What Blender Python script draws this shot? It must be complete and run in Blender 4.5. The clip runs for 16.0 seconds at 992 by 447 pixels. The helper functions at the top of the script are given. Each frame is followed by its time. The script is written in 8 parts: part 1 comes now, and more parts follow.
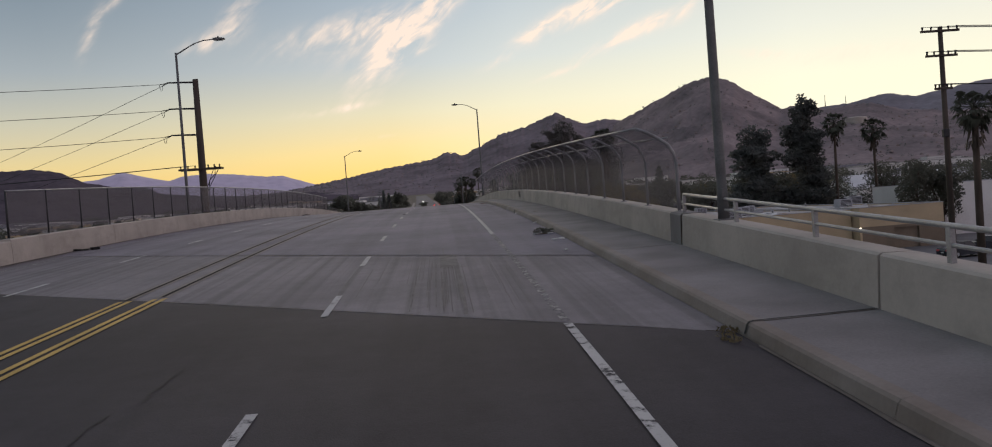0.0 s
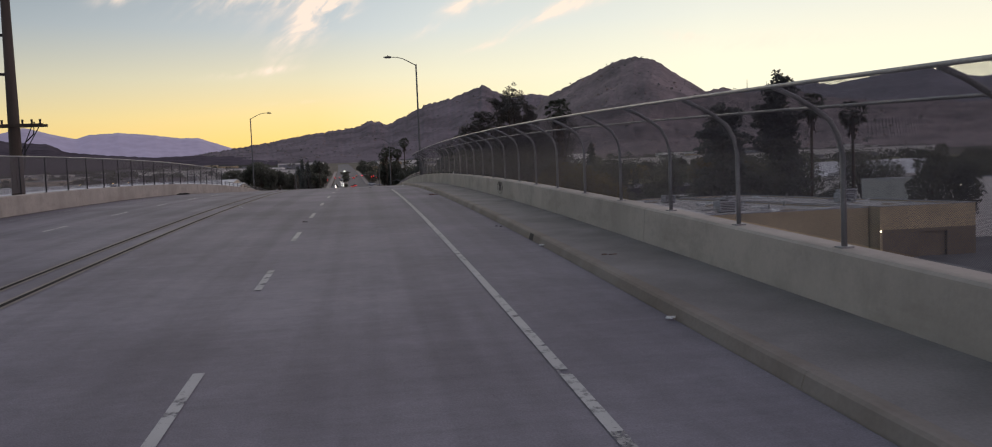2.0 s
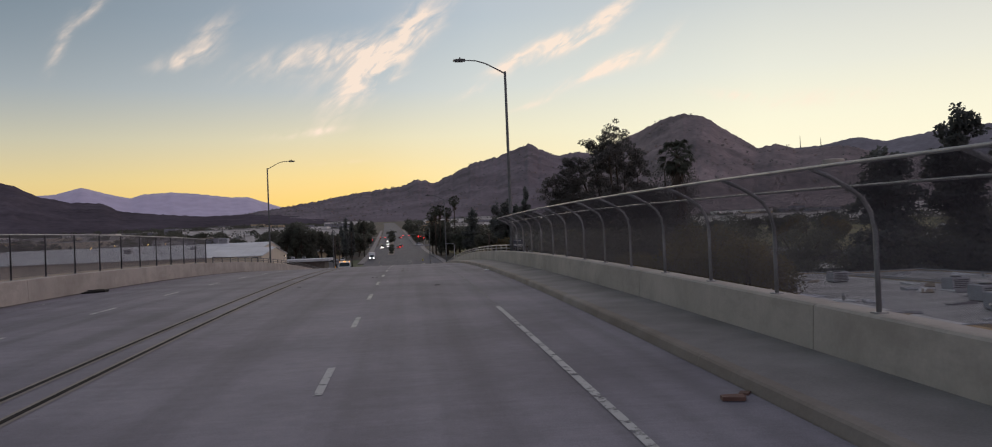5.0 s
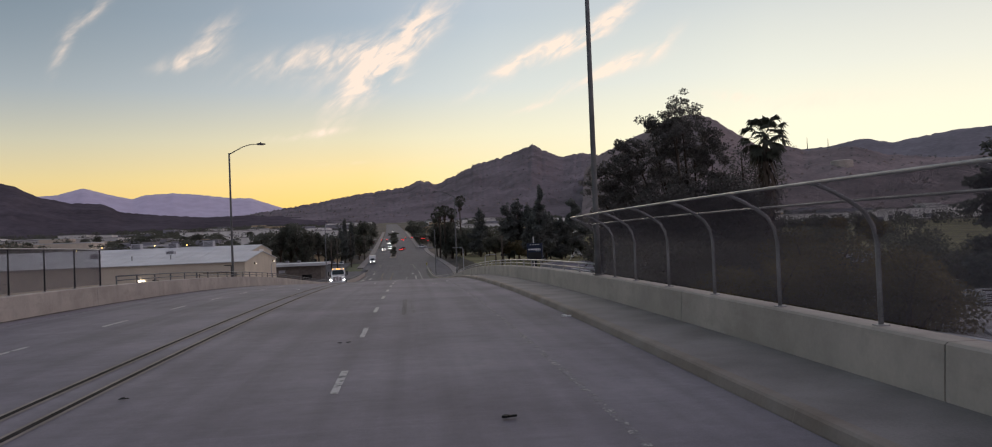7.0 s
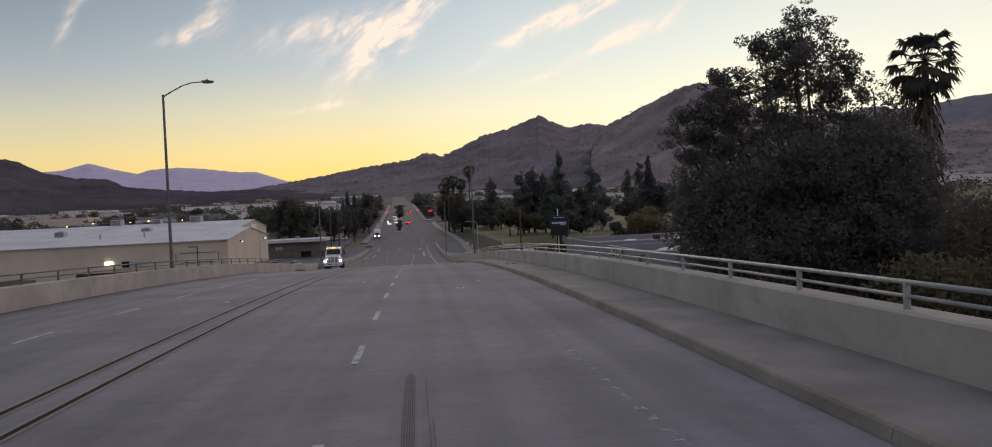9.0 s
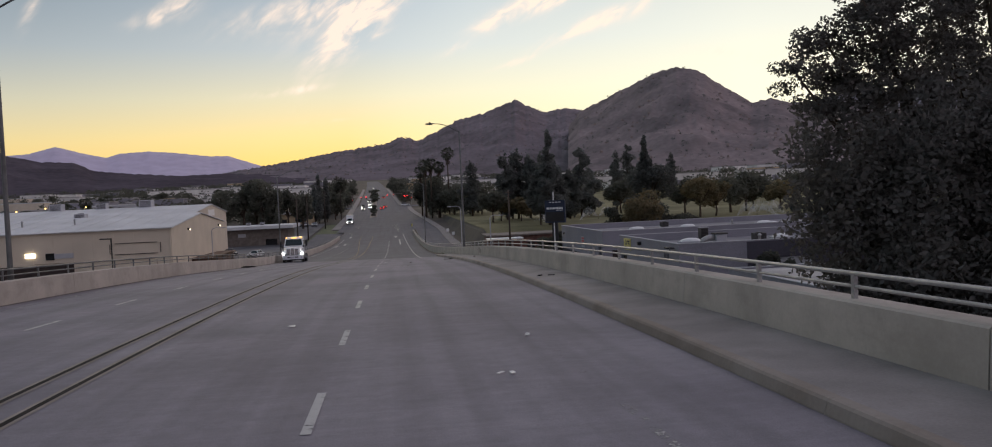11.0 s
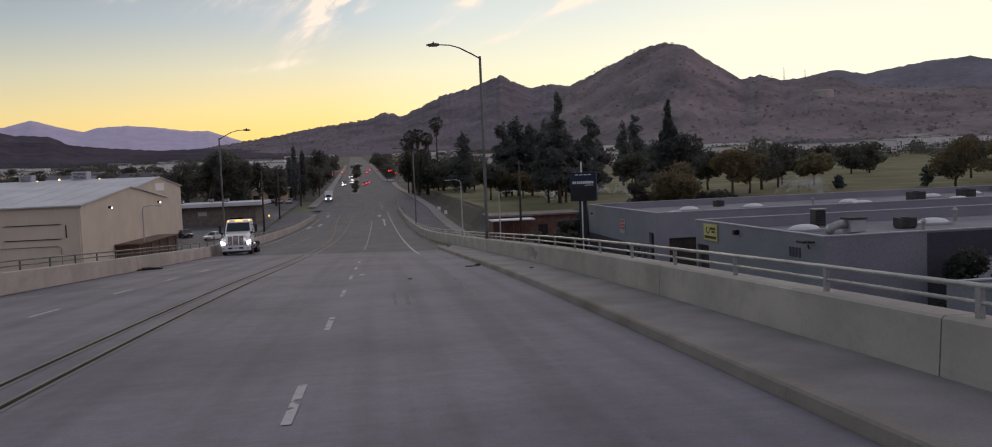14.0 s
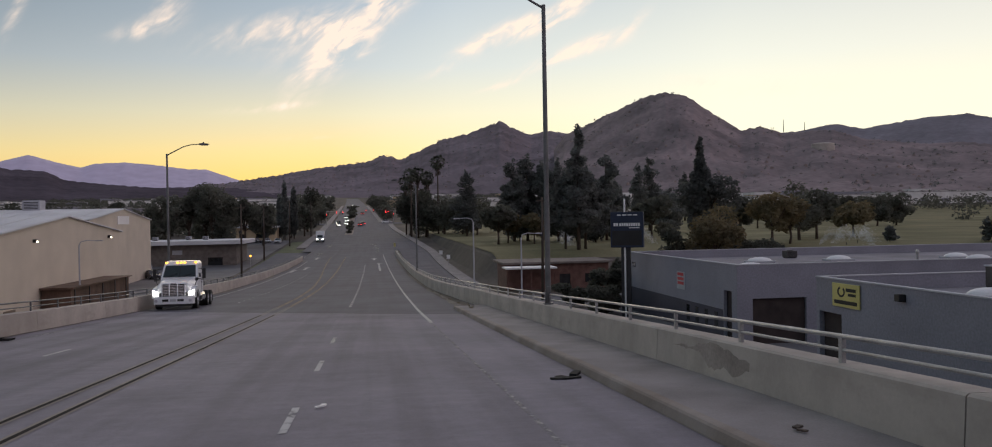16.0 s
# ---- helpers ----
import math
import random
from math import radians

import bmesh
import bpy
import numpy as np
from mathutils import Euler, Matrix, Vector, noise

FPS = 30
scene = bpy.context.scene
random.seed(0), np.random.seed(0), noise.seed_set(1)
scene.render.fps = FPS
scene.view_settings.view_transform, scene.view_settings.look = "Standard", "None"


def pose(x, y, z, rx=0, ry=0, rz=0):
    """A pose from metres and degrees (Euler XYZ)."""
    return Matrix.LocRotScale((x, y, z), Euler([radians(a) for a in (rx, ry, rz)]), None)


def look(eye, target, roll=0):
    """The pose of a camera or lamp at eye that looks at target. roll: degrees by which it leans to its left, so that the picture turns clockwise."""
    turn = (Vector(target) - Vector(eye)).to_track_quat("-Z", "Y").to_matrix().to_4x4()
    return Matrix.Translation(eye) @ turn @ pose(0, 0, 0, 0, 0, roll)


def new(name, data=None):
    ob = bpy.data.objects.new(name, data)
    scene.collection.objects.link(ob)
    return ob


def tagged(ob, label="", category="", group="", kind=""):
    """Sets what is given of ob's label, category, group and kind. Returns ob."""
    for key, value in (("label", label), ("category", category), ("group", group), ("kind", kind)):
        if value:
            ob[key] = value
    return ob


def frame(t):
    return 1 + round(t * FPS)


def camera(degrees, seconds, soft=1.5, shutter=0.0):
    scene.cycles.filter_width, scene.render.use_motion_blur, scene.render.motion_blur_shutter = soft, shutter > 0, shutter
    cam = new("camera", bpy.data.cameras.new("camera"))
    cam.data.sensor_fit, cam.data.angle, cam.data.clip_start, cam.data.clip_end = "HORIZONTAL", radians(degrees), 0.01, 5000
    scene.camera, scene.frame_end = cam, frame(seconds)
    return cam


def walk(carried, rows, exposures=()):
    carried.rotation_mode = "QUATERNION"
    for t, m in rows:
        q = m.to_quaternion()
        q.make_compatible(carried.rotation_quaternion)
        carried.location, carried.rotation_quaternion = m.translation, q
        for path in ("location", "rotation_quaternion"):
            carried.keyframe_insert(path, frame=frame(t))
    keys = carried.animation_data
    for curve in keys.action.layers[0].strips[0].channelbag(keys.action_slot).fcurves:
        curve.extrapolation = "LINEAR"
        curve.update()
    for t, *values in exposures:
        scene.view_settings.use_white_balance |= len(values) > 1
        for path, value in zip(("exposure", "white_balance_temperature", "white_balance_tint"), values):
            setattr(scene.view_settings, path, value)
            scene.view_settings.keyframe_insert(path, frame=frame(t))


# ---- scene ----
# ---- camera ----
cam = camera(61.91, 16.0, 1.05)
PATH = [
    (0.0, pose(0.611, 6.428, 2.774, 89.09, 4.31, -3.87)),
    (0.5, pose(0.564, 12.008, 3.139, 89.61, 3.31, -5.40)),
    (1.0, pose(0.534, 16.917, 3.446, 89.62, 2.72, -6.10)),
    (1.5, pose(0.469, 21.861, 3.741, 88.32, 2.79, -6.95)),
    (2.0, pose(0.382, 26.913, 4.028, 86.87, 2.33, -9.19)),
    (2.5, pose(0.319, 32.166, 4.311, 87.34, 2.62, -9.45)),
    (3.0, pose(0.223, 37.352, 4.571, 88.22, 4.48, -8.87)),
    (3.5, pose(0.116, 42.572, 4.810, 89.14, 4.45, -8.03)),
    (4.0, pose(0.019, 47.788, 5.028, 89.76, 2.84, -7.10)),
    (4.5, pose(-0.033, 52.921, 5.221, 90.92, 2.41, -6.20)),
    (7.0, pose(-0.149, 79.117, 5.899, 91.13, 2.24, -5.91)),
    (7.5, pose(-0.168, 84.144, 5.973, 90.56, 2.26, -5.61)),
    (8.0, pose(-0.176, 89.042, 6.028, 89.72, 2.36, -5.51)),
    (8.5, pose(-0.190, 94.051, 6.065, 89.23, 2.73, -5.50)),
    (9.0, pose(-0.216, 99.034, 6.083, 89.21, 2.69, -5.46)),
    (11.5, pose(-0.312, 120.696, 5.927, 87.96, 2.81, -7.56)),
    (12.0, pose(-0.317, 125.109, 5.849, 88.02, 3.14, -7.58)),
    (12.5, pose(-0.311, 129.564, 5.756, 87.99, 2.71, -7.31)),
    (13.0, pose(-0.299, 134.102, 5.645, 86.99, 2.67, -7.17)),
    (13.5, pose(-0.277, 138.740, 5.516, 86.14, 2.10, -7.39)),
    (14.0, pose(-0.245, 143.422, 5.369, 86.46, 2.36, -8.28)),
    (14.5, pose(-0.204, 148.057, 5.206, 89.47, 2.48, -8.88)),
    (15.0, pose(-0.160, 152.782, 5.024, 89.69, 2.23, -8.86)),
    (15.5, pose(-0.113, 157.519, 4.825, 89.65, 1.89, -8.76)),
    (16.0, pose(-0.067, 162.295, 4.608, 89.61, 0.99, -8.52)),
]
EXPOSURE = [(0.0, 0.18), (0.5, 0.00), (1.5, 0.08), (2.0, 0.20), (2.5, 0.20), (4.0, 0.20), (4.5, 0.07), (7.0, 0.18), (9.0, 0.24), (11.5, 0.32), (12.5, 0.52), (13.5, 0.32), (15.0, 0.23), (16.0, 0.26)]
walk(cam, PATH, EXPOSURE)

# ---- sky and light: just after sunset, sun gone behind the hills ahead ----
world = bpy.data.worlds.new("dusk_sky")
scene.world = world
world.use_nodes = True
wt = world.node_tree


def wn(kind, **props):
    n = wt.nodes.new(kind)
    for k, v in props.items():
        if k == "operation":
            n.operation = v
        elif k == "blend":
            n.blend_type = v
    return n


def wmath(op, a, b=None, clamp=False):
    n = wt.nodes.new("ShaderNodeMath")
    n.operation, n.use_clamp = op, clamp
    for i, v in enumerate((a, b)):
        if v is None:
            continue
        if isinstance(v, (int, float)):
            n.inputs[i].default_value = v
        else:
            wt.links.new(v, n.inputs[i])
    return n.outputs[0]


def wramp(fac, stops):
    n = wt.nodes.new("ShaderNodeValToRGB")
    els = n.color_ramp.elements
    while len(els) < len(stops):
        els.new(0.5)
    for e, (p, c) in zip(els, stops):
        e.position, e.color = p, (*c, 1)
    wt.links.new(fac, n.inputs[0])
    return n.outputs[0]


def wmix(fac, a, b, blend="MIX"):
    n = wt.nodes.new("ShaderNodeMix")
    n.data_type, n.blend_type = "RGBA", blend
    for i, v in ((0, fac), (6, a), (7, b)):
        if isinstance(v, (int, float)):
            n.inputs[i].default_value = v
        elif isinstance(v, tuple):
            n.inputs[i].default_value = (*v, 1)
        else:
            wt.links.new(v, n.inputs[i])
    return n.outputs[2]


tc = wt.nodes.new("ShaderNodeTexCoord")
sep = wt.nodes.new("ShaderNodeSeparateXYZ")
wt.links.new(tc.outputs["Generated"], sep.inputs[0])
DX, DY, DZ = sep.outputs
# facing the afterglow (+y, a little to -x): 1 ahead, 0 behind
ahead = wmath("ADD", wmath("MULTIPLY", DY, 0.498), wmath("MULTIPLY", DX, -0.043))
ahead = wmath("ADD", ahead, 0.5, clamp=True)
up = wmath("MAXIMUM", DZ, 0.0)
glow_side = wramp(up, [(0.0, (1.03, 0.61, 0.13)), (0.05, (0.97, 0.685, 0.22)), (0.085, (0.90, 0.735, 0.345)), (0.125, (0.785, 0.745, 0.52)),
                       (0.18, (0.56, 0.63, 0.65)), (0.26, (0.41, 0.505, 0.59)), (0.5, (0.45, 0.43, 0.535)), (1.0, (0.390, 0.357, 0.448))])
dark_side = wramp(up, [(0.0, (0.25, 0.25, 0.31)), (0.1, (0.53, 0.44, 0.475)), (0.25, (0.54, 0.46, 0.515)), (0.5, (0.478, 0.42, 0.485)),
                       (1.0, (0.390, 0.357, 0.448))])
sky_col = wmix(wmath("POWER", ahead, 3.0), dark_side, glow_side)
# paler, whiter sky round to the +x side
pale = wmath("MULTIPLY", wmath("MULTIPLY", wmath("MAXIMUM", wmath("ADD", DX, 0.05), 0.0), 2.2), wmath("LESS_THAN", 0.0, DY), clamp=True)
pale = wmath("MULTIPLY", pale, wmath("SUBTRACT", 1.0, wmath("MULTIPLY", up, 2.7), clamp=True), clamp=True)
sky_col = wmix(pale, sky_col, (1.08, 1.05, 0.82))
deep = wmath("MULTIPLY", wmath("MULTIPLY", wmath("ADD", wmath("MULTIPLY", DX, -1.0), 0.10), 2.0, clamp=True), wmath("SUBTRACT", wmath("MULTIPLY", up, 4.5), 0.35), clamp=True)
sky_col = wmix(deep, sky_col, (0.185, 0.255, 0.325))
far_left = wmath("MULTIPLY", wmath("ADD", wmath("MULTIPLY", DX, -1.0), 0.02), 2.6, clamp=True)
sky_col = wmix(wmath("MULTIPLY", far_left, 0.15), sky_col, (0.12, 0.11, 0.07))
nish = wt.nodes.new("ShaderNodeTexSky")
nish.sky_type, nish.sun_disc, nish.sun_elevation, nish.sun_rotation = "NISHITA", False, radians(1.0), radians(-5)
nish_dim = wmix(1.0, nish.outputs[0], (0.1, 0.1, 0.1), "MULTIPLY")
sky_col = wmix(0.06, sky_col, nish_dim)
# wisps of high cloud, drawn out along one slant
flat = wmath("DIVIDE", DX, wmath("ADD", DY, 0.001))
high = wmath("DIVIDE", DZ, wmath("ADD", DY, 0.001))
along = wmath("ADD", wmath("MULTIPLY", flat, 0.80), wmath("MULTIPLY", high, 0.60))
cross = wmath("SUBTRACT", wmath("MULTIPLY", high, 0.80), wmath("MULTIPLY", flat, 0.60))
CLOUDS = [(-0.008, 0.232, 0.080, 0.017, 1.0, 1.5), (-0.045, 0.200, 0.040, 0.016, 0.7, 1.0), (-0.105, 0.226, 0.060, 0.014, 0.22, 0.85), (-0.055, 0.222, 0.05, 0.018, 0.5, 0.8),
          (-0.018, 0.193, 0.018, 0.004, 0.5, 0.9), (-0.250, 0.226, 0.030, 0.008, 0.25, 0.85), (-0.226, 0.246, 0.030, 0.013, 0.9, 0.6), (-0.39, 0.243, 0.026, 0.006, 2.2, 0.65),
          (-0.362, 0.279, 0.030, 0.006, 0.8, 0.5), (0.146, 0.218, 0.036, 0.009, 0.5, 1.2), (0.200, 0.238, 0.045, 0.010, 0.42, 1.5), (0.252, 0.265, 0.045, 0.009, 0.8, 1.3),
          (0.236, 0.199, 0.048, 0.0055, 0.44, 1.3), (0.282, 0.215, 0.036, 0.009, 0.3, 0.85), (0.322, 0.236, 0.03, 0.006, 0.85, 0.5), (0.085, 0.179, 0.018, 0.004, 0.45, 1.0),
          (0.157, 0.161, 0.022, 0.003, 0.3, 1.0), (-0.115, 0.134, 0.034, 0.004, 0.11, 1.1), (-0.075, 0.098, 0.02, 0.002, 0.05, 0.6), (0.42, 0.166, 0.04, 0.006, -0.15, 0.6), (0.53, 0.162, 0.08, 0.010, 0.03, 0.45)]
wisp = wt.nodes.new("ShaderNodeCombineXYZ")
wt.links.new(wmath("MULTIPLY", along, 11.0), wisp.inputs[0])
wt.links.new(wmath("MULTIPLY", cross, 30.0), wisp.inputs[1])
cn = wt.nodes.new("ShaderNodeTexNoise")
cn.inputs["Scale"].default_value, cn.inputs["Detail"].default_value, cn.inputs["Roughness"].default_value = 1.5, 6.0, 0.55
cn.inputs["Distortion"].default_value = 0.7
wt.links.new(wisp.outputs[0], cn.inputs["Vector"])
cloud = None
for cx, cz, ln, wd, slant, amount in CLOUDS:
    ca, sa = math.cos(math.atan(slant)), math.sin(math.atan(slant))
    px, pz = wmath("SUBTRACT", flat, cx), wmath("SUBTRACT", high, cz)
    u = wmath("DIVIDE", wmath("ADD", wmath("MULTIPLY", px, ca), wmath("MULTIPLY", pz, sa)), ln)
    v = wmath("DIVIDE", wmath("SUBTRACT", wmath("MULTIPLY", pz, ca), wmath("MULTIPLY", px, sa)), wd)
    r2 = wmath("ADD", wmath("MULTIPLY", u, u), wmath("MULTIPLY", v, v))
    m = wmath("MULTIPLY", wmath("POWER", 2.718, wmath("MULTIPLY", r2, -1.0)), amount)
    cloud = m if cloud is None else wmath("ADD", cloud, m)
fibre = wt.nodes.new("ShaderNodeTexNoise")
fibre.inputs["Scale"].default_value, fibre.inputs["Detail"].default_value, fibre.inputs["Distortion"].default_value = 2.4, 4.0, 1.2
wt.links.new(wisp.outputs[0], fibre.inputs["Vector"])
veil = wmath("MULTIPLY", wmath("SUBTRACT", cn.outputs[0], 0.33), 3.0, clamp=True)
thread = wmath("ADD", wmath("MULTIPLY", wmath("SUBTRACT", fibre.outputs[0], 0.34), 2.6, clamp=True), 0.32)
cloud = wmath("MULTIPLY", wmath("MULTIPLY", cloud, veil), thread)
cloud = wmath("MULTIPLY", wmath("MINIMUM", wmath("MULTIPLY", cloud, 1.5), 0.92), wmath("LESS_THAN", 0.0, DY), clamp=True)
sky_col = wmix(wmath("MULTIPLY", cloud, 0.9), sky_col, (0.98, 0.785, 0.64))
bg = wt.nodes["Background"]
wt.links.new(sky_col, bg.inputs[0])
bg.inputs[1].default_value = 1.0
sun = new("afterglow_sun", bpy.data.lights.new("afterglow_sun", "SUN"))
sun.data.energy, sun.data.angle, sun.data.color = 0.5, radians(40), (1.0, 0.82, 0.6)
sun.matrix_world = look((0, 0, 0), (0.09, -1.0, -0.22))


# ---- materials ----
def mat(name, col, rough=0.8, metal=0.0, var=0.25, scale=1.0, fine=30.0, bump=0.15, stretch=(1, 1, 1), tint=None, spec=0.3, rnd=0.0, emit=0.0, grain=0.3, thin=0.0):
    """Base colour varied at two scales, with a little relief."""
    m = bpy.data.materials.new(name)
    m.use_nodes = True
    t = m.node_tree
    p = t.nodes["Principled BSDF"]
    p.inputs["Roughness"].default_value, p.inputs["Metallic"].default_value = rough, metal
    p.inputs["Specular IOR Level"].default_value = spec
    c = t.nodes.new("ShaderNodeTexCoord")
    mp = t.nodes.new("ShaderNodeMapping")
    mp.inputs["Scale"].default_value = stretch
    t.links.new(c.outputs["Object"], mp.inputs[0])
    big, small = t.nodes.new("ShaderNodeTexNoise"), t.nodes.new("ShaderNodeTexNoise")
    big.inputs["Scale"].default_value, big.inputs["Detail"].default_value = scale, 5
    small.inputs["Scale"].default_value, small.inputs["Detail"].default_value = fine, 3
    t.links.new(mp.outputs[0], big.inputs[0])
    t.links.new(c.outputs["Object"], small.inputs[0])
    tint = tint or tuple(x * (1 - var) for x in col)
    light = tuple(min(1, x * (1 + var)) for x in col)
    r = t.nodes.new("ShaderNodeValToRGB")
    r.color_ramp.elements[0].position, r.color_ramp.elements[1].position = 0.3, 0.7
    r.color_ramp.elements[0].color, r.color_ramp.elements[1].color = (*tint, 1), (*light, 1)
    t.links.new(big.outputs[0], r.inputs[0])
    mx = t.nodes.new("ShaderNodeMix")
    mx.data_type, mx.blend_type = "RGBA", "OVERLAY"
    mx.inputs[0].default_value = grain
    t.links.new(r.outputs[0], mx.inputs[6])
    t.links.new(small.outputs[0], mx.inputs[7])
    out = mx.outputs[2]
    if rnd:
        oi = t.nodes.new("ShaderNodeObjectInfo")
        hs = t.nodes.new("ShaderNodeHueSaturation")
        ml = t.nodes.new("ShaderNodeMath")
        ml.operation = "MULTIPLY_ADD"
        ml.inputs[1].default_value, ml.inputs[2].default_value = rnd, 1 - rnd / 2
        t.links.new(oi.outputs["Random"], ml.inputs[0])
        t.links.new(ml.outputs[0], hs.inputs["Value"])
        t.links.new(out, hs.inputs["Color"])
        out = hs.outputs[0]
    t.links.new(out, p.inputs["Base Color"])
    if thin:
        tl = t.nodes.new("ShaderNodeBsdfTranslucent")
        ms = t.nodes.new("ShaderNodeMixShader")
        ms.inputs[0].default_value = thin
        t.links.new(out, tl.inputs[0])
        t.links.new(p.outputs[0], ms.inputs[1])
        t.links.new(tl.outputs[0], ms.inputs[2])
        t.links.new(ms.outputs[0], t.nodes["Material Output"].inputs[0])
    if bump:
        b = t.nodes.new("ShaderNodeBump")
        b.inputs["Strength"].default_value, b.inputs["Distance"].default_value = bump, 0.02
        t.links.new(small.outputs[0], b.inputs["Height"])
        t.links.new(b.outputs[0], p.inputs["Normal"])
    if emit:
        p.inputs["Emission Color"].default_value = (*col, 1)
        p.inputs["Emission Strength"].default_value = emit
    return m


def lamp_mat(name, col, strength):
    m = bpy.data.materials.new(name)
    m.use_nodes = True
    p = m.node_tree.nodes["Principled BSDF"]
    p.inputs["Base Color"].default_value = (*col, 1)
    p.inputs["Emission Color"].default_value = (*col, 1)
    p.inputs["Emission Strength"].default_value = strength
    return m


def road_mat(name, col, tint, streak, tining, lanes=1.3):
    """Paving with stains, wheel-path streaks along y and cross tining."""
    m = mat(name, col, rough=0.8, var=0.16, scale=0.25, fine=55, bump=0.25, tint=tint, spec=0.17)
    t = m.node_tree
    p = t.nodes["Principled BSDF"]
    base = p.inputs["Base Color"].links[0].from_socket
    c = t.nodes.new("ShaderNodeTexCoord")
    mp = t.nodes.new("ShaderNodeMapping")
    mp.inputs["Scale"].default_value = (lanes, 0.022, 0)
    t.links.new(c.outputs["Object"], mp.inputs[0])
    n = t.nodes.new("ShaderNodeTexNoise")
    n.inputs["Scale"].default_value, n.inputs["Detail"].default_value = 1.0, 4
    t.links.new(mp.outputs[0], n.inputs[0])
    r = t.nodes.new("ShaderNodeValToRGB")
    r.color_ramp.elements[0].position, r.color_ramp.elements[1].position = 0.34, 0.56
    r.color_ramp.elements[0].color, r.color_ramp.elements[1].color = (streak, streak, streak, 1), (1, 1, 1, 1)
    t.links.new(n.outputs[0], r.inputs[0])
    w = t.nodes.new("ShaderNodeMix")
    w.data_type, w.blend_type = "RGBA", "MULTIPLY"
    w.inputs[0].default_value = 1.0
    t.links.new(base, w.inputs[6])
    t.links.new(r.outputs[0], w.inputs[7])
    out = w.outputs[2]
    mid = t.nodes.new("ShaderNodeTexNoise")
    mid.inputs["Scale"].default_value, mid.inputs["Detail"].default_value, mid.inputs["Roughness"].default_value = 2.6, 8, 0.72
    t.links.new(c.outputs["Object"], mid.inputs[0])
    wm = t.nodes.new("ShaderNodeMix")
    wm.data_type, wm.blend_type = "RGBA", "OVERLAY"
    wm.inputs[0].default_value = 0.28
    t.links.new(out, wm.inputs[6])
    t.links.new(mid.outputs[0], wm.inputs[7])
    out = wm.outputs[2]
    if tining:
        mw = t.nodes.new("ShaderNodeMapping")
        mw.inputs["Scale"].default_value = (0.35, 9.0, 0)
        t.links.new(c.outputs["Object"], mw.inputs[0])
        wv = t.nodes.new("ShaderNodeTexNoise")
        wv.inputs["Scale"].default_value, wv.inputs["Detail"].default_value = 1.0, 4
        t.links.new(mw.outputs[0], wv.inputs[0])
        w2 = t.nodes.new("ShaderNodeMix")
        w2.data_type, w2.blend_type = "RGBA", "SOFT_LIGHT"
        w2.inputs[0].default_value = tining
        t.links.new(out, w2.inputs[6])
        t.links.new(wv.outputs[0], w2.inputs[7])
        out = w2.outputs[2]
    t.links.new(out, p.inputs["Base Color"])
    return m


def worn_paint(name, col, cover):
    """Road paint worn away in flecks, so that the paving shows through."""
    m = bpy.data.materials.new(name)
    m.use_nodes = True
    t = m.node_tree
    p = t.nodes["Principled BSDF"]
    p.inputs["Roughness"].default_value, p.inputs["Specular IOR Level"].default_value = 0.85, 0.12
    c = t.nodes.new("ShaderNodeTexCoord")
    masks = []
    for size, lo, hi in ((3.5, 0.62 - cover * 0.3, 0.70 - cover * 0.24), (22.0, 0.58 - cover * 0.34, 0.72 - cover * 0.34)):
        n = t.nodes.new("ShaderNodeTexNoise")
        n.inputs["Scale"].default_value, n.inputs["Detail"].default_value, n.inputs["Roughness"].default_value = size, 8, 0.7
        t.links.new(c.outputs["Object"], n.inputs[0])
        r = t.nodes.new("ShaderNodeMapRange")
        r.inputs["From Min"].default_value, r.inputs["From Max"].default_value = lo, hi
        t.links.new(n.outputs[0], r.inputs[0])
        masks.append(r.outputs[0])
    both = t.nodes.new("ShaderNodeMath")
    both.operation = "MULTIPLY"
    t.links.new(masks[0], both.inputs[0])
    t.links.new(masks[1], both.inputs[1])
    tone = t.nodes.new("ShaderNodeTexNoise")
    tone.inputs["Scale"].default_value = 1.2
    t.links.new(c.outputs["Object"], tone.inputs[0])
    mx = t.nodes.new("ShaderNodeMix")
    mx.data_type = "RGBA"
    mx.inputs[6].default_value, mx.inputs[7].default_value = (*[v * 0.8 for v in col], 1), (*[v * 1.12 for v in col], 1)
    t.links.new(tone.outputs[0], mx.inputs[0])
    t.links.new(mx.outputs[2], p.inputs["Base Color"])
    clear = t.nodes.new("ShaderNodeBsdfTransparent")
    ms = t.nodes.new("ShaderNodeMixShader")
    t.links.new(both.outputs[0], ms.inputs[0])
    t.links.new(clear.outputs[0], ms.inputs[1])
    t.links.new(p.outputs[0], ms.inputs[2])
    t.links.new(ms.outputs[0], t.nodes["Material Output"].inputs[0])
    return m


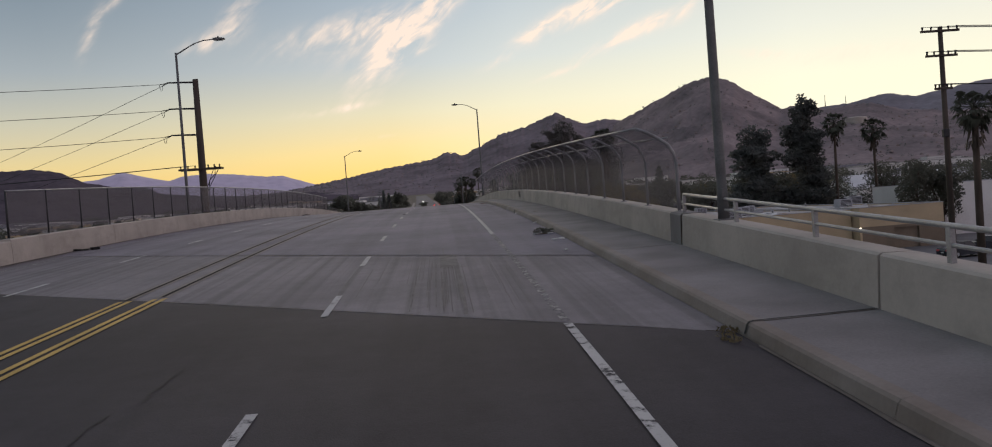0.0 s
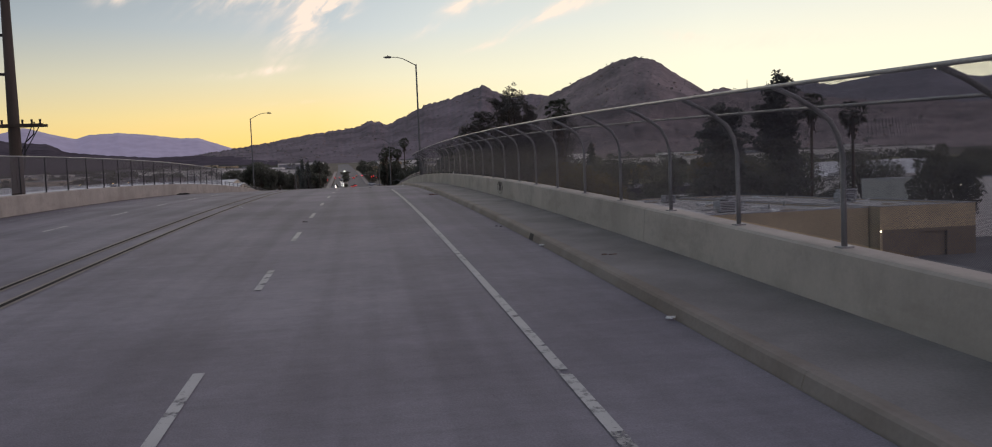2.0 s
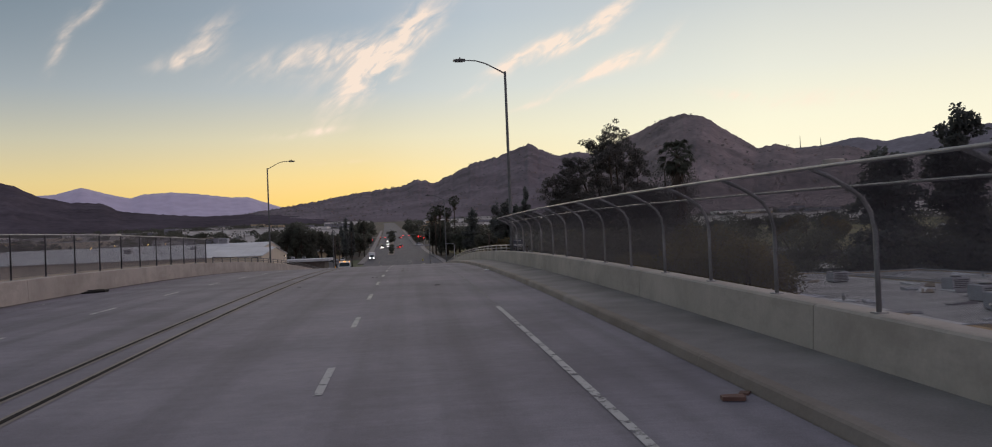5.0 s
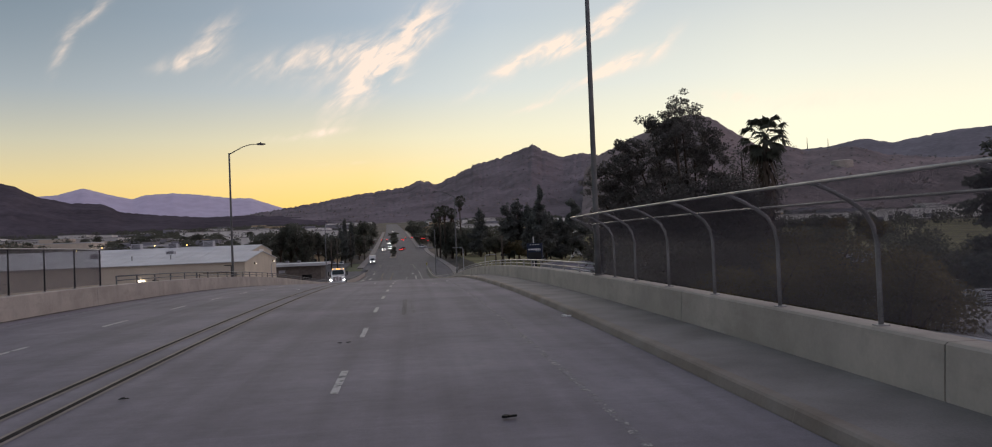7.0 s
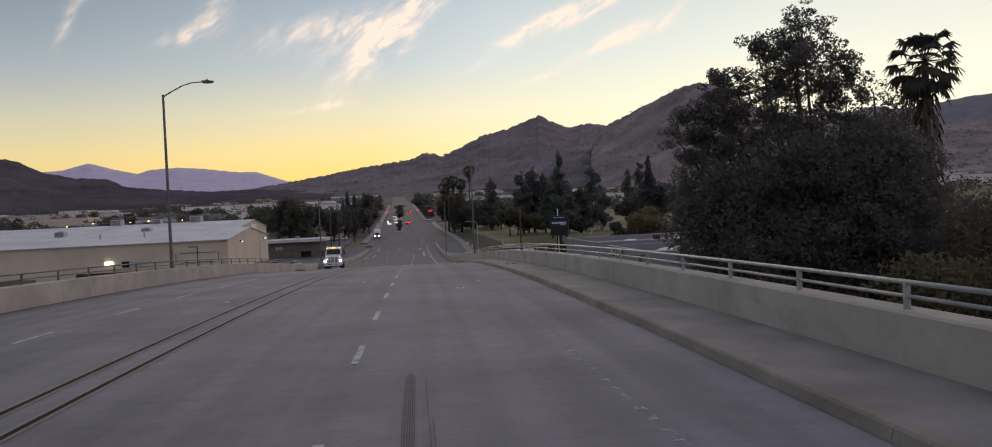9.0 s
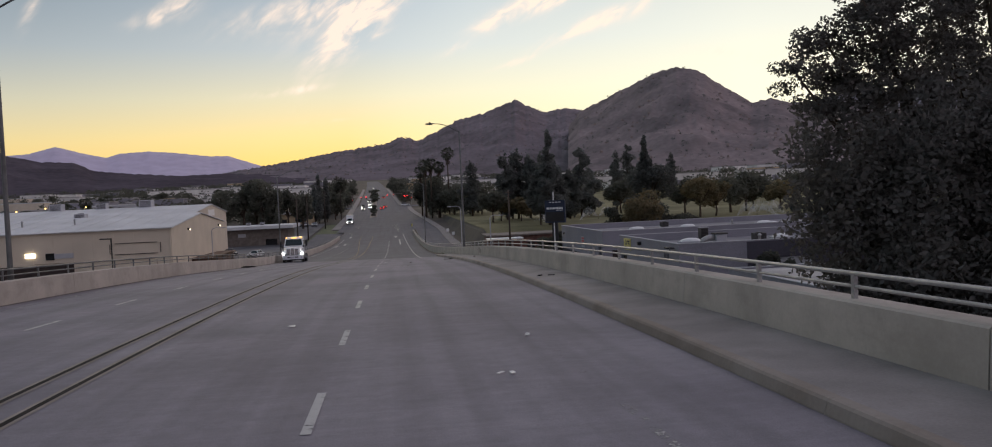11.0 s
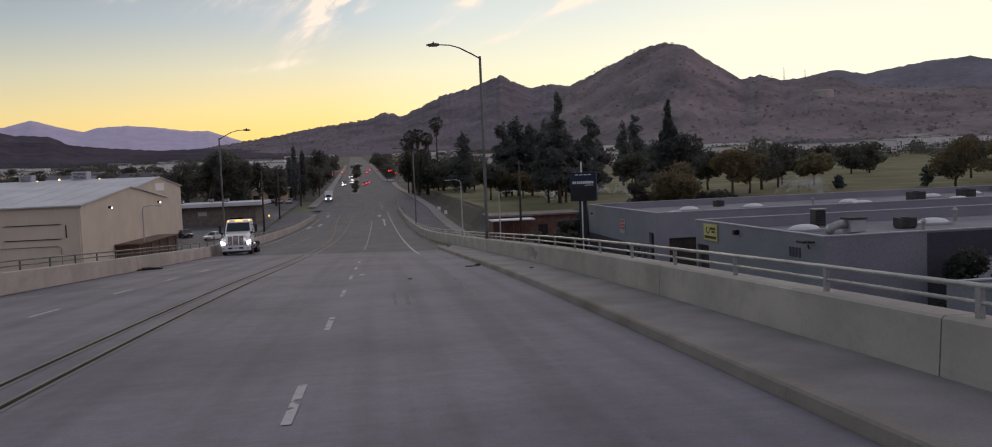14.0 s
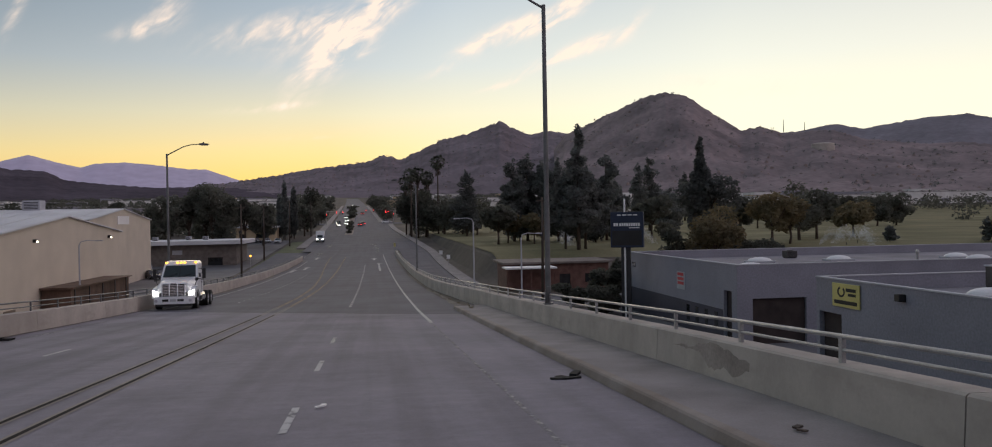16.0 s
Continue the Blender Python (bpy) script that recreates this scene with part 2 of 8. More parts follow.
def veil_mat(name, col, cover):
    """Chain link: crossing wires with holes between them."""
    m = bpy.data.materials.new(name)
    m.use_nodes = True
    t = m.node_tree
    p = t.nodes["Principled BSDF"]
    p.inputs["Base Color"].default_value = (*col, 1)
    p.inputs["Roughness"].default_value = 0.6
    c = t.nodes.new("ShaderNodeTexCoord")
    s = t.nodes.new("ShaderNodeSeparateXYZ")
    t.links.new(c.outputs["Object"], s.inputs[0])

    def mth(op, a, b):
        n = t.nodes.new("ShaderNodeMath")
        n.operation = op
        for i, v in enumerate((a, b)):
            if isinstance(v, (int, float)):
                n.inputs[i].default_value = v
            else:
                t.links.new(v, n.inputs[i])
        return n.outputs[0]
    a = mth("MULTIPLY", mth("ADD", s.outputs[1], s.outputs[2]), 40.0)
    b = mth("MULTIPLY", mth("SUBTRACT", s.outputs[1], s.outputs[2]), 40.0)
    wire = mth("MAXIMUM", mth("LESS_THAN", mth("FRACT", a, 0), cover), mth("LESS_THAN", mth("FRACT", b, 0), cover))
    tr = t.nodes.new("ShaderNodeBsdfTransparent")
    ms = t.nodes.new("ShaderNodeMixShader")
    t.links.new(wire, ms.inputs[0])
    t.links.new(tr.outputs[0], ms.inputs[1])
    t.links.new(p.outputs[0], ms.inputs[2])
    t.links.new(ms.outputs[0], t.nodes["Material Output"].inputs[0])
    return m


def stained_concrete(name, col, stain):
    """Cast concrete with blotches, dark runs down its face and patched areas."""
    m = mat(name, col, var=0.15, scale=0.45, fine=16, bump=0.12, grain=0.08, spec=0.1)
    t = m.node_tree
    p = t.nodes["Principled BSDF"]
    out = p.inputs["Base Color"].links[0].from_socket
    c = t.nodes.new("ShaderNodeTexCoord")
    for stretch, size, lo, hi, amount in (((1, 0.7, 0.6), 1.2, 0.48, 0.70, 0.55), ((1, 0.5, 1.6), 1.1, 0.52, 0.66, 0.45), ((1, 1, 1), 3.0, 0.56, 0.72, 0.28)):
        mp = t.nodes.new("ShaderNodeMapping")
        mp.inputs["Scale"].default_value = stretch
        t.links.new(c.outputs["Object"], mp.inputs[0])
        n = t.nodes.new("ShaderNodeTexNoise")
        n.inputs["Scale"].default_value, n.inputs["Detail"].default_value, n.inputs["Roughness"].default_value = size, 7, 0.65
        t.links.new(mp.outputs[0], n.inputs[0])
        mr = t.nodes.new("ShaderNodeMapRange")
        mr.inputs["From Min"].default_value, mr.inputs["From Max"].default_value = lo, hi
        mr.inputs["To Min"].default_value, mr.inputs["To Max"].default_value = 0.0, amount
        t.links.new(n.outputs[0], mr.inputs[0])
        mx = t.nodes.new("ShaderNodeMix")
        mx.data_type = "RGBA"
        t.links.new(mr.outputs[0], mx.inputs[0])
        t.links.new(out, mx.inputs[6])
        mx.inputs[7].default_value = (*stain, 1)
        out = mx.outputs[2]
    t.links.new(out, p.inputs["Base Color"])
    return m


CONC_ROAD = road_mat("deck_concrete", (0.207, 0.193, 0.222), (0.164, 0.152, 0.178), 0.80, 0.13)
SLAB_ROAD = road_mat("approach_slab_concrete", (0.202, 0.188, 0.200), (0.158, 0.146, 0.157), 0.74, 0.0, 5.0)
ASPHALT = road_mat("asphalt", (0.056, 0.051, 0.057), (0.043, 0.039, 0.044), 0.85, 0.0)
ASPHALT_OLD = road_mat("worn_asphalt", (0.108, 0.107, 0.127), (0.085, 0.084, 0.102), 0.85, 0.0)
CONC = stained_concrete("parapet_concrete", (0.445, 0.402, 0.362), (0.305, 0.272, 0.24))
WALK = mat("sidewalk_concrete", (0.232, 0.214, 0.214), var=0.22, scale=0.7, fine=30, bump=0.3, grain=0.18, spec=0.12)
KERB = mat("kerb_concrete", (0.245, 0.217, 0.200), var=0.2, scale=0.7, fine=16, bump=0.12, tint=(0.195, 0.160, 0.138), grain=0.12, spec=0.1)
JOINT = mat("dark_joint", (0.03, 0.03, 0.03), var=0.3)
WHITE_PAINT = worn_paint("white_road_paint", (0.50, 0.49, 0.48), 0.95)
FADED_PAINT = worn_paint("faded_white_paint", (0.36, 0.35, 0.34), 0.62)
BROKEN_PAINT = worn_paint("broken_white_paint", (0.46, 0.45, 0.44), 0.5)
GHOST_PAINT = worn_paint("nearly_gone_white_paint", (0.40, 0.39, 0.38), 0.2)
TAN_EDGE = mat("tan_paint_edge", (0.268, 0.236, 0.214), var=0.16, scale=0.8, fine=14, bump=0, grain=0.1, spec=0.08)
YELLOW_PAINT = worn_paint("faded_yellow_paint", (0.285, 0.222, 0.172), 0.8)
BLACK_PAINT = mat("black_contrast_paint", (0.020, 0.018, 0.019), var=0.4, scale=1.5, spec=0.04, bump=0, grain=0.0)
SKID = mat("rubber_marks", (0.095, 0.088, 0.092), var=0.3, scale=2.0, fine=30)
STEEL = mat("galvanised_steel", (0.35, 0.345, 0.345), rough=0.5, metal=0.4, var=0.2, scale=2, fine=40, bump=0.05)
LAMP_STEEL = mat("weathered_lamp_steel", (0.15, 0.15, 0.15), rough=0.6, metal=0.3, var=0.3, scale=1.5, bump=0.05)
CHAINLINK = veil_mat("chain_link_wire", (0.10, 0.088, 0.112), 0.25)
DENSE_LINK = veil_mat("close_chain_link", (0.085, 0.072, 0.092), 0.36)
DIRT = mat("dry_ground", (0.110, 0.095, 0.080), var=0.35, scale=0.03, fine=0.6, tint=(0.065, 0.062, 0.06), bump=0.3, spec=0.03)
LOT = mat("parking_asphalt", (0.125, 0.122, 0.130), var=0.3, scale=0.12, fine=20)
LAWN = mat("dormant_grass", (0.195, 0.175, 0.105), var=0.3, scale=0.05, fine=3, tint=(0.125, 0.122, 0.070), bump=0.5, spec=0.02)
VERGE = mat("verge_grass", (0.07, 0.085, 0.035), var=0.35, scale=0.3, fine=8, bump=0.5)
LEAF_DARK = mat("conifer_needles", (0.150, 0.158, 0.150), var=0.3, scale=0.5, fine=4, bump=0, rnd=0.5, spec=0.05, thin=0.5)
LEAF = mat("broad_leaves", (0.140, 0.142, 0.118), var=0.3, scale=0.4, fine=4, bump=0, rnd=0.5, spec=0.05, thin=0.5)
LEAF_EUC = mat("grey_green_leaves", (0.145, 0.138, 0.130), var=0.25, scale=0.3, fine=3, bump=0, rnd=0.2, spec=0.05, thin=0.5)
LEAF_RUST = mat("autumn_leaves", (0.170, 0.132, 0.074), var=0.35, scale=0.4, fine=4, bump=0, rnd=0.5, tint=(0.115, 0.108, 0.07), thin=0.45)
PALM_LEAF = mat("palm_fronds", (0.085, 0.090, 0.068), var=0.4, scale=1, fine=6, bump=0, rnd=0.4, thin=0.3)
BARK = mat("bark", (0.085, 0.065, 0.05), var=0.4, scale=2, fine=12, bump=0.6, stretch=(1, 1, 0.2))
WOOD_POLE = mat("creosoted_pole_wood", (0.075, 0.058, 0.047), var=0.35, scale=2, fine=20, bump=0.4, stretch=(1, 1, 0.1))
DARK_METAL = mat("dark_painted_metal", (0.03, 0.03, 0.033), rough=0.45, var=0.3)
CREAM = mat("cream_metal_siding", (0.63, 0.55, 0.45), var=0.08, scale=0.3, fine=10, bump=0.05)
ROOF_WHITE = mat("pale_metal_roof", (0.58, 0.58, 0.60), var=0.12, scale=0.15, fine=6, bump=0.05)
ROOF_FLAT = mat("pale_flat_roofing", (0.36, 0.345, 0.345), var=0.3, scale=0.2, fine=6, bump=0.1)
ROOF_GREY = mat("grey_membrane_roof", (0.235, 0.225, 0.245), var=0.2, scale=0.2, fine=6, bump=0.1, spec=0.1)
GREY_WALL = mat("grey_painted_block", (0.262, 0.256, 0.296), var=0.1, scale=0.4, fine=8, bump=0.1)
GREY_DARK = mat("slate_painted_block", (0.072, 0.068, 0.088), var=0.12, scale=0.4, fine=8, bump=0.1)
DOOR_DARK = mat("dark_paint_and_bay_shade", (0.05, 0.038, 0.035), var=0.3)
GREY_TRIM = mat("pale_parapet_cap", (0.42, 0.42, 0.45), var=0.1)
TAN_WALL = mat("tan_stucco", (0.52, 0.405, 0.265), var=0.12, scale=0.4, fine=12, bump=0.15)
BROWN_WALL = mat("brown_painted_stucco", (0.22, 0.17, 0.125), var=0.15, scale=0.4, fine=12)
BRICK = mat("red_brick_wall", (0.155, 0.085, 0.07), var=0.3, scale=1.2, fine=14, bump=0.3)
BRICK_GREY = mat("brown_grey_brick", (0.17, 0.145, 0.13), var=0.25, scale=1.2, fine=14, bump=0.3)
WHITE_WALL = mat("white_stucco", (0.74, 0.72, 0.70), var=0.12, scale=0.2, fine=5, rnd=0.35)
WHITE_CAR = mat("white_vehicle_paint", (0.74, 0.75, 0.77), rough=0.25, var=0.04, bump=0, spec=0.5)
SILVER_CAR = mat("silver_vehicle_paint", (0.45, 0.46, 0.47), rough=0.3, metal=0.4, var=0.04, bump=0)
DARK_CAR = mat("dark_vehicle_paint", (0.035, 0.037, 0.045), rough=0.25, var=0.1, bump=0, spec=0.5)
GLASS = mat("dark_window_glass", (0.014, 0.016, 0.018), rough=0.08, var=0.1, bump=0, spec=0.6)
RUBBER = mat("tyre_rubber", (0.018, 0.018, 0.018), rough=0.9, var=0.2)
CHROME = mat("polished_aluminium", (0.62, 0.62, 0.63), rough=0.22, metal=0.9, var=0.05, bump=0)
BLACK = mat("black_plastic", (0.02, 0.02, 0.021), rough=0.5, var=0.2)
SIGN_NAVY = mat("navy_sign_face", (0.018, 0.028, 0.055), rough=0.4, var=0.1, bump=0)
SIGN_WHITE = mat("white_sign_paint", (0.72, 0.72, 0.72), rough=0.5, var=0.05, bump=0)
SIGN_YELLOW = mat("yellow_sign_face", (0.60, 0.53, 0.19), rough=0.5, var=0.08, bump=0)
SIGN_RED = mat("red_sign_paint", (0.5, 0.06, 0.07), rough=0.5, var=0.08, bump=0)
GRAFFITI = mat("faded_spray_paint", (0.150, 0.130, 0.122), var=0.3)
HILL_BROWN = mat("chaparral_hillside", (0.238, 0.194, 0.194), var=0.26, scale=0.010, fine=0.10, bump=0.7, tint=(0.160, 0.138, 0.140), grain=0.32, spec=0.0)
# Mauve copy of the chaparral material, with shade put into its colour.
HILL_BROWN_SHADED = mat("chaparral_hillside_shaded", (0.207, 0.174, 0.190), var=0.24, scale=0.008, fine=0.08, bump=0.6, tint=(0.145, 0.125, 0.132), grain=0.28, spec=0.0)
# Distance haze is put into this ridge's base colour as blue-grey.
HILL_BLUE = mat("far_hillside_haze_blue", (0.215, 0.200, 0.222), var=0.22, scale=0.006, fine=0.06, bump=0.4, grain=0.25, spec=0.0)
HILL_DARK = mat("dark_hillside", (0.098, 0.083, 0.098), var=0.22, scale=0.008, fine=0.06, bump=0.5, grain=0.35, spec=0.0)
# Haze over the range is put into its mauve colour and emission.
FAR_RANGE = mat("distant_range_haze_glow", (0.235, 0.205, 0.29), var=0.06, scale=0.003, fine=0.02, bump=0, emit=0.42)
HEADLIGHT = lamp_mat("lit_headlight", (1.0, 0.97, 0.9), 9.0)
AMBER = lamp_mat("lit_amber_marker", (1.0, 0.42, 0.05), 3.0)
RED_LIGHT = lamp_mat("lit_red_lamp", (1.0, 0.03, 0.03), 7.0)
YARD_LIGHT = lamp_mat("lit_wall_lamp", (1.0, 0.86, 0.62), 3.5)
SODIUM = lamp_mat("lit_amber_street_lamp", (1.0, 0.62, 0.18), 5.0)
POST_STEEL = mat("dull_grey_fence_post", (0.27, 0.265, 0.27), rough=0.6, metal=0.3, var=0.25, scale=2, fine=40, bump=0.05)


# ---- mesh helpers ----
class Mesh:
    """Collects vertices and faces for one mesh."""
    def __init__(self):
        self.v, self.f = [], []

    def add(self, v, f):
        o = len(self.v)
        self.v += [tuple(p) for p in v]
        self.f += [tuple(i + o for i in q) for q in f]
        return self

    def box(self, x0, x1, y0, y1, z0, z1):
        v = [(x, y, z) for z in (z0, z1) for y in (y0, y1) for x in (x0, x1)]
        return self.add(v, [(0, 2, 3, 1), (4, 5, 7, 6), (0, 1, 5, 4), (2, 6, 7, 3), (0, 4, 6, 2), (1, 3, 7, 5)])

    def cbox(self, x0, x1, y0, y1, z0, z1, b=0.02):
        """A box with its edges cut off."""
        bm = bmesh.new()
        bmesh.ops.create_cube(bm, size=1)
        for p in bm.verts:
            p.co = ((x0 + x1) / 2 + p.co.x * (x1 - x0), (y0 + y1) / 2 + p.co.y * (y1 - y0), (z0 + z1) / 2 + p.co.z * (z1 - z0))
        bmesh.ops.bevel(bm, geom=bm.edges[:] , offset=b, segments=1, affect="EDGES")
        bm.verts.index_update()
        self.add([p.co[:] for p in bm.verts], [[p.index for p in q.verts] for q in bm.faces])
        bm.free()
        return self

    def prism(self, outline, axis, a, b):
        """An outline of (p, q) pushed along an axis from a to b: axis x takes (y, z), y takes (x, z), z takes (x, y)."""
        def at(p, q, s):
            return {"x": (s, p, q), "y": (p, s, q), "z": (p, q, s)}[axis]
        n = len(outline)
        v = [at(p, q, a) for p, q in outline] + [at(p, q, b) for p, q in outline]
        f = [tuple(range(n))[::-1], tuple(range(n, 2 * n))] + [(i, (i + 1) % n, n + (i + 1) % n, n + i) for i in range(n)]
        return self.add(v, f)

    def tube(self, pts, r0, r1=None, n=8, cap=True):
        r1 = r0 if r1 is None else r1
        pts = [Vector(p) for p in pts]
        v, f = [], []
        for i, p in enumerate(pts):
            t = (pts[min(i + 1, len(pts) - 1)] - pts[max(i - 1, 0)]).normalized()
            s = t.cross(Vector((0, 0, 1)) if abs(t.z) < 0.95 else Vector((0, 1, 0))).normalized()
            w = s.cross(t)
            r = r0 + (r1 - r0) * i / max(1, len(pts) - 1)
            v += [p + (s * math.cos(a) + w * math.sin(a)) * r for a in (2 * math.pi * k / n for k in range(n))]
        for i in range(len(pts) - 1):
            f += [(i * n + k, i * n + (k + 1) % n, (i + 1) * n + (k + 1) % n, (i + 1) * n + k) for k in range(n)]
        if cap:
            f += [tuple(range(n))[::-1], tuple(range((len(pts) - 1) * n, len(pts) * n))]
        return self.add(v, f)

    def disc_x(self, x0, x1, y, z, r, n=18, r1=None):
        """A wheel-like drum whose axis lies along x."""
        r1 = r if r1 is None else r1
        v = [(x0, y + r * math.cos(2 * math.pi * k / n), z + r * math.sin(2 * math.pi * k / n)) for k in range(n)]
        v += [(x1, y + r1 * math.cos(2 * math.pi * k / n), z + r1 * math.sin(2 * math.pi * k / n)) for k in range(n)]
        return self.add(v, [tuple(range(n)), tuple(range(n, 2 * n))[::-1]] + [(k, n + k, n + (k + 1) % n, (k + 1) % n) for k in range(n)])

    def ball(self, c, rx, ry, rz, n=10, m=6, z_from=-1.0):
        v, f = [], []
        for i in range(m + 1):
            a = math.asin(z_from) + (math.pi / 2 - math.asin(z_from)) * i / m
            v += [(c[0] + rx * math.cos(a) * math.cos(2 * math.pi * k / n), c[1] + ry * math.cos(a) * math.sin(2 * math.pi * k / n), c[2] + rz * math.sin(a)) for k in range(n)]
        for i in range(m):
            f += [(i * n + k, i * n + (k + 1) % n, (i + 1) * n + (k + 1) % n, (i + 1) * n + k) for k in range(n)]
        return self.add(v, f)

    def data(self, name, material, smooth=False):
        me = bpy.data.meshes.new(name)
        me.from_pydata(self.v, [], self.f)
        me.materials.append(material)
        if smooth:
            me.polygons.foreach_set("use_smooth", [True] * len(me.polygons))
        me.update()
        return me


def part(name, mesh, material, parent=None, label="", smooth=False):
    ob = new(name, mesh.data(name, material, smooth) if isinstance(mesh, Mesh) else mesh)
    if parent:
        ob.parent = parent
    return tagged(ob, label)


def thing(name, label, category, x=0, y=0, z=0, rz=0, group="", kind=""):
    ob = new(name)
    ob.matrix_basis = pose(x, y, z, 0, 0, rz)
    return tagged(ob, label, category, group, kind)


# ---- the lie of the land ----
GRADE = [(-100, .055), (-30, .066), (0, .0707), (30, .0537), (60, .0301), (90, .0087), (120, -.0153), (150, -.0383), (180, -.0602),
         (200, -.058), (400, .035), (3000, .035)]
_ys = np.arange(-100.0, 3001.0, 1.0)
_sl = np.interp(_ys, [a for a, b in GRADE], [b for a, b in GRADE])
_zz = np.concatenate([[0.0], np.cumsum((_sl[1:] + _sl[:-1]) / 2)])
_zz -= np.interp(0.0, _ys, _zz)


def zr(y):
    """Height of the carriageway's crown line."""
    return float(np.interp(y, _ys, _zz))


def smooth01(a, b, v):
    t = min(1.0, max(0.0, (v - a) / (b - a)))
    return t * t * (3 - 2 * t)


def zg(x, y):
    """Height of the ground beside and beyond the bridge."""
    low = -5.0
    far = zr(max(y, 330.0)) - 0.25
    k = smooth01(292, 384, y)
    base = low * (1 - k) + far * k
    golf = min(0.0, -1.1 + 0.006 * (y - 300))
    return max(base, low + (golf - low) * smooth01(279, 300, y) * smooth01(16, 20, x))


SKEW = -0.74            # the abutments lie askew: y falls by this for each metre to +x
SLAB_Y, JOINT_Y, END_Y = 16.3, 25.0, 201.3   # at the right-hand kerb
KX = 4.1


def skewed(y, x):
    return y + SKEW * (x - KX)


def sweep(profile, y0, y1, step=3.0, skew0=False, skew1=False, shape=None, z_of=None):
    """A profile of (x, height over the road) drawn along the road."""
    z_of = z_of or (lambda x, y: zr(y))
    m = Mesh()
    n = max(1, int(round((y1 - y0) / step)))
    k = len(profile)
    for i in range(n + 1):
        for x, h in profile:
            a = skewed(y0, x) if skew0 else y0
            b = skewed(y1, x) if skew1 else y1
            y = a + (b - a) * i / n
            xx = x + (shape(y) if shape else 0)
            m.v.append((xx, y, z_of(xx, y) + h))
    m.f = [(i * k + j, i * k + j + 1, (i + 1) * k + j + 1, (i + 1) * k + j) for i in range(n) for j in range(k - 1)]
    return m


# ---- ground ----
def ground_sheet():
    xs = [-4200, -2500, -1500, -900, -500, -300, -200, -140, -100, -70, -50, -35, -25, -17, -10, -3, 4, 12, 16, 17, 18, 19, 20, 30, 45, 65, 100, 140, 200, 300, 500, 900, 1500, 2500, 4200]
    ys = [-400, -200, -100, -40, 0, 60, 120, 180, 220, 250, 270, 276, 279, 282, 285, 288, 291, 294, 297] + list(range(300, 421, 10)) + [450, 500, 600, 700, 850, 1000, 1250, 1500, 2000, 2500, 3000, 4700]
    m = Mesh()
    for y in ys:
        m.v += [(x, y, zg(x, min(y, 2999))) for x in xs]
    k = len(xs)
    m.f = [(i * k + j, i * k + j + 1, (i + 1) * k + j + 1, (i + 1) * k + j) for i in range(len(ys) - 1) for j in range(k - 1)]
    return m


tagged(part("ground", ground_sheet(), DIRT), "dry brown ground round the overpass", "ground", kind="structure")


def patch(name, x0, x1, y0, y1, lift, material, label, category, step=8.0):
    """A sheet laid on the ground."""
    m = sweep([(x0 + (x1 - x0) * i / 6, lift) for i in range(7)], y0, y1, step, z_of=zg)
    return tagged(part(name, m, material), label, category, kind="structure")


lx = [19.6, 19.7, 19.8, 19.9, 20, 30, 45, 65, 100, 140, 200, 300, 500, 900]
ly = [293, 295, 297] + list(range(300, 421, 10)) + [450, 500, 600, 700]
lawn = Mesh()
for y in ly:
    lawn.v += [(x, y, zg(x, y) + 0.04) for x in lx]
lawn.f = [(i * 14 + j, i * 14 + j + 1, i * 14 + j + 15, i * 14 + j + 14) for i in range(len(ly) - 1) for j in range(13)]
tagged(part("golf_lawn", lawn, LAWN), "dormant yellow-green golf course lawn", "lawn", kind="structure")
patch("parking_lot_1", -62, -24.5, 268, 352, 0.03, LOT, "dark asphalt parking lot beside the road", "parking lot")
patch("parking_lot_2", 12, 110, 150, 262, 0.04, LOT, "dark asphalt yard round grey buildings", "parking lot")
patch("parking_lot_3", 14, 120, -20, 150, 0.04, LOT, "dusty asphalt yard beside the overpass", "parking lot")
patch("parking_lot_4", -60, -25, 353, 428, 0.03, LOT, "worn asphalt lot in front of low shops", "parking lot")
patch("verge_1", -24, -17, 330, 420, 0.02, VERGE, "green verge beside the frontage road", "grass verge", 5)

# ---- road ----
road = tagged(part("road", sweep([(-14.5, 0), (-10, 0.004), (-5.5, 0.008), (-1.3, 0.004), (KX, 0)], JOINT_Y, END_Y, 2.0, True, True), CONC_ROAD),
              "grey concrete bridge deck with worn wheel paths", "road", kind="structure")
tagged(part("road_approach", sweep([(-14.5, 0), (-10, 0.004), (-5.5, 0.008), (-1.3, 0.004), (KX, 0)], SLAB_Y, JOINT_Y - 0.06, 2.0, True, True), SLAB_ROAD),
       "streaked concrete approach slab", "road", kind="structure")
tagged(part("road_near", sweep([(-15, -0.005), (-10, 0), (-5.5, 0.003), (-1.3, 0), (KX, -0.005)], -60, SLAB_Y, 3.0, False, True), ASPHALT),
       "dark asphalt road before the bridge", "road", kind="structure")
tagged(part("road_far", sweep([(-14.9, 0), (-10, 0.004), (-5.5, 0.008), (-1.3, 0.004), (5.9, 0)], END_Y, 370, 3.0, True, False), ASPHALT_OLD),
       "worn grey asphalt road running down from the bridge", "road", kind="structure")
def far_bend(y):
    """The far road swings slowly towards -x."""
    return -0.0165 * max(0.0, y - 470) - 0.000006 * max(0.0, y - 470) ** 2


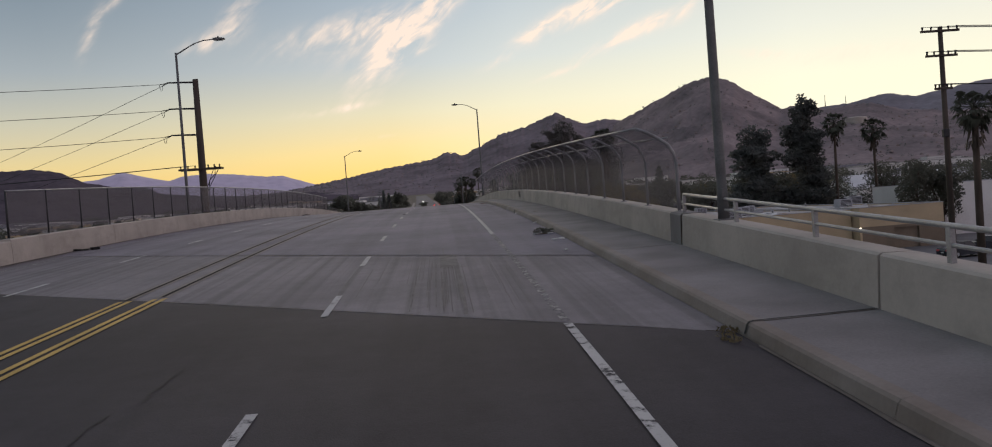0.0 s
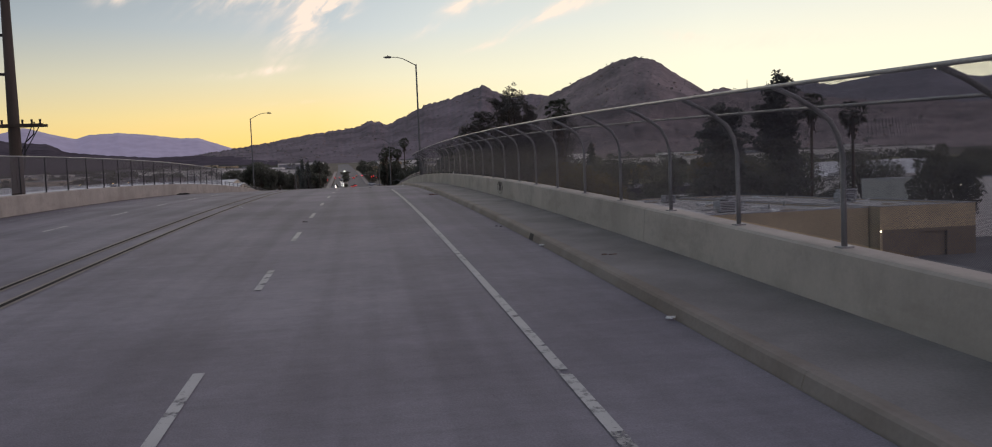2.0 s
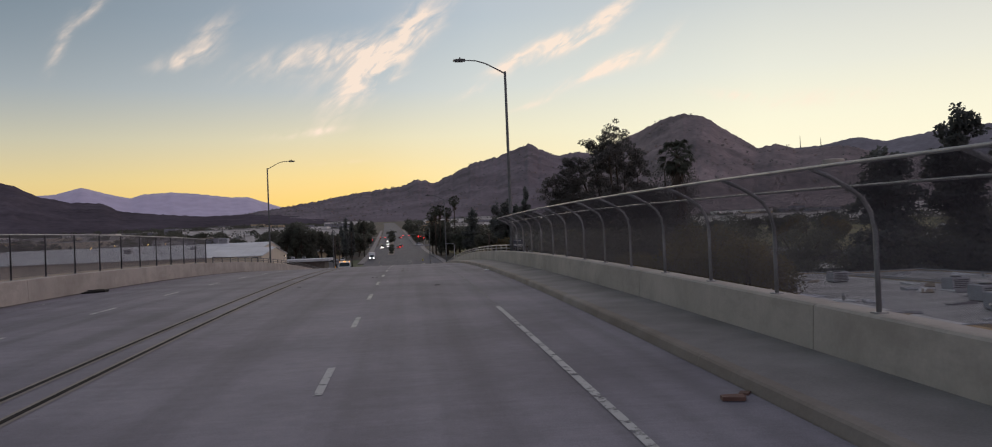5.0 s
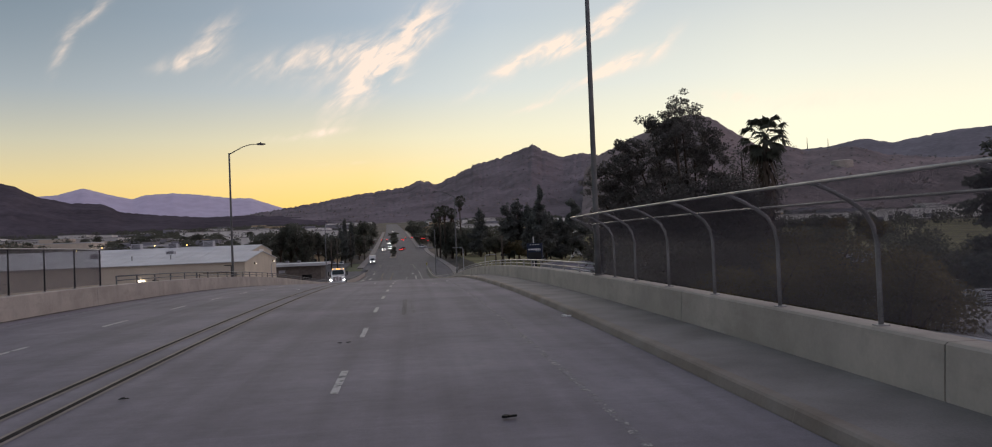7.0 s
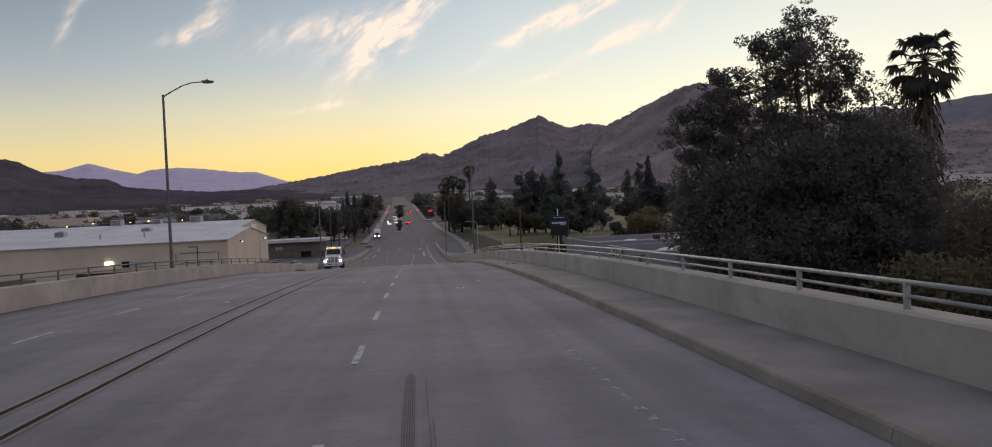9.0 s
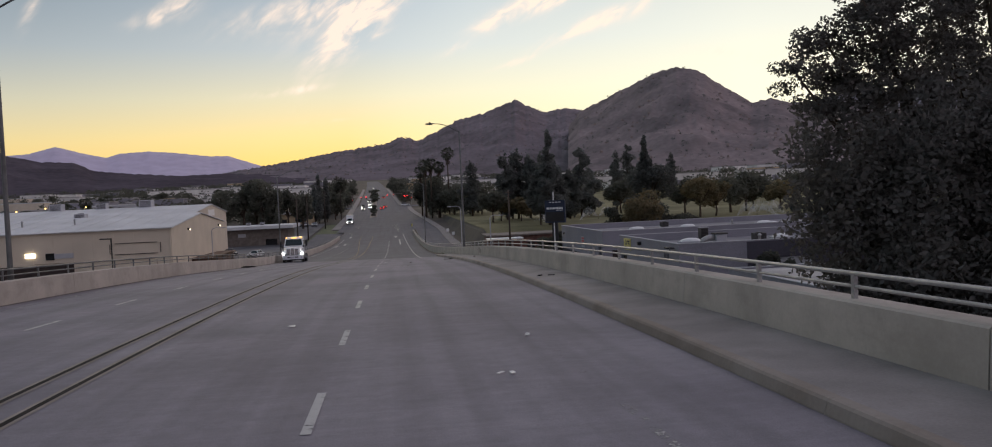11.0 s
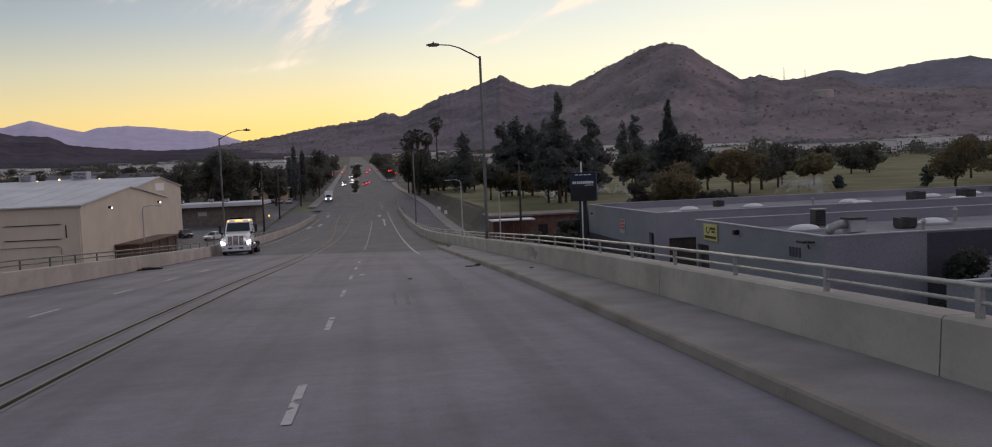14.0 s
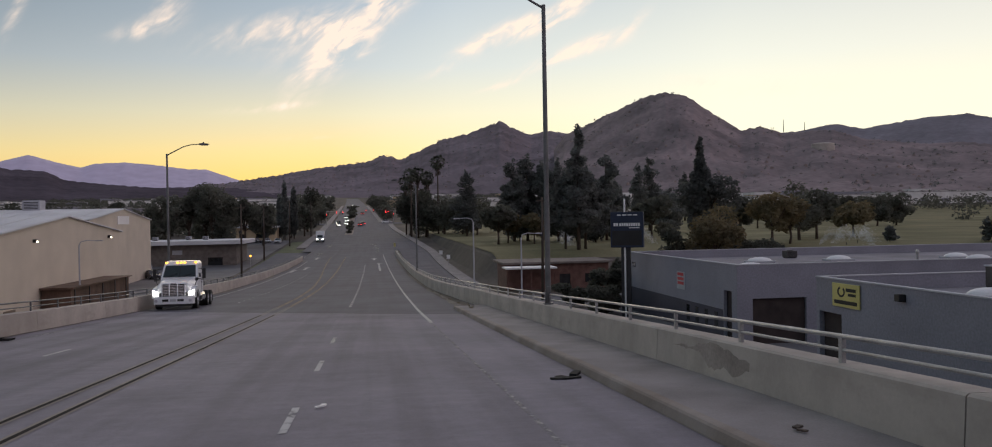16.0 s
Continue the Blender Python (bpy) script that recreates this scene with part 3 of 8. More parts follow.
tagged(part("road_beyond", sweep([(-17.5, 0), (-5.5, 0.05), (6.5, 0)], 370, 555, 10.0, shape=far_bend), ASPHALT_OLD), "worn asphalt road up to the crossing", "road", kind="structure")
tagged(part("road_beyond_crossing", sweep([(-16.5, 0), (-5.5, 0.05), (4.5, 0)], 555, 1750, 10.0, shape=far_bend), ASPHALT_OLD),
       "long straight asphalt road rising towards the hills", "road", kind="structure")
tagged(part("cross_street", sweep([(-70, 0.06), (-17.5, 0.06), (6.5, 0.06), (70, 0.06)], 540, 556, 4.0), ASPHALT_OLD), "asphalt cross street at the lights", "road", kind="structure")
tagged(part("deck_soffit", sweep([(-15.0, 0.0), (-15.0, -1.1), (-13.5, -1.9), (4.8, -1.9), (6.25, -1.1), (6.25, 0.0)], JOINT_Y, END_Y, 4.0, True, True), CONC),
       "concrete underside of the bridge deck", "bridge deck", kind="structure")
for i, (a, b) in enumerate(((-60, SLAB_Y + 8), (END_Y, 372))):
    tagged(part("embankment_%d" % (i + 1), sweep([(-14.98, 0.0), (-15.02, -3.0), (-15.1, -9.0)], a, b, 6.0), CONC), "concrete retaining wall below the road", "retaining wall", kind="structure")
    tagged(part("embankment_%d" % (i + 3), sweep([(6.22, 0.0), (6.25, -3.0), (6.3, -9.0)], a, b, 6.0), CONC), "concrete retaining wall below the road", "retaining wall", kind="structure")
for i, (y, wd, mt) in enumerate(((JOINT_Y, 0.09, JOINT), (END_Y, 0.10, JOINT))):
    m = Mesh()
    for k in range(10):
        x0, x1 = -14.5 + 18.6 * k / 10, -14.5 + 18.6 * (k + 1) / 10
        lift = 0.013
        a, b = skewed(y, x0), skewed(y, x1)
        m.add([(x0, a - wd, zr(a) + lift), (x1, b - wd, zr(b) + lift), (x1, b, zr(b) + lift), (x0, a, zr(a) + lift)], [(0, 1, 2, 3)])
    tagged(part("expansion_joint_%d" % (i + 1), m, mt), "dark skewed expansion joint across the road", "road joint", kind="structure")

# ---- road markings: each a thin layer of paint on the road ----
def strip(x0, x1, y0, y1, lift=0.014, step=2.0, shape=None):
    return sweep([(x0, lift), (x1, lift)], y0, y1, step, shape=shape)


DASH = 2.13
DASH_N = (-1, 0, 1, 2, 4, 7, 11, 14, 17, 19, 21, 23, 26)
DASH_Y = (5.1, 12.43, 19.7, 26.5, 40.5, 62.1, 91.5, 112.7, 131.8, 145.2, 159.9, 174.0, 195.1)
for x, first, count in ((-1.35, 0, 26), (-9.4, 0, 26)):
    for i in range(count):
        y = float(np.interp(i + (0.0 if x > -5 else -0.08), DASH_N, DASH_Y))
        part("lane_dash", strip(x - 0.06, x + 0.06, y, y + DASH, 0.014), WHITE_PAINT, road)
for i in range(46):
    y = 212 + i * 2.2
    part("lane_dash", strip(-1.52, -1.36, y, y + 1.0, 0.016, 1), WHITE_PAINT, road)
for i in range(26):
    y = 222 + i * 2.4
    part("lane_dash", strip(-9.46, -9.36, y, y + 0.7, 0.016, 1), WHITE_PAINT, road)
YEL_A, YEL_B = -5.80, -5.12
for x in (YEL_A, YEL_B):
    part("black_line", strip(x - 0.050, x + 0.050, 23.6, 206, 0.018), BLACK_PAINT, road)
    part("yellow_line", strip(x - 0.115, x - 0.052, 23.6, 214, 0.016), TAN_EDGE, road)
    part("yellow_line", strip(x + 0.052, x + 0.115, 23.6, 214, 0.016), TAN_EDGE, road)
    part("yellow_line", strip(x - 0.13, x - 0.02, -50, 23.4, 0.014), mat("yellow_road_paint", (0.50, 0.34, 0.10), var=0.2) if x == YEL_A else bpy.data.materials["yellow_road_paint"], road)
    part("yellow_line", strip(x + 0.06, x + 0.17, -50, 23.4, 0.014), bpy.data.materials["yellow_road_paint"], road)
# past the bridge the pair parts round a painted island
for a, b in ((YEL_A, -9.0), (YEL_B, -5.9)):
    def bend(y, a=a, b=b):
        return (b - a) * smooth01(225, 345, y)
    part("yellow_line", strip(a - 0.12, a + 0.12, 214, 345, 0.018, 3, bend), YELLOW_PAINT, road)
part("edge_line", strip(2.17, 2.29, 17.7, 33, 0.014), FADED_PAINT, road)
part("edge_line", strip(2.17, 2.29, 33, 80, 0.014), WHITE_PAINT, road)
part("edge_line", strip(2.19, 2.31, 80, 126, 0.009), BROKEN_PAINT, road)
part("edge_line", strip(2.19, 2.29, 126, 160, 0.009), GHOST_PAINT, road)
part("edge_line", strip(2.19, 2.27, 165, 196, 0.009), FADED_PAINT, road)
part("edge_line", strip(2.17, 2.32, 196, 352, 0.014, shape=lambda y: 0.25 * math.sin(max(0, y - 205) / 147 * math.pi)), WHITE_PAINT, road)
part("edge_line", strip(-13.0, -12.9, 30, 205, 0.014), FADED_PAINT, road)
part("edge_line", strip(-13.0, -12.88, 216, 330, 0.014), WHITE_PAINT, road)
part("edge_line", strip(2.17, 2.29, -50, 17.6, 0.014), WHITE_PAINT, road)
for x, y0, y1 in ((0.2, 330, 338), (1.0, 290, 318), (-11.8, 338, 346), (-11.2, 300, 309), (-12.6, 292, 300)):
    w = 0.16 if y1 - y0 > 9 else 0.22
    ar = strip(x - w, x + w, y0, y1 - 2.4, 0.016, 2)
    hz = zr(y1 - 2.4) + .018
    ar.add([(x - .75, y1 - 2.5, hz), (x + .75, y1 - 2.5, hz), (x, y1, zr(y1) + .018)], [(0, 1, 2)])
    part("lane_arrow", ar, WHITE_PAINT, road)
for x, y0, y1 in ((1.1, 360, 384), (0.7, 388, 398), (-11.6, 384, 398), (-12.3, 352, 362)):
    part("lane_arrow", strip(x - .35, x + .35, y0, y1, 0.05, 2), FADED_PAINT, road)
    part("lane_arrow", strip(x - 1.3, x + .5, y1 - 3.5, y1 + .5, 0.052, 2), FADED_PAINT, road)
# tyre marks
SLAB_GROOVE = mat("dirt_filled_groove", (0.135, 0.127, 0.128), var=0.3, scale=3.0, fine=30)
for x, y0, y1, ks in ((-0.42, 104.3, 111.6, (-0.07, -0.045, -0.015, 0.01, 0.035, 0.06)), (-0.42, 103.9, 105.0, (-0.09, -0.03, 0.025, 0.08)), (-0.13, 104.5, 106.0, (-0.045, -0.015, 0.015, 0.045)), (-0.15, 106, 108.6, (-0.035, 0.01)), (-0.18, 108.6, 111.4, (-0.02,)), (0.10, 163.6, 167.2, (-0.03, 0.0, 0.03)), (0.42, 163.6, 166.4, (-0.04, -0.01, 0.02, 0.045))):
    for k in ks:
        part("tyre_mark", strip(x + k - 0.0055, x + k + 0.0055, y0 + abs(k) * 4, y1 - abs(k) * 6, 0.016, 1), SKID, road)
# cracks in the first asphalt and the slab
for x, y0, y1 in ((-2.9, 13.2, 15.0), (-2.7, 15.4, 16.8), (-1.0, 10.2, 11.6)):
    m = Mesh()
    pts = [(x + 0.03 * math.sin(i * 1.7) + random.uniform(-.03, .03), y0 + (y1 - y0) * i / 9) for i in range(10)]
    for (a, b), (c, e) in zip(pts, pts[1:]):
        m.add([(a - .011, b, zr(b) + .014), (a + .011, b, zr(b) + .014), (c + .011, e, zr(e) + .014), (c - .011, e, zr(e) + .014)], [(0, 1, 2, 3)])
    part("crack", m, JOINT, road)
# long sawn joints, grooves and a patch in the approach slab
for x, y0, y1, w in ((-1.36, 21.8, 26.5, .010), (0.02, 19.5, 25.6, .010), (0.9, 18.9, 27.2, .030), (-3.1, 22.4, 27.5, .006), (1.65, 19.0, 25.8, .006)):
    m = Mesh()
    k = 12
    pts = [(x + random.uniform(-.018, .018), y0 + (y1 - y0) * i / k) for i in range(k + 1)]
    for (a, b), (c, e) in zip(pts, pts[1:]):
        m.add([(a - w, b, zr(b) + .013), (a + w, b, zr(b) + .013), (c + w, e, zr(e) + .013), (c - w, e, zr(e) + .013)], [(0, 1, 2, 3)])
    part("slab_groove", m, SLAB_GROOVE, road)
part("slab_patch", strip(.52, .86, 24.9, 27.3, .012, .7), SLAB_GROOVE, road)
part("slab_groove", strip(.4, 1.15, 24.72, 24.77, .013, .1), SLAB_GROOVE, road)
for i in range(46):
    x = random.gauss(0.55, 0.28) if i % 5 else random.uniform(-2.6, 2.0)
    y0 = skewed(SLAB_Y, x) + random.uniform(0.2, 4.5)
    part("slab_groove", strip(x, x + random.uniform(.008, .022), y0, y0 + random.uniform(2.5, 6.5), .011 + .0004 * (i % 5), 2), SLAB_GROOVE, road)

# ---- kerb, pavement, parapets ----
pav = tagged(part("pavement", sweep([(4.31, 0.170), (5.0, 0.18), (5.78, 0.195)], JOINT_Y - 0.69, 206, 3.0), WALK), "grey concrete sidewalk along the parapet", "pavement", kind="structure")
tagged(part("pavement_near", sweep([(4.31, 0.168), (5.0, 0.175), (5.78, 0.19)], -60, JOINT_Y - 0.7, 3.0), WALK), "grey concrete sidewalk before the bridge", "pavement", kind="structure")
for y, w, mt in ((4.0, 0.012, SLAB_GROOVE), (16.02, 0.026, JOINT)):
    part("slab_joint", sweep([(4.105, 0.03), (4.14, 0.14), (4.17, 0.17), (4.215, 0.18), (4.32, 0.182), (5.75, 0.20)], y - w, y + w, 1.0), mt, pav)
kerb = tagged(thing("kerb", "worn concrete kerb with stained face", "kerb", kind="structure"))
y = -60.0
while y < 206:
    b = min(y + 9.1, 206)
    if y < JOINT_Y - 0.5 < b:
        b = JOINT_Y - 0.5
    part("kerb_stone", sweep([(4.10, -0.05), (4.11, 0.02), (4.145, 0.135), (4.175, 0.165), (4.22, 0.174), (4.315, 0.176)], y + 0.003, b - 0.003, 3.0), KERB, kerb)
    y = b
tagged(part("dirt_strip", sweep([(4.6, 0.012), (5.5, 0.02)], 207, 330, 4.0), DIRT), "strip of grit and weeds along the wall", "dirt", kind="structure")


def grit(name, x, wide, y0, y1, side, seed):
    """A ragged line of dark grit lying in a gutter."""
    rr = random.Random(seed)
    m = Mesh()
    n = int((y1 - y0) / 0.7)
    w = wide
    for i in range(n + 1):
        y = y0 + (y1 - y0) * i / n
        w = min(wide * 1.7, max(wide * .35, w + rr.uniform(-.4, .4) * wide))
        m.v += [(x, y, zr(y) + .020), (x + side * w * .6, y, zr(y) + .024), (x + side * w, y, zr(y) + .015)]
    m.f = [(i * 3 + j, i * 3 + j + 1, i * 3 + j + 4, i * 3 + j + 3) for i in range(n) for j in range(2)]
    return tagged(part(name, m, GRIT), "ragged line of dark grit in the gutter", "dirt", kind="stuff")


GRIT = mat("dark_gutter_grit", (0.125, 0.110, 0.098), var=0.4, scale=1.5, fine=20, bump=0.6)
pan = grit("gutter_edge", 4.112, 0.15, -40, 15.5, -1, 12)
for v in pan.data.vertices:
    v.co.z -= 0.011
pan.data.flip_normals()
pan.data.materials[0] = mat("gutter_concrete", (0.165, 0.142, 0.128), var=0.3, scale=0.8, fine=14, bump=0.1, grain=0.12, spec=0.08)
tagged(pan, "worn brown concrete gutter beside a ragged asphalt edge", "gutter", kind="structure")
grit("gutter_grit", -14.155, 0.12, -20, 214, 1, 4)
grit("gutter_grit", 4.95, 0.28, 206, 332, -1, 5)
grit("gutter_grit", -14.14, 0.35, 215, 333, 1, 6)
part("drain_slot", sweep([(4.098, 0.0), (4.105, 0.05), (4.138, 0.15)], 45.1, 45.5, 0.4), JOINT, kerb, "dark drain opening in the kerb")


def wall_shift(y):
    return -0.75 * smooth01(206, 240, y)


def parapet(name, inner, outer, y0, y1, top, label, lengths, shape=None, gap=0.012):
    """A run of cast concrete wall pieces with open joints between them."""
    root = thing(name, label, "parapet wall", kind="structure")
    y = y0
    s = 1 if outer > inner else -1
    while y < y1 - 0.1:
        b = min(y + lengths, y1)
        prof = [(inner, -0.05), (inner + s * 0.01, 0.3), (inner + s * 0.04, top - 0.03), (inner + s * 0.08, top), (outer - s * 0.02, top), (outer, top - 0.02), (outer, -1.2)]
        m = sweep(prof, y + gap, b - gap, 2.0, shape=shape)
        k, n = len(prof), len(m.v)
        m.f += [tuple(range(k)), tuple(range(n - k, n))[::-1]]
        part("wall_piece", m, CONC, root)
        y = b
    return root


parapet("parapet_right", 5.76, 6.25, 24.2, 206, 0.865, "grey concrete bridge parapet with stains", 9.1)
parapet("parapet_right_near", 5.76, 6.25, -20.0, 24.0, 0.86, "grey concrete approach wall with open joints", 12.0, gap=0.028)
parapet("parapet_right_far", 5.76, 6.2, 206, 352, 0.88, "grey concrete wall along the descending road", 12.2, wall_shift)
parapet("parapet_left", -14.15, -14.65, 36.0, 215, 0.86, "grey concrete bridge parapet", 9.1)
parapet("parapet_left_near", -14.15, -14.65, -25, 36.0, 0.80, "grey concrete approach wall", 12.2)
parapet("parapet_left_far", -14.15, -14.6, 215, 335, 0.90, "grey concrete wall along the descending road", 12.0)
m = sweep([(5.752, 0.18), (5.775, 0.83), (5.82, 0.868), (6.23, 0.868), (6.256, -0.5)], 24.0, 24.8, 0.8)
# the pier's shadow is put into a darker concrete colour
part("wall_pier", m, mat("shadowed_pier_concrete", (0.17, 0.165, 0.17), var=0.2), bpy.data.objects["parapet_right"])

# old damp stains and rust runs on the parapet's inner face
STAIN = mat("damp_stained_concrete", (0.275, 0.243, 0.218), var=0.2, scale=1.2, fine=20)
rs = random.Random(17)
for y0, wide, hi, lo in ((174.6, 3.4, .80, .22),):
    n = max(2, int(wide / .12))
    m = Mesh()
    top = hi - rs.uniform(0, .05)
    bot = lo + rs.uniform(0, .1)
    pts = []
    for k in range(n + 1):
        y = y0 + wide * k / n
        edge = math.sin(math.pi * min(1, max(0, k / n)))
        top = min(hi, max(lo + .2, top + rs.uniform(-.05, .05)))
        bot = max(.2, min(hi - .2, bot + rs.uniform(-.08, .08)))
        mid = (top + bot) / 2
        a, b = mid + (bot - mid) * (.25 + .75 * edge), mid + (top - mid) * (.25 + .75 * edge)
        pts.append([(5.77 + (h - .3) * .055 - .004, y, zr(y) + h) for h in (a, b)])
    for p, q in zip(pts, pts[1:]):
        m.add([p[0], q[0], q[1], p[1]], [(0, 1, 2, 3)])
    part("stain", m, STAIN, bpy.data.objects["parapet_right"])

# ---- chain-link fences that curve over the road ----
CURVE = [(0.0, 0.88), (0.0, 1.4), (0.0, 1.95), (0.045, 2.18), (0.16, 2.38), (0.36, 2.53), (0.60, 2.67), (0.86, 2.78)]


def fence(label, x, side, steps, curve=CURVE, post=None):
    post = post or POST_STEEL
    root = thing("chain_link_fence", label, "fence")
    y0, y1 = steps[0][1], steps[-1][1]
    n = steps[-1][0]
    for i in range(n + 1):
        y = float(np.interp(i, [a for a, b in steps], [b for a, b in steps]))
        r = 0.036 if 0 < i < n else 0.045
        part("post", Mesh().tube([(x + side * a, y, zr(y) + h) for a, h in curve], r, r * 0.85), post, root, smooth=True)
        part("base_plate", Mesh().box(x - 0.08, x + 0.08, y - 0.08, y + 0.08, zr(y) + 0.84, zr(y) + 0.885), STEEL, root)
    for a, h, r in ((curve[-1][0], curve[-1][1] + .01, 0.026), (curve[4][0], curve[4][1] + .16, 0.022)) if curve is CURVE else ((0.0, 2.54, 0.03),):
        part("rail", Mesh().tube([(x + side * a, y0 + (y1 - y0) * i / 40, zr(y0 + (y1 - y0) * i / 40) + h) for i in range(41)], r, n=6), STEEL, root, smooth=True)
    part("wire_mesh", sweep([(x + side * a, h + 0.06 if i == 0 else h) for i, (a, h) in enumerate(curve)], y0, y1, 2.0), CHAINLINK if curve is CURVE else DENSE_LINK, root, "dark chain-link mesh")
    return root


fence("galvanised chain-link fence curving over the sidewalk", 6.0, -1, [(0, 24.8), (6, 41.5), (13, 62.34), (21, 86.3), (22, 89.5), (25, 98.5), (26, 101.45), (27, 103.8), (28, 105.95)])
fence("straight chain-link fence on the far parapet", -14.4, 1, [(0, 36.3), (17, 86.9), (28, 118.9)], [(0.0, 0.88), (0.0, 1.5), (0.0, 2.53)], DARK_METAL)


# ---- two-rail steel handrails on the parapets ----
def handrail(label, x, y0, y1, top, shape=None, spacing=3.0, tall=0.40, steel=None):
    steel = steel or STEEL
    root = thing("handrail", label, "railing")
    sh = shape or (lambda y: 0)
    n = max(1, int((y1 - y0) / spacing))
    for i in range(n + 1):
        y = y0 + (y1 - y0) * i / n
        part("post", Mesh().box(x + sh(y) - 0.03, x + sh(y) + 0.03, y - 0.04, y + 0.04, zr(y) + top - 0.02, zr(y) + top + tall), steel, root)
    k = max(2, int((y1 - y0) / 3))
    for h, r in ((tall, 0.034), (tall * 0.48, 0.026)):
        part("rail", Mesh().tube([(x + sh(y), y, zr(y) + top + h) for y in (y0 + (y1 - y0) * i / k for i in range(k + 1))], r, n=8), steel, root, smooth=True)
    return root


handrail("two-rail galvanised handrail on the approach wall", 6.0, -20, 24.4, 0.86)
handrail("two-rail galvanised handrail on the parapet", 6.0, 106.1, 350, 0.868, wall_shift, 3.0, 0.345)
handrail("two-rail galvanised handrail on the far parapet", -14.4, 121, 330, 0.86, steel=LAMP_STEEL)
handrail("two-rail galvanised handrail on the far approach wall", -14.4, -24, 35, 0.80, steel=LAMP_STEEL)


# ---- street lamps ----
def street_lamp(x, y, side, base, height=10.45):
    z = zr(y) + base
    root = thing("street_lamp", "tall grey steel street lamp with curved arm" if side < 0 else "tall grey steel street lamp on the far parapet", "street lamp", x, y, z, group="street lamps along the bridge")
    part("base_plate", Mesh().cbox(-0.16, 0.16, -0.16, 0.16, 0, 0.04, 0.01), LAMP_STEEL, root)
    part("pole", Mesh().tube([(0, 0, 0.04), (0, 0, 0.6), (0, 0, height * 0.5), (0, 0, height)], 0.115, 0.07, 10), LAMP_STEEL, root, smooth=True)
    part("hand_hole_cover", Mesh().cbox(-0.06, 0.06, -0.135, -0.09, 0.4, 0.62, 0.01), LAMP_STEEL, root)
    part("arm", Mesh().tube([(0, 0, height - 0.12), (side * 0.5, 0, height + 0.16), (side * 1.15, 0, height + 0.50), (side * 1.7, 0, height + 0.66), (side * 2.4, 0, height + 0.70)], 0.045, 0.03, 8), LAMP_STEEL, root, smooth=True)
    head = part("lamp_head", Mesh().prism([(side * 2.3, height + 0.64), (side * 2.3, height + 0.75), (side * 2.6, height + 0.79), (side * 3.0, height + 0.72), (side * 3.0, height + 0.66), (side * 2.6, height + 0.62)], "y", -0.13, 0.13), LAMP_STEEL, root)
    part("photocell", Mesh().tube([(side * 2.6, 0, height + 0.77), (side * 2.6, 0, height + 0.87)], 0.04, n=8), BLACK, head)
    part("lens", Mesh().cbox(min(side * 2.4, side * 2.9), max(side * 2.4, side * 2.9), -0.1, 0.1, height + 0.60, height + 0.64, 0.01), GLASS, head)
    return root


for x, y, side, base, tall in ((6.0, 21.9, -1, 0.84, 10.45), (5.93, 105.75, -1, 0.88, 10.45), (5.95, 190.5, -1, 0.88, 10.4), (5.28, 264, -1, 0.90, 10.45),
                               (-14.75, 58.4, 1, 0.84, 9.95), (-15.0, 150.3, 1, 0.80, 10.45), (-14.9, 226.0, 1, 0.84, 10.1)):
    street_lamp(x, y, side, base, tall)
    if x < 0:
        part("lamp_pilaster", sweep([(-14.6, base - 0.01), (-15.3, base - 0.01), (-15.3, -1.0)], y - 0.35, y + 0.35, 0.7), CONC, bpy.data.objects["parapet_left"])


# ---- utility poles ----
def catenary(a, b, sag, n=14):
    a, b = Vector(a), Vector(b)
    return [a.lerp(b, i / n) - Vector((0, 0, sag * 4 * (i / n) * (1 - i / n))) for i in range(n + 1)]


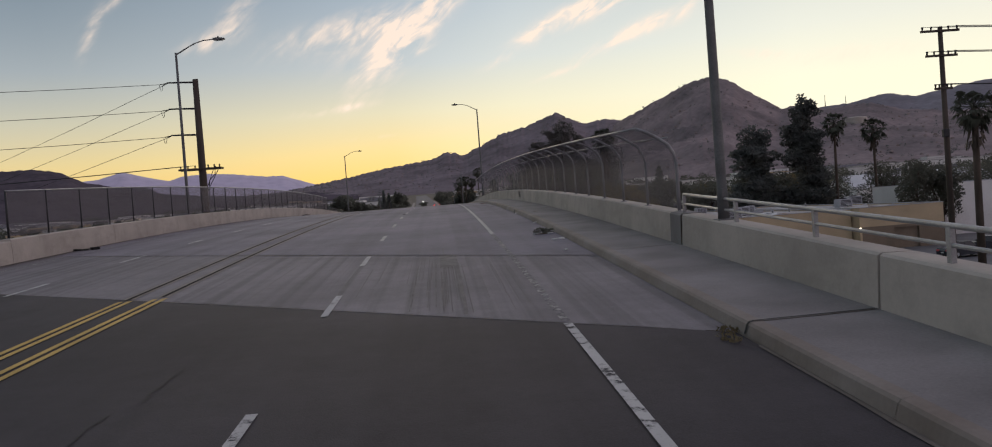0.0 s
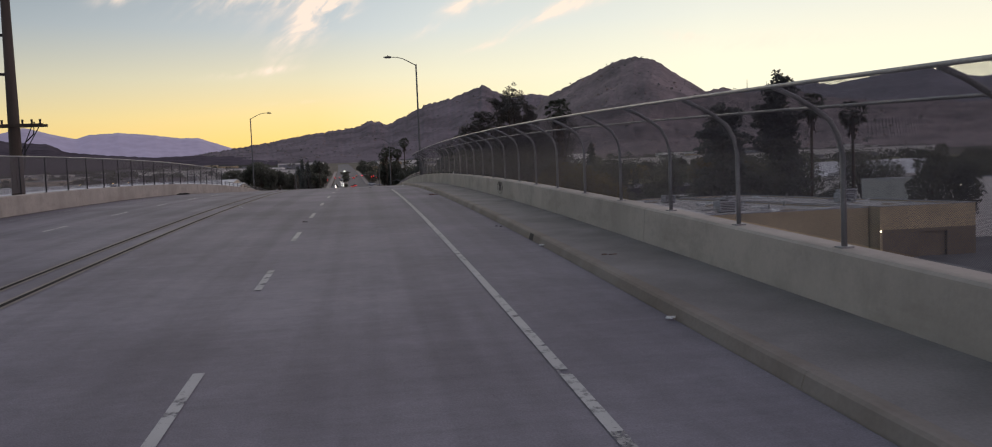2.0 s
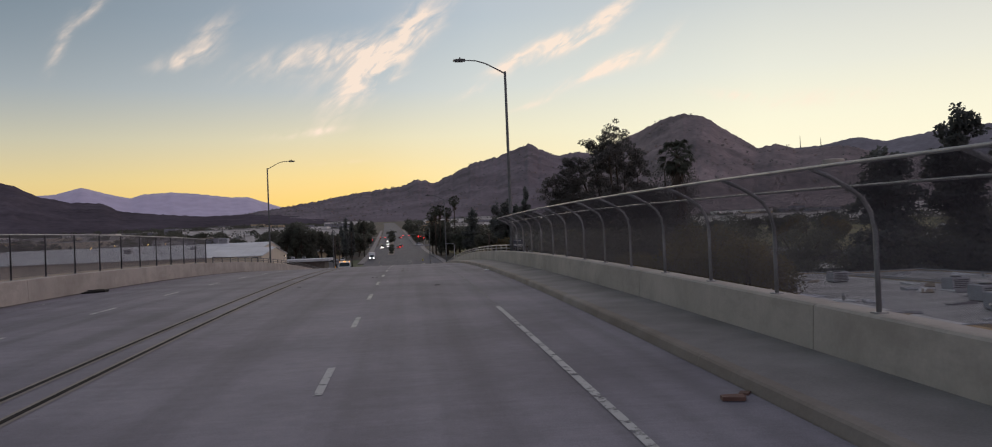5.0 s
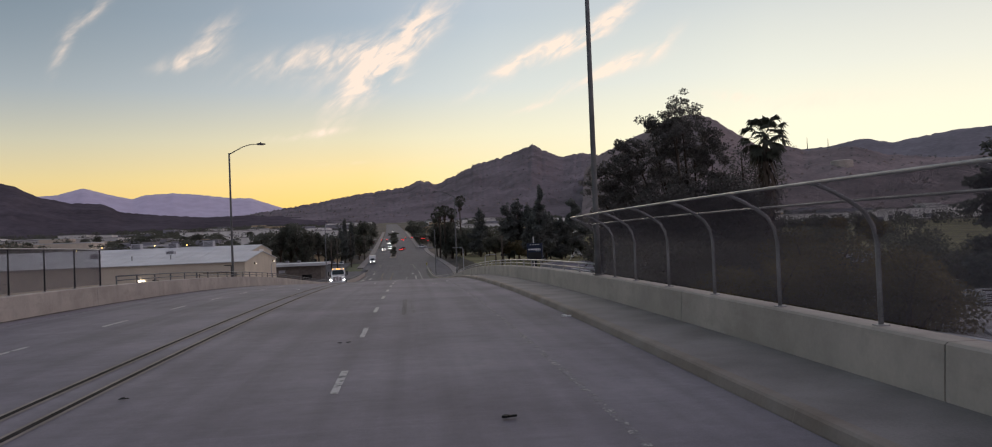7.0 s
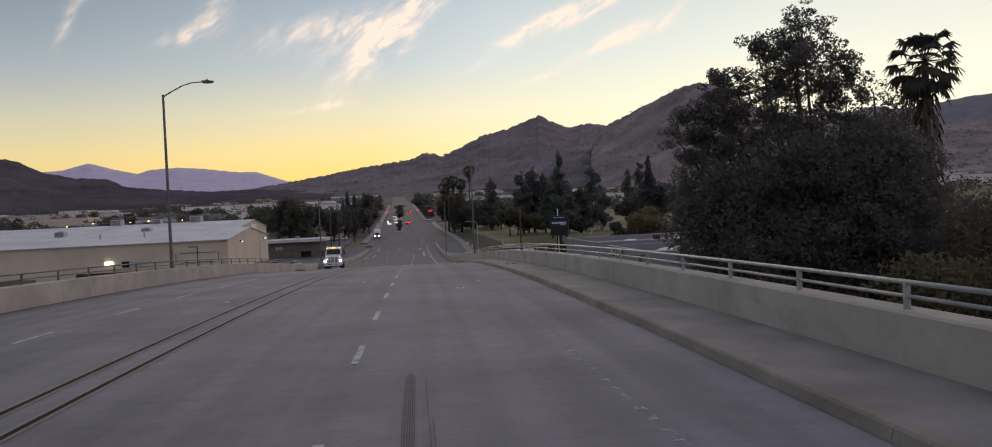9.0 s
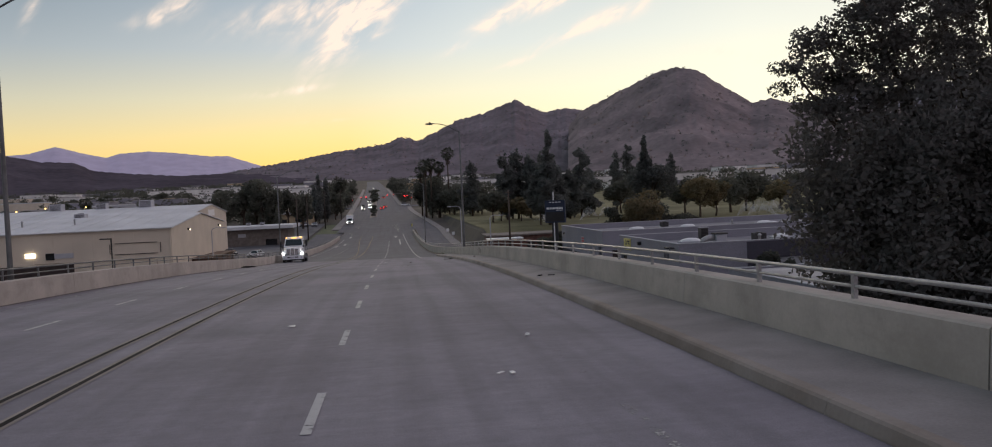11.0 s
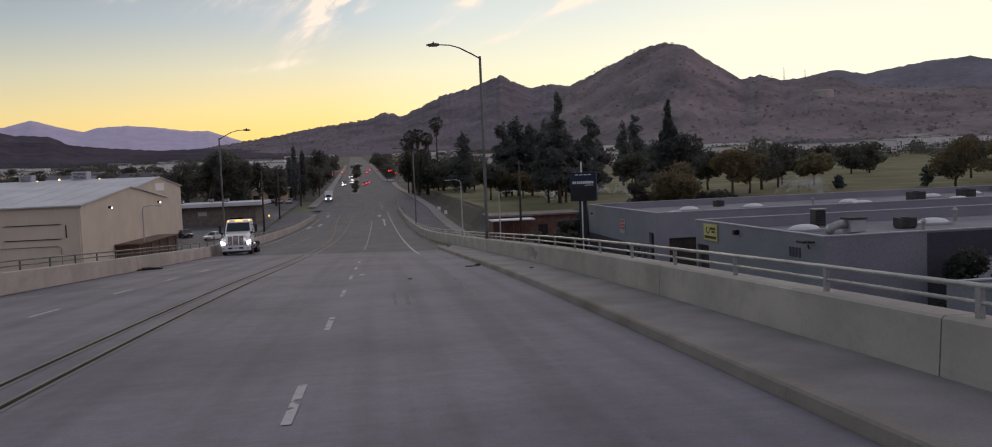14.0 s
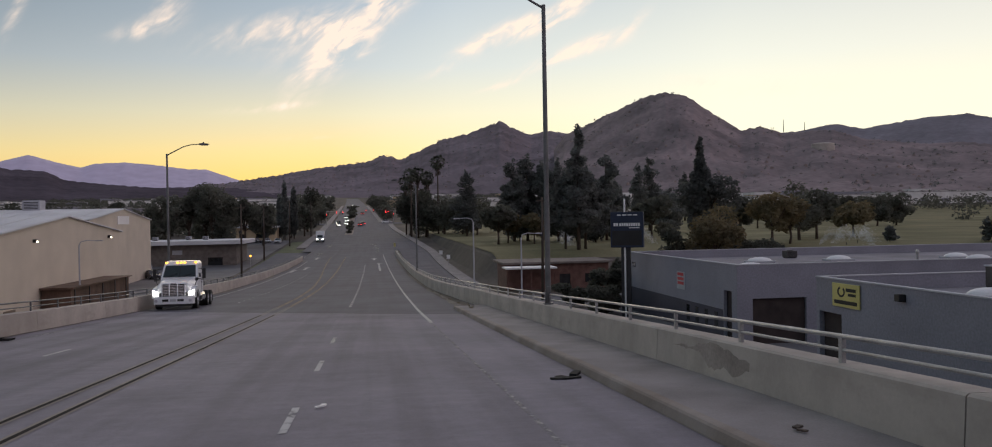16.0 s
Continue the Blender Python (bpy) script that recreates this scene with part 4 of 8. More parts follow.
def steel_power_pole():
    x, y, g = -19.4, 79.0, zg(-19, 79)
    root = thing("utility_pole", "tall dark steel power pole with three side arms", "utility pole", x, y, g)
    top = 15.9 - g
    part("pole", Mesh().tube([(0, 0, 0), (0, 0, top)], 0.45, 0.24, 12), WOOD_POLE, root, smooth=True)
    for h in (top - 0.25, top - 2.5, top - 4.75):
        arm = part("side_arm", Mesh().tube([(0, 0, h), (-1.2, 0, h + 0.06), (-2.4, 0, h + 0.1)], 0.09, 0.06, 8), DARK_METAL, root, smooth=True)
        ins = Mesh()
        for dx, dy in ((-0.55, -0.25), (-0.5, 0.45)):
            for k in range(6):
                f = k / 6
                ins.ball((-2.4 + dx * f, dy * f, h + 0.06 - 0.12 * f), 0.075, 0.075, 0.04, 8, 4)
        part("insulator", ins, BLACK, arm)
        part("jumper_wire", Mesh().tube(catenary((-2.95, -0.25, h - 0.06), (-2.9, 0.45, h - 0.06), 0.5), 0.02, n=5), BLACK, arm)
        part("wire", Mesh().tube(catenary((-2.95, -0.25, h - 0.06), (-95, -42, h + 1.2), 2.0), 0.022, n=4), BLACK, root)
        part("wire", Mesh().tube(catenary((-2.9, 0.45, h - 0.06), (-190, 190, h - 4.5), 4.0), 0.022, n=4), BLACK, root)
    low = 8.2 - g
    cross = part("crossarm", Mesh().box(-1.9, 1.7, -0.42, -0.28, low - 0.08, low + 0.08), WOOD_POLE, root)
    part("crossarm", Mesh().box(-1.9, 1.7, 0.28, 0.42, low - 0.08, low + 0.08), WOOD_POLE, root)
    for dx in (-1.7, -1.1, -0.5, 0.6, 1.1, 1.55):
        part("insulator", Mesh().tube([(dx, -0.35, low + 0.08), (dx, -0.35, low + 0.32)], 0.05, 0.07, 8), BLACK, cross)
    for dx in (-1.7, -1.1, -0.5):
        part("wire", Mesh().tube(catenary((dx, -0.35, low + 0.3), (-110, -20 + dx, low + 1.0), 1.6), 0.015, n=4), BLACK, root)
    part("brace", Mesh().tube([(1.4, 0, low), (0.3, 0, low - 1.9)], 0.03, n=5).tube([(0.9, 0.2, low), (0.3, 0, low - 1.6)], 0.03, n=5), DARK_METAL, root)
    part("riser_cable", Mesh().tube([(1.1, 0, low + 0.2), (1.0, 0.1, low - 0.5), (0.5, 0.1, low - 1.0), (0.42, 0, low - 2.6)], 0.04, n=6), BLACK, root)


def wooden_power_pole(x, y, top, label, arms, span):
    g = zg(x, y)
    root = thing("utility_pole", label, "utility pole", x, y, g)
    h = top - g
    part("pole", Mesh().tube([(0, 0, 0), (0.05, 0, h * 0.5), (0.08, 0, h)], 0.19, 0.12, 10), WOOD_POLE, root, smooth=True)
    for dz, half in arms:
        cross = part("crossarm", Mesh().box(-half, half, -0.16, -0.05, h - dz - 0.06, h - dz + 0.06), WOOD_POLE, root)
        for k in (-0.9, -0.45, 0.45, 0.9):
            part("insulator", Mesh().tube([(k * half, -0.1, h - dz + 0.05), (k * half, -0.1, h - dz + 0.25)], 0.04, 0.06, 8), BLACK, cross)
            if span:
                part("wire", Mesh().tube(catenary((k * half, -0.1, h - dz + 0.24), (k * half + span[0], span[1], h - dz + 0.2), 1.2), 0.014, n=4), BLACK, root)
    part("equipment_box", Mesh().cbox(-0.3, 0.05, -0.35, -0.12, h * 0.62, h * 0.62 + 0.45, 0.03), DARK_METAL, root)
    return root


steel_power_pole()
wooden_power_pole(28.6, 50.2, 11.0, "weathered wooden utility pole with crossarms", ((0.25, 1.1), (1.6, 0.9), (3.4, 0.5)), (70, -6))
wooden_power_pole(19.3, 256, 6.9, "short wooden utility pole beside the brick building", ((0.4, 0.6),), None)
for x, y, top in ((-21, 300, 7.5), (-24, 352, 8.5), (-23, 400, 10.5), (-20, 440, 11.0)):
    wooden_power_pole(x, y, top, "slim wooden utility pole by the frontage road", ((0.5, 0.8),), None)


# ---- hills ----
def ridge(name, label, crest, far, near, material, seed, rough=0.14, cols=240, rows=36, crag=0.9):
    """A hillside below a crest given as (bearing, rise) in degrees seen from the bridge, far to near in metres."""
    noise.seed_set(seed)
    az = np.linspace(crest[0][0], crest[-1][0], cols)
    el = np.interp(az, [a for a, e in crest], [e for a, e in crest])
    d_of = np.interp(az, [a for a, e in far], [e for a, e in far])
    m = Mesh()
    ox, oy, oz = 0.0, 162.0, 4.6
    for j in range(rows + 1):
        v = j / rows
        for i, (a, e, d) in enumerate(zip(az, el, d_of)):
            dist = d - (d - near) * v
            x, y = ox + dist * math.sin(radians(a)), oy + dist * math.cos(radians(a))
            base = zg(x, min(2999, y)) - 12
            top = oz + d * math.tan(radians(e)) + 0.004 * d * (noise.fractal(Vector((a * 3.1, seed, 0)), 1.0, 2.0, 5)) * crag
            f = (1 - v) ** 1.25
            gully = (noise.ridged_multi_fractal(Vector((x * 0.006, y * 0.006, seed)), 0.8, 2.1, 7, 1.0, 2.0) - 1.1) * 0.6 + noise.fractal(Vector((x * 0.02, y * 0.02, seed)), 0.7, 2.0, 5) * 0.35
            z = base + (top - base) * f + (top - base) * rough * gully * math.sin(math.pi * min(1, v * 1.05)) ** 0.7 * (1 - 0.4 * v)
            m.v.append((x, y, z))
    k = cols
    for i, (a, d) in enumerate(zip(az, d_of)):
        dist = d + 500
        m.v.append((ox + dist * math.sin(radians(a)), oy + dist * math.cos(radians(a)), 0))
    b = (rows + 1) * k
    m.f = [(j * k + i, j * k + i + 1, (j + 1) * k + i + 1, (j + 1) * k + i) for j in range(rows) for i in range(k - 1)]
    m.f += [(i, b + i, b + i + 1, i + 1) for i in range(k - 1)]
    return tagged(part(name, m, material, smooth=True), label, "mountain", kind="structure")


ridge("hill_1", "brown chaparral mountain with a rounded peak", [(12.6, 4.6), (13.4, 5.65), (15.05, 6.33), (16.2, 6.88), (17.3, 7.33), (18.2, 7.75), (19.2, 8.1), (20.3, 8.25), (21.7, 7.9), (22.6, 7.2), (25.1, 5.5), (26.3, 5.7), (27.8, 5.2),
      (28.6, 5.2), (30.3, 5.3), (31.2, 5.1), (32.5, 4.6), (35.9, 4.1), (38, 4.1), (41, 3.6), (48, 3.6), (60, 3.2), (80, 2.6)], [(12, 2500), (17, 2150), (21, 2000), (80, 2100)], 1150, HILL_BROWN, 3, 0.105, 420, 60, 0.5)
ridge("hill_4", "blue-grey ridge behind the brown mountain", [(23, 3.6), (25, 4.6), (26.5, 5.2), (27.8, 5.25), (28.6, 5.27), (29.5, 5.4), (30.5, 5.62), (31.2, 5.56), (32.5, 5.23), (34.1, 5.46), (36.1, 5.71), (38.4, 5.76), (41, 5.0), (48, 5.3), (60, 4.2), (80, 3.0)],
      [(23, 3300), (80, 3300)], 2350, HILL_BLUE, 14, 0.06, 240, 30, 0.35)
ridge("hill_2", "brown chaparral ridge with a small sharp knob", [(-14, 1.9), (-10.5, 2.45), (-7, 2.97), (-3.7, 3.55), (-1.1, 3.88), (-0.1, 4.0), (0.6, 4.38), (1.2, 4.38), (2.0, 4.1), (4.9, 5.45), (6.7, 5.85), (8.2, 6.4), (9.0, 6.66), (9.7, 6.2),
      (10.9, 5.7), (11.9, 5.85), (12.4, 5.92), (13.4, 5.7), (16, 5.2), (20, 4.5)], [(-14, 3400), (20, 3100)], 1700, HILL_BROWN_SHADED, 8, 0.095, 360, 50, 0.5)
ridge("hill_3", "dark low hills beyond the town", [(-75, 3.5), (-50, 5.0), (-38, 4.2), (-30, 4.6), (-26.5, 4.75), (-25, 4.5), (-23.7, 3.8), (-21.9, 3.4), (-20, 3.3), (-18.9, 2.75), (-17, 2.55), (-14, 2.3), (-11, 2.35), (-8, 2.3), (-4, 2.0)],
      [(-75, 2300), (-4, 2900)], 1500, HILL_DARK, 5, 0.12, 300, 36, 0.3)
ridge("backdrop", "pale mauve mountain range far off, its haze painted and glowing", [(-34, 3.0), (-26, 3.6), (-22.4, 3.85), (-20.9, 4.28), (-19.2, 3.8), (-18.1, 3.55), (-17.3, 3.8), (-15.6, 3.9), (-14, 3.78), (-11.9, 3.5), (-10.7, 3.48), (-8.6, 2.75), (-6, 2.2)],
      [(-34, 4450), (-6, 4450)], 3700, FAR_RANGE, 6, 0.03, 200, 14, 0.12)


HILLS = [bpy.data.objects[n] for n in ("hill_1", "hill_2")]


# ---- trees ----
def leaf_cloud(lobes, count, size, seed, droop=0.0, flat=0.6):
    """Small leaf cards scattered through lobes (x, y, z, rx, ry, rz), thicker near the skin."""
    rng = np.random.default_rng(seed)
    vol = np.array([l[3] * l[4] * l[5] for l in lobes])
    vol = vol ** 0.75
    pick = rng.choice(len(lobes), count, p=vol / vol.sum())
    L = np.array(lobes)[pick]
    d = rng.normal(size=(count, 3))
    d /= np.linalg.norm(d, axis=1)[:, None]
    r = rng.uniform(0.25, 1.0, count) ** 0.45
    r *= 1 + 0.16 * np.sin(d[:, 0] * 7 + L[:, 0]) * np.cos(d[:, 2] * 9 + L[:, 1])
    c = L[:, :3] + d * r[:, None] * L[:, 3:]
    u = rng.normal(size=(count, 3))
    u[:, 2] = u[:, 2] * flat - droop
    u /= np.linalg.norm(u, axis=1)[:, None]
    w = np.cross(u, rng.normal(size=(count, 3)))
    w /= np.linalg.norm(w, axis=1)[:, None] + 1e-6
    s = size * rng.uniform(0.5, 1.3, count)[:, None]
    q = np.stack([c - u * s, c + w * s * 0.55, c + u * s, c - w * s * 0.55], 1).reshape(-1, 3)
    m = Mesh()
    m.v = q.tolist()
    m.f = np.arange(count * 4).reshape(-1, 4).tolist()
    return m


def limbs(base, lobes, r0, seed):
    rng = random.Random(seed)
    m = Mesh()
    top = max(l[2] for l in lobes)
    fork = base[2] + (top - base[2]) * 0.42
    m.tube([base, (base[0] + rng.uniform(-.2, .2), base[1] + rng.uniform(-.2, .2), (base[2] + fork) / 2), (base[0], base[1], fork)], r0, r0 * 0.7, 9)
    for l in lobes:
        a = Vector((base[0], base[1], fork - rng.uniform(0, 0.15) * (fork - base[2])))
        b = Vector(l[:3])
        mid = a.lerp(b, 0.5) + Vector((rng.uniform(-.4, .4), rng.uniform(-.4, .4), 0.3))
        m.tube([a, mid, b, b + (b - mid) * 0.5], r0 * 0.5, r0 * 0.08, 6)
    return m


def broad_tree(kind, label, x, y, height, spread, material, seed, count=1500, leaf=0.34, group="", z=None, low=0.42):
    rng = random.Random(seed)
    lobes = []
    for i in range(9):
        a = i * 2.4 + rng.uniform(-.4, .4)
        r = spread * rng.uniform(0.25, 0.62) * (0.4 if i == 0 else 1)
        h = height * rng.uniform(low, 0.84)
        lobes.append((r * math.cos(a), r * math.sin(a), h, spread * rng.uniform(.30, .48), spread * rng.uniform(.30, .48), height * rng.uniform(.13, .2)))
    root = thing(kind, label, "tree", x, y, zg(x, y) if z is None else z, rng.uniform(0, 360), group)
    part("trunk", limbs((0, 0, 0), lobes, 0.028 * height, seed), BARK, root, smooth=True)
    part("crown", leaf_cloud(lobes, count, leaf, seed), material, root)
    return root


def conifer(label, x, y, height, spread, seed, count=3400, low=0.14, spire=1.0, leaf=0.36, kind="conifer_tree"):
    """Uneven tiers of drooping foliage up a straight trunk; spire > 1 gives a thin top over wide shoulders."""
    rng = random.Random(seed)
    root = thing(kind, label, "tree", x, y, zg(x, y), rng.uniform(0, 360), "conifers")
    lobes = []
    n = max(9, int(height * 0.75))
    for i in range(n):
        f = i / (n - 1)
        r = spread * (0.16 + 0.84 * (1 - f) ** (0.62 * spire)) * rng.uniform(0.7, 1.12) * (0.75 if f < 0.08 else 1.0)
        z = height * (low + (0.96 - low) * f)
        if r > 0.8:
            for k in range(3):
                a = rng.uniform(0, 6.28)
                q = r * rng.uniform(0.3, 0.62)
                lobes.append((q * math.cos(a), q * math.sin(a), z + rng.uniform(-.5, .5), r * rng.uniform(.4, .62), r * rng.uniform(.4, .62), height / n * rng.uniform(.5, .95)))
        else:
            lobes.append((rng.uniform(-.15, .15), rng.uniform(-.15, .15), z, r, r, height / n * .9))
    tr = Mesh().tube([(0, 0, 0), (0.05, 0, height * .5), (0, 0, height * .97)], 0.018 * height, 0.03, 8)
    for l in lobes[::2]:
        tr.tube([(0, 0, l[2] + .2), l[:3]], 0.06, 0.02, 4)
    part("trunk", tr, BARK, root, smooth=True)
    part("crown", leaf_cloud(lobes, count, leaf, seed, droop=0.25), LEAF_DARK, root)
    return root


def palm(label, x, y, top, seed, z=None, size=1.0, skirt=1.0):
    rng = random.Random(seed)
    g = zg(x, y) if z is None else z
    h = top - g
    root = thing("fan_palm", label, "palm tree", x, y, g, rng.uniform(0, 360), "fan palms")
    lean = rng.uniform(-0.3, 0.3)
    tr = Mesh().tube([(0, 0, 0), (lean * .5, 0, h * .5), (lean, 0, h - 1.6 * size)], 0.28, 0.2, 10)
    part("trunk", tr, BARK, root, smooth=True)
    sk = Mesh()
    for i in range(int(70 * skirt)):
        a, zz = rng.uniform(0, 6.28), h - (1.9 + rng.uniform(0, 2.2 * skirt)) * size
        r = 0.22 + 0.4 * size * rng.uniform(0.2, 1)
        c = Vector((lean + r * math.cos(a), r * math.sin(a), zz))
        d = Vector((math.cos(a) * .25, math.sin(a) * .25, -0.7)) * size * 0.7
        w = Vector((-math.sin(a), math.cos(a), 0)) * 0.10 * size
        sk.add([c - w, c + w, c + d + w * .4, c + d - w * .4], [(0, 1, 2, 3)])
    part("dead_fronds", sk, BARK, root, "hanging skirt of dead fronds")
    m = Mesh()
    hub = Vector((lean, 0, h - 1.5 * size))
    for i in range(38):
        a = i * 2.4 + rng.uniform(-.25, .25)
        e = 1.4 - 2.5 * (i / 37) ** 0.9
        d = Vector((math.cos(a) * math.cos(e), math.sin(a) * math.cos(e), math.sin(e)))
        reach = rng.uniform(0.8, 1.2) * size * (1.0 if i > 5 else 0.8)
        stem = hub + d * reach - Vector((0, 0, 0.12 * size))
        side = d.cross(Vector((0, 0, 1))).normalized()
        side = (side + Vector((0, 0, rng.uniform(-.5, .5)))).normalized()
        for k in range(13):
            f = (k - 6) / 6 * 1.35
            t = (d * math.cos(f) + side * math.sin(f)).normalized()
            ln = rng.uniform(0.62, 0.8) * size * (1 - 0.12 * abs(f))
            mid = stem + t * ln * 0.55
            tip = stem + t * ln - Vector((0, 0, (0.20 + 0.26 * rng.random()) * size))
            n = (side * math.cos(f) - d * math.sin(f)) * 0.085 * size
            m.add([stem, mid + n, tip, mid - n], [(0, 1, 2, 3)])
        m.tube([hub, stem], 0.025, n=4, cap=False)
    part("fronds", m, PALM_LEAF, root)
    return root


# the big roadside gum trees, three stems grown together
BIG_TOP = [(2.2, 0.5, 21.3, 1.9, 1.8, 2.0), (3.6, 0.8, 19.2, 2.2, 2.0, 2.2), (1.2, 0.2, 19.4, 1.8, 1.8, 1.8), (-0.9, 1.0, 20.2, 1.1, 1.1, 1.5), (-0.6, 0.8, 17.6, 1.8, 1.8, 1.7), (2.8, 1.5, 16.9, 2.6, 2.4, 2.2), (5.4, 0.5, 17.6, 1.5, 1.6, 2.2),
           (-2.8, 1.2, 18.6, 1.2, 1.2, 1.0), (-3.6, 0.8, 16.9, 1.5, 1.5, 1.3), (-1.8, 0.6, 15.6, 1.7, 1.6, 1.4), (-5.0, 1.4, 15.8, 1.2, 1.3, 1.1), (-5.9, 1.6, 14.6, 1.0, 1.1, 0.8), (-3.9, 1.0, 14.8, 1.4, 1.4, 1.0), (5.9, -0.4, 14.9, 1.5, 1.6, 1.8), (0.8, 0.6, 15.2, 2.2, 2.0, 1.6), (7.0, 0.0, 13.4, 1.3, 1.4, 1.3), (-4.4, 0.6, 18.2, 1.1, 1.2, 0.9), (-6.2, 1.0, 17.0, 1.0, 1.1, 0.9), (-7.2, 1.2, 15.4, 0.9, 1.0, 0.8)]
BIG_LOW = [(-6.2, 2.0, 12.2, 2.3, 2.3, 2.3), (-7.2, 1.4, 9.6, 1.9, 2.0, 2.6), (-3.4, 1.0, 12.2, 2.8, 2.6, 2.6), (0.4, -0.6, 12.6, 3.2, 2.8, 2.8), (4.2, -0.8, 12.6, 3.0, 2.8, 2.8), (6.6, 0.6, 10.4, 2.6, 2.8, 3.2), (-4.4, -0.4, 8.4, 3.0, 2.8, 3.2), (0.2, -1.5, 8.6, 3.4, 3.0, 3.4),
           (4.2, -1.6, 8.0, 3.4, 3.0, 3.4), (-6.2, 1.0, 5.6, 2.6, 2.6, 3.0), (-2.4, -0.6, 4.8, 3.2, 2.8, 2.8), (2.4, -1.6, 4.6, 3.4, 3.0, 2.8), (6.4, 0.0, 5.2, 3.0, 2.8, 3.2)]


def sprays(lobes, per, size, seed):
    """Small leafy sprays set round the skin of each lobe, with open sky between them."""
    rr = random.Random(seed)
    got = []
    for x, y, z, a, b, c in lobes:
        for _ in range(int(per * (a * b * c) ** 0.6)):
            d = Vector((rr.gauss(0, 1), rr.gauss(0, 1), rr.gauss(0, 1))).normalized() * rr.uniform(0.45, 1.08)
            r = size * rr.uniform(0.6, 1.25)
            got.append((x + d.x * a, y + d.y * b, z + d.z * c, r, r, r * rr.uniform(.55, .9)))
    return got


big = thing("eucalyptus_tree", "large dark gum tree beside the bridge", "tree", 23.0, 144.2, -5)
tr = Mesh()
for dx, dy, h in ((-1.4, 0, 19.0), (-4.6, 1.0, 13.5), (1.2, 0.2, 15.5), (0.2, -1.8, 10)):
    tr.tube([(dx * .4, dy * .5, 0), (dx * .75, dy * .8, h * .5), (dx, dy, h)], 0.38, 0.06, 9)
BIG_TOP = [(x * .80 - 2.5, y, z * .965, a * .9, b, c) for x, y, z, a, b, c in BIG_TOP]
BIG_LOW = [(x * .75 - 1.6, y - 1.5, z * .97, a * .95, b, c) for x, y, z, a, b, c in BIG_LOW]
for l in BIG_TOP + BIG_LOW:
    tr.tube([(l[0] * .5, l[1] * .5, l[2] * .6), (l[0] * .85, l[1] * .85, l[2] * .88), l[:3]], 0.12, 0.03, 6)
part("trunk", tr, BARK, big, smooth=True)
top_sprays = sprays(BIG_TOP, 15, 0.46, 5)
for l in top_sprays[::3]:
    near = min(BIG_TOP, key=lambda q: (q[0] - l[0]) ** 2 + (q[1] - l[1]) ** 2 + (q[2] - l[2]) ** 2)
    tr.tube([near[:3], l[:3]], 0.03, 0.01, 4)
crown = leaf_cloud(top_sprays, 62000, 0.085, 11, droop=0.5)
low = leaf_cloud(sprays(BIG_LOW, 20, 0.9, 6), 125000, 0.125, 12, droop=0.5)
part("crown", crown.add(low.v, low.f), LEAF_EUC, big)

palm("tall fan palm beside the gum tree", 28.6, 143.2, 15.5, 1, size=1.32, skirt=3.4)
palm("tall fan palm behind the tan building", 71.8, 150.5, 16.3, 2, size=1.5)
palm("tall fan palm with ragged skirt behind the tan building", 79.5, 151, 14.8, 3, size=1.5)
palm("fan palm in the yard by the overpass", 38.2, 62, 9.0, 4, size=1.0)
for i, (x, y, h) in enumerate(((21.3, 432, 26.5), (18.1, 436, 22.3), (14.6, 430, 23.4), (12.4, 428, 23.0), (11.2, 440, 20.6))):
    palm("tall thin palm by the golf course", x, y, zg(x, y) + h, 10 + i, size=1.7)
for i, (x, y) in enumerate(((-62, 430), (-75, 470), (-84, 450), (-58, 520), (-120, 480))):
    palm("small palm among the town's trees", x, y, zg(x, y) + 9, 20 + i, size=1.4)

for x, y, h, sp, spire, cnt in ((67.3, 152.5, 24.5, 6.0, 0.42, 14000), (58.4, 154, 19.5, 6.2, 0.42, 13000)):
    conifer("tall dense dark conifer behind the tan building", x, y, h, sp, int(x), cnt, 0.1, spire, 0.34)
for i, (x, y, h, sp, spire) in enumerate(((26.8, 398, 19, 5.6, 1.0), (31.6, 346, 18.2, 3.6, 0.6), (35.4, 350, 19.8, 4.2, 0.55), (38.4, 347, 18.0, 3.6, 0.6), (40.6, 341, 18.2, 3.6, 0.6), (34.0, 352, 16, 4.0, 0.5), (43.5, 336, 14.5, 3.6, 0.5),
                                        (46, 330, 12.6, 3.6, 0.6), (51.9, 342, 19.2, 4.4, 0.8), (56, 350, 13.5, 4.6, 0.5), (76.4, 394, 20.1, 3.6, 0.8), (85.4, 410, 23.3, 5.0, 0.9), (88, 400, 13, 6, 0.4),
                                        (111, 298, 4.3, 1.5, 0.5), (93.4, 301, 2.9, 1.3, 0.5), (140, 520, 22, 4, 0.8), (36.5, 302, 14.5, 3.2, 0.45), (33.2, 303, 13.5, 3.0, 0.45))):
    conifer("small round-headed pine on the lawn" if h < 5 else "tall dark conifer beside the golf course", x, y, h, sp * 1.15, 40 + i, 900 if h < 5 else 6800, 0.2 if h < 5 else 0.12 if y > 304 else 0.24, spire)
# two deodars with a thin leader over broad shoulders
for x, y, h, sp, sd in ((34.8, 300, 21.2, 3.9, 5), (58.8, 305, 19.5, 3.0, 6)):
    conifer("tall deodar with a thin leading shoot", x, y, h, sp, sd, 8000, 0.2, 1.15)
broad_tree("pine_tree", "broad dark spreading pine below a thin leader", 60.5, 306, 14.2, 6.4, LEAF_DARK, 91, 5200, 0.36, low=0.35)

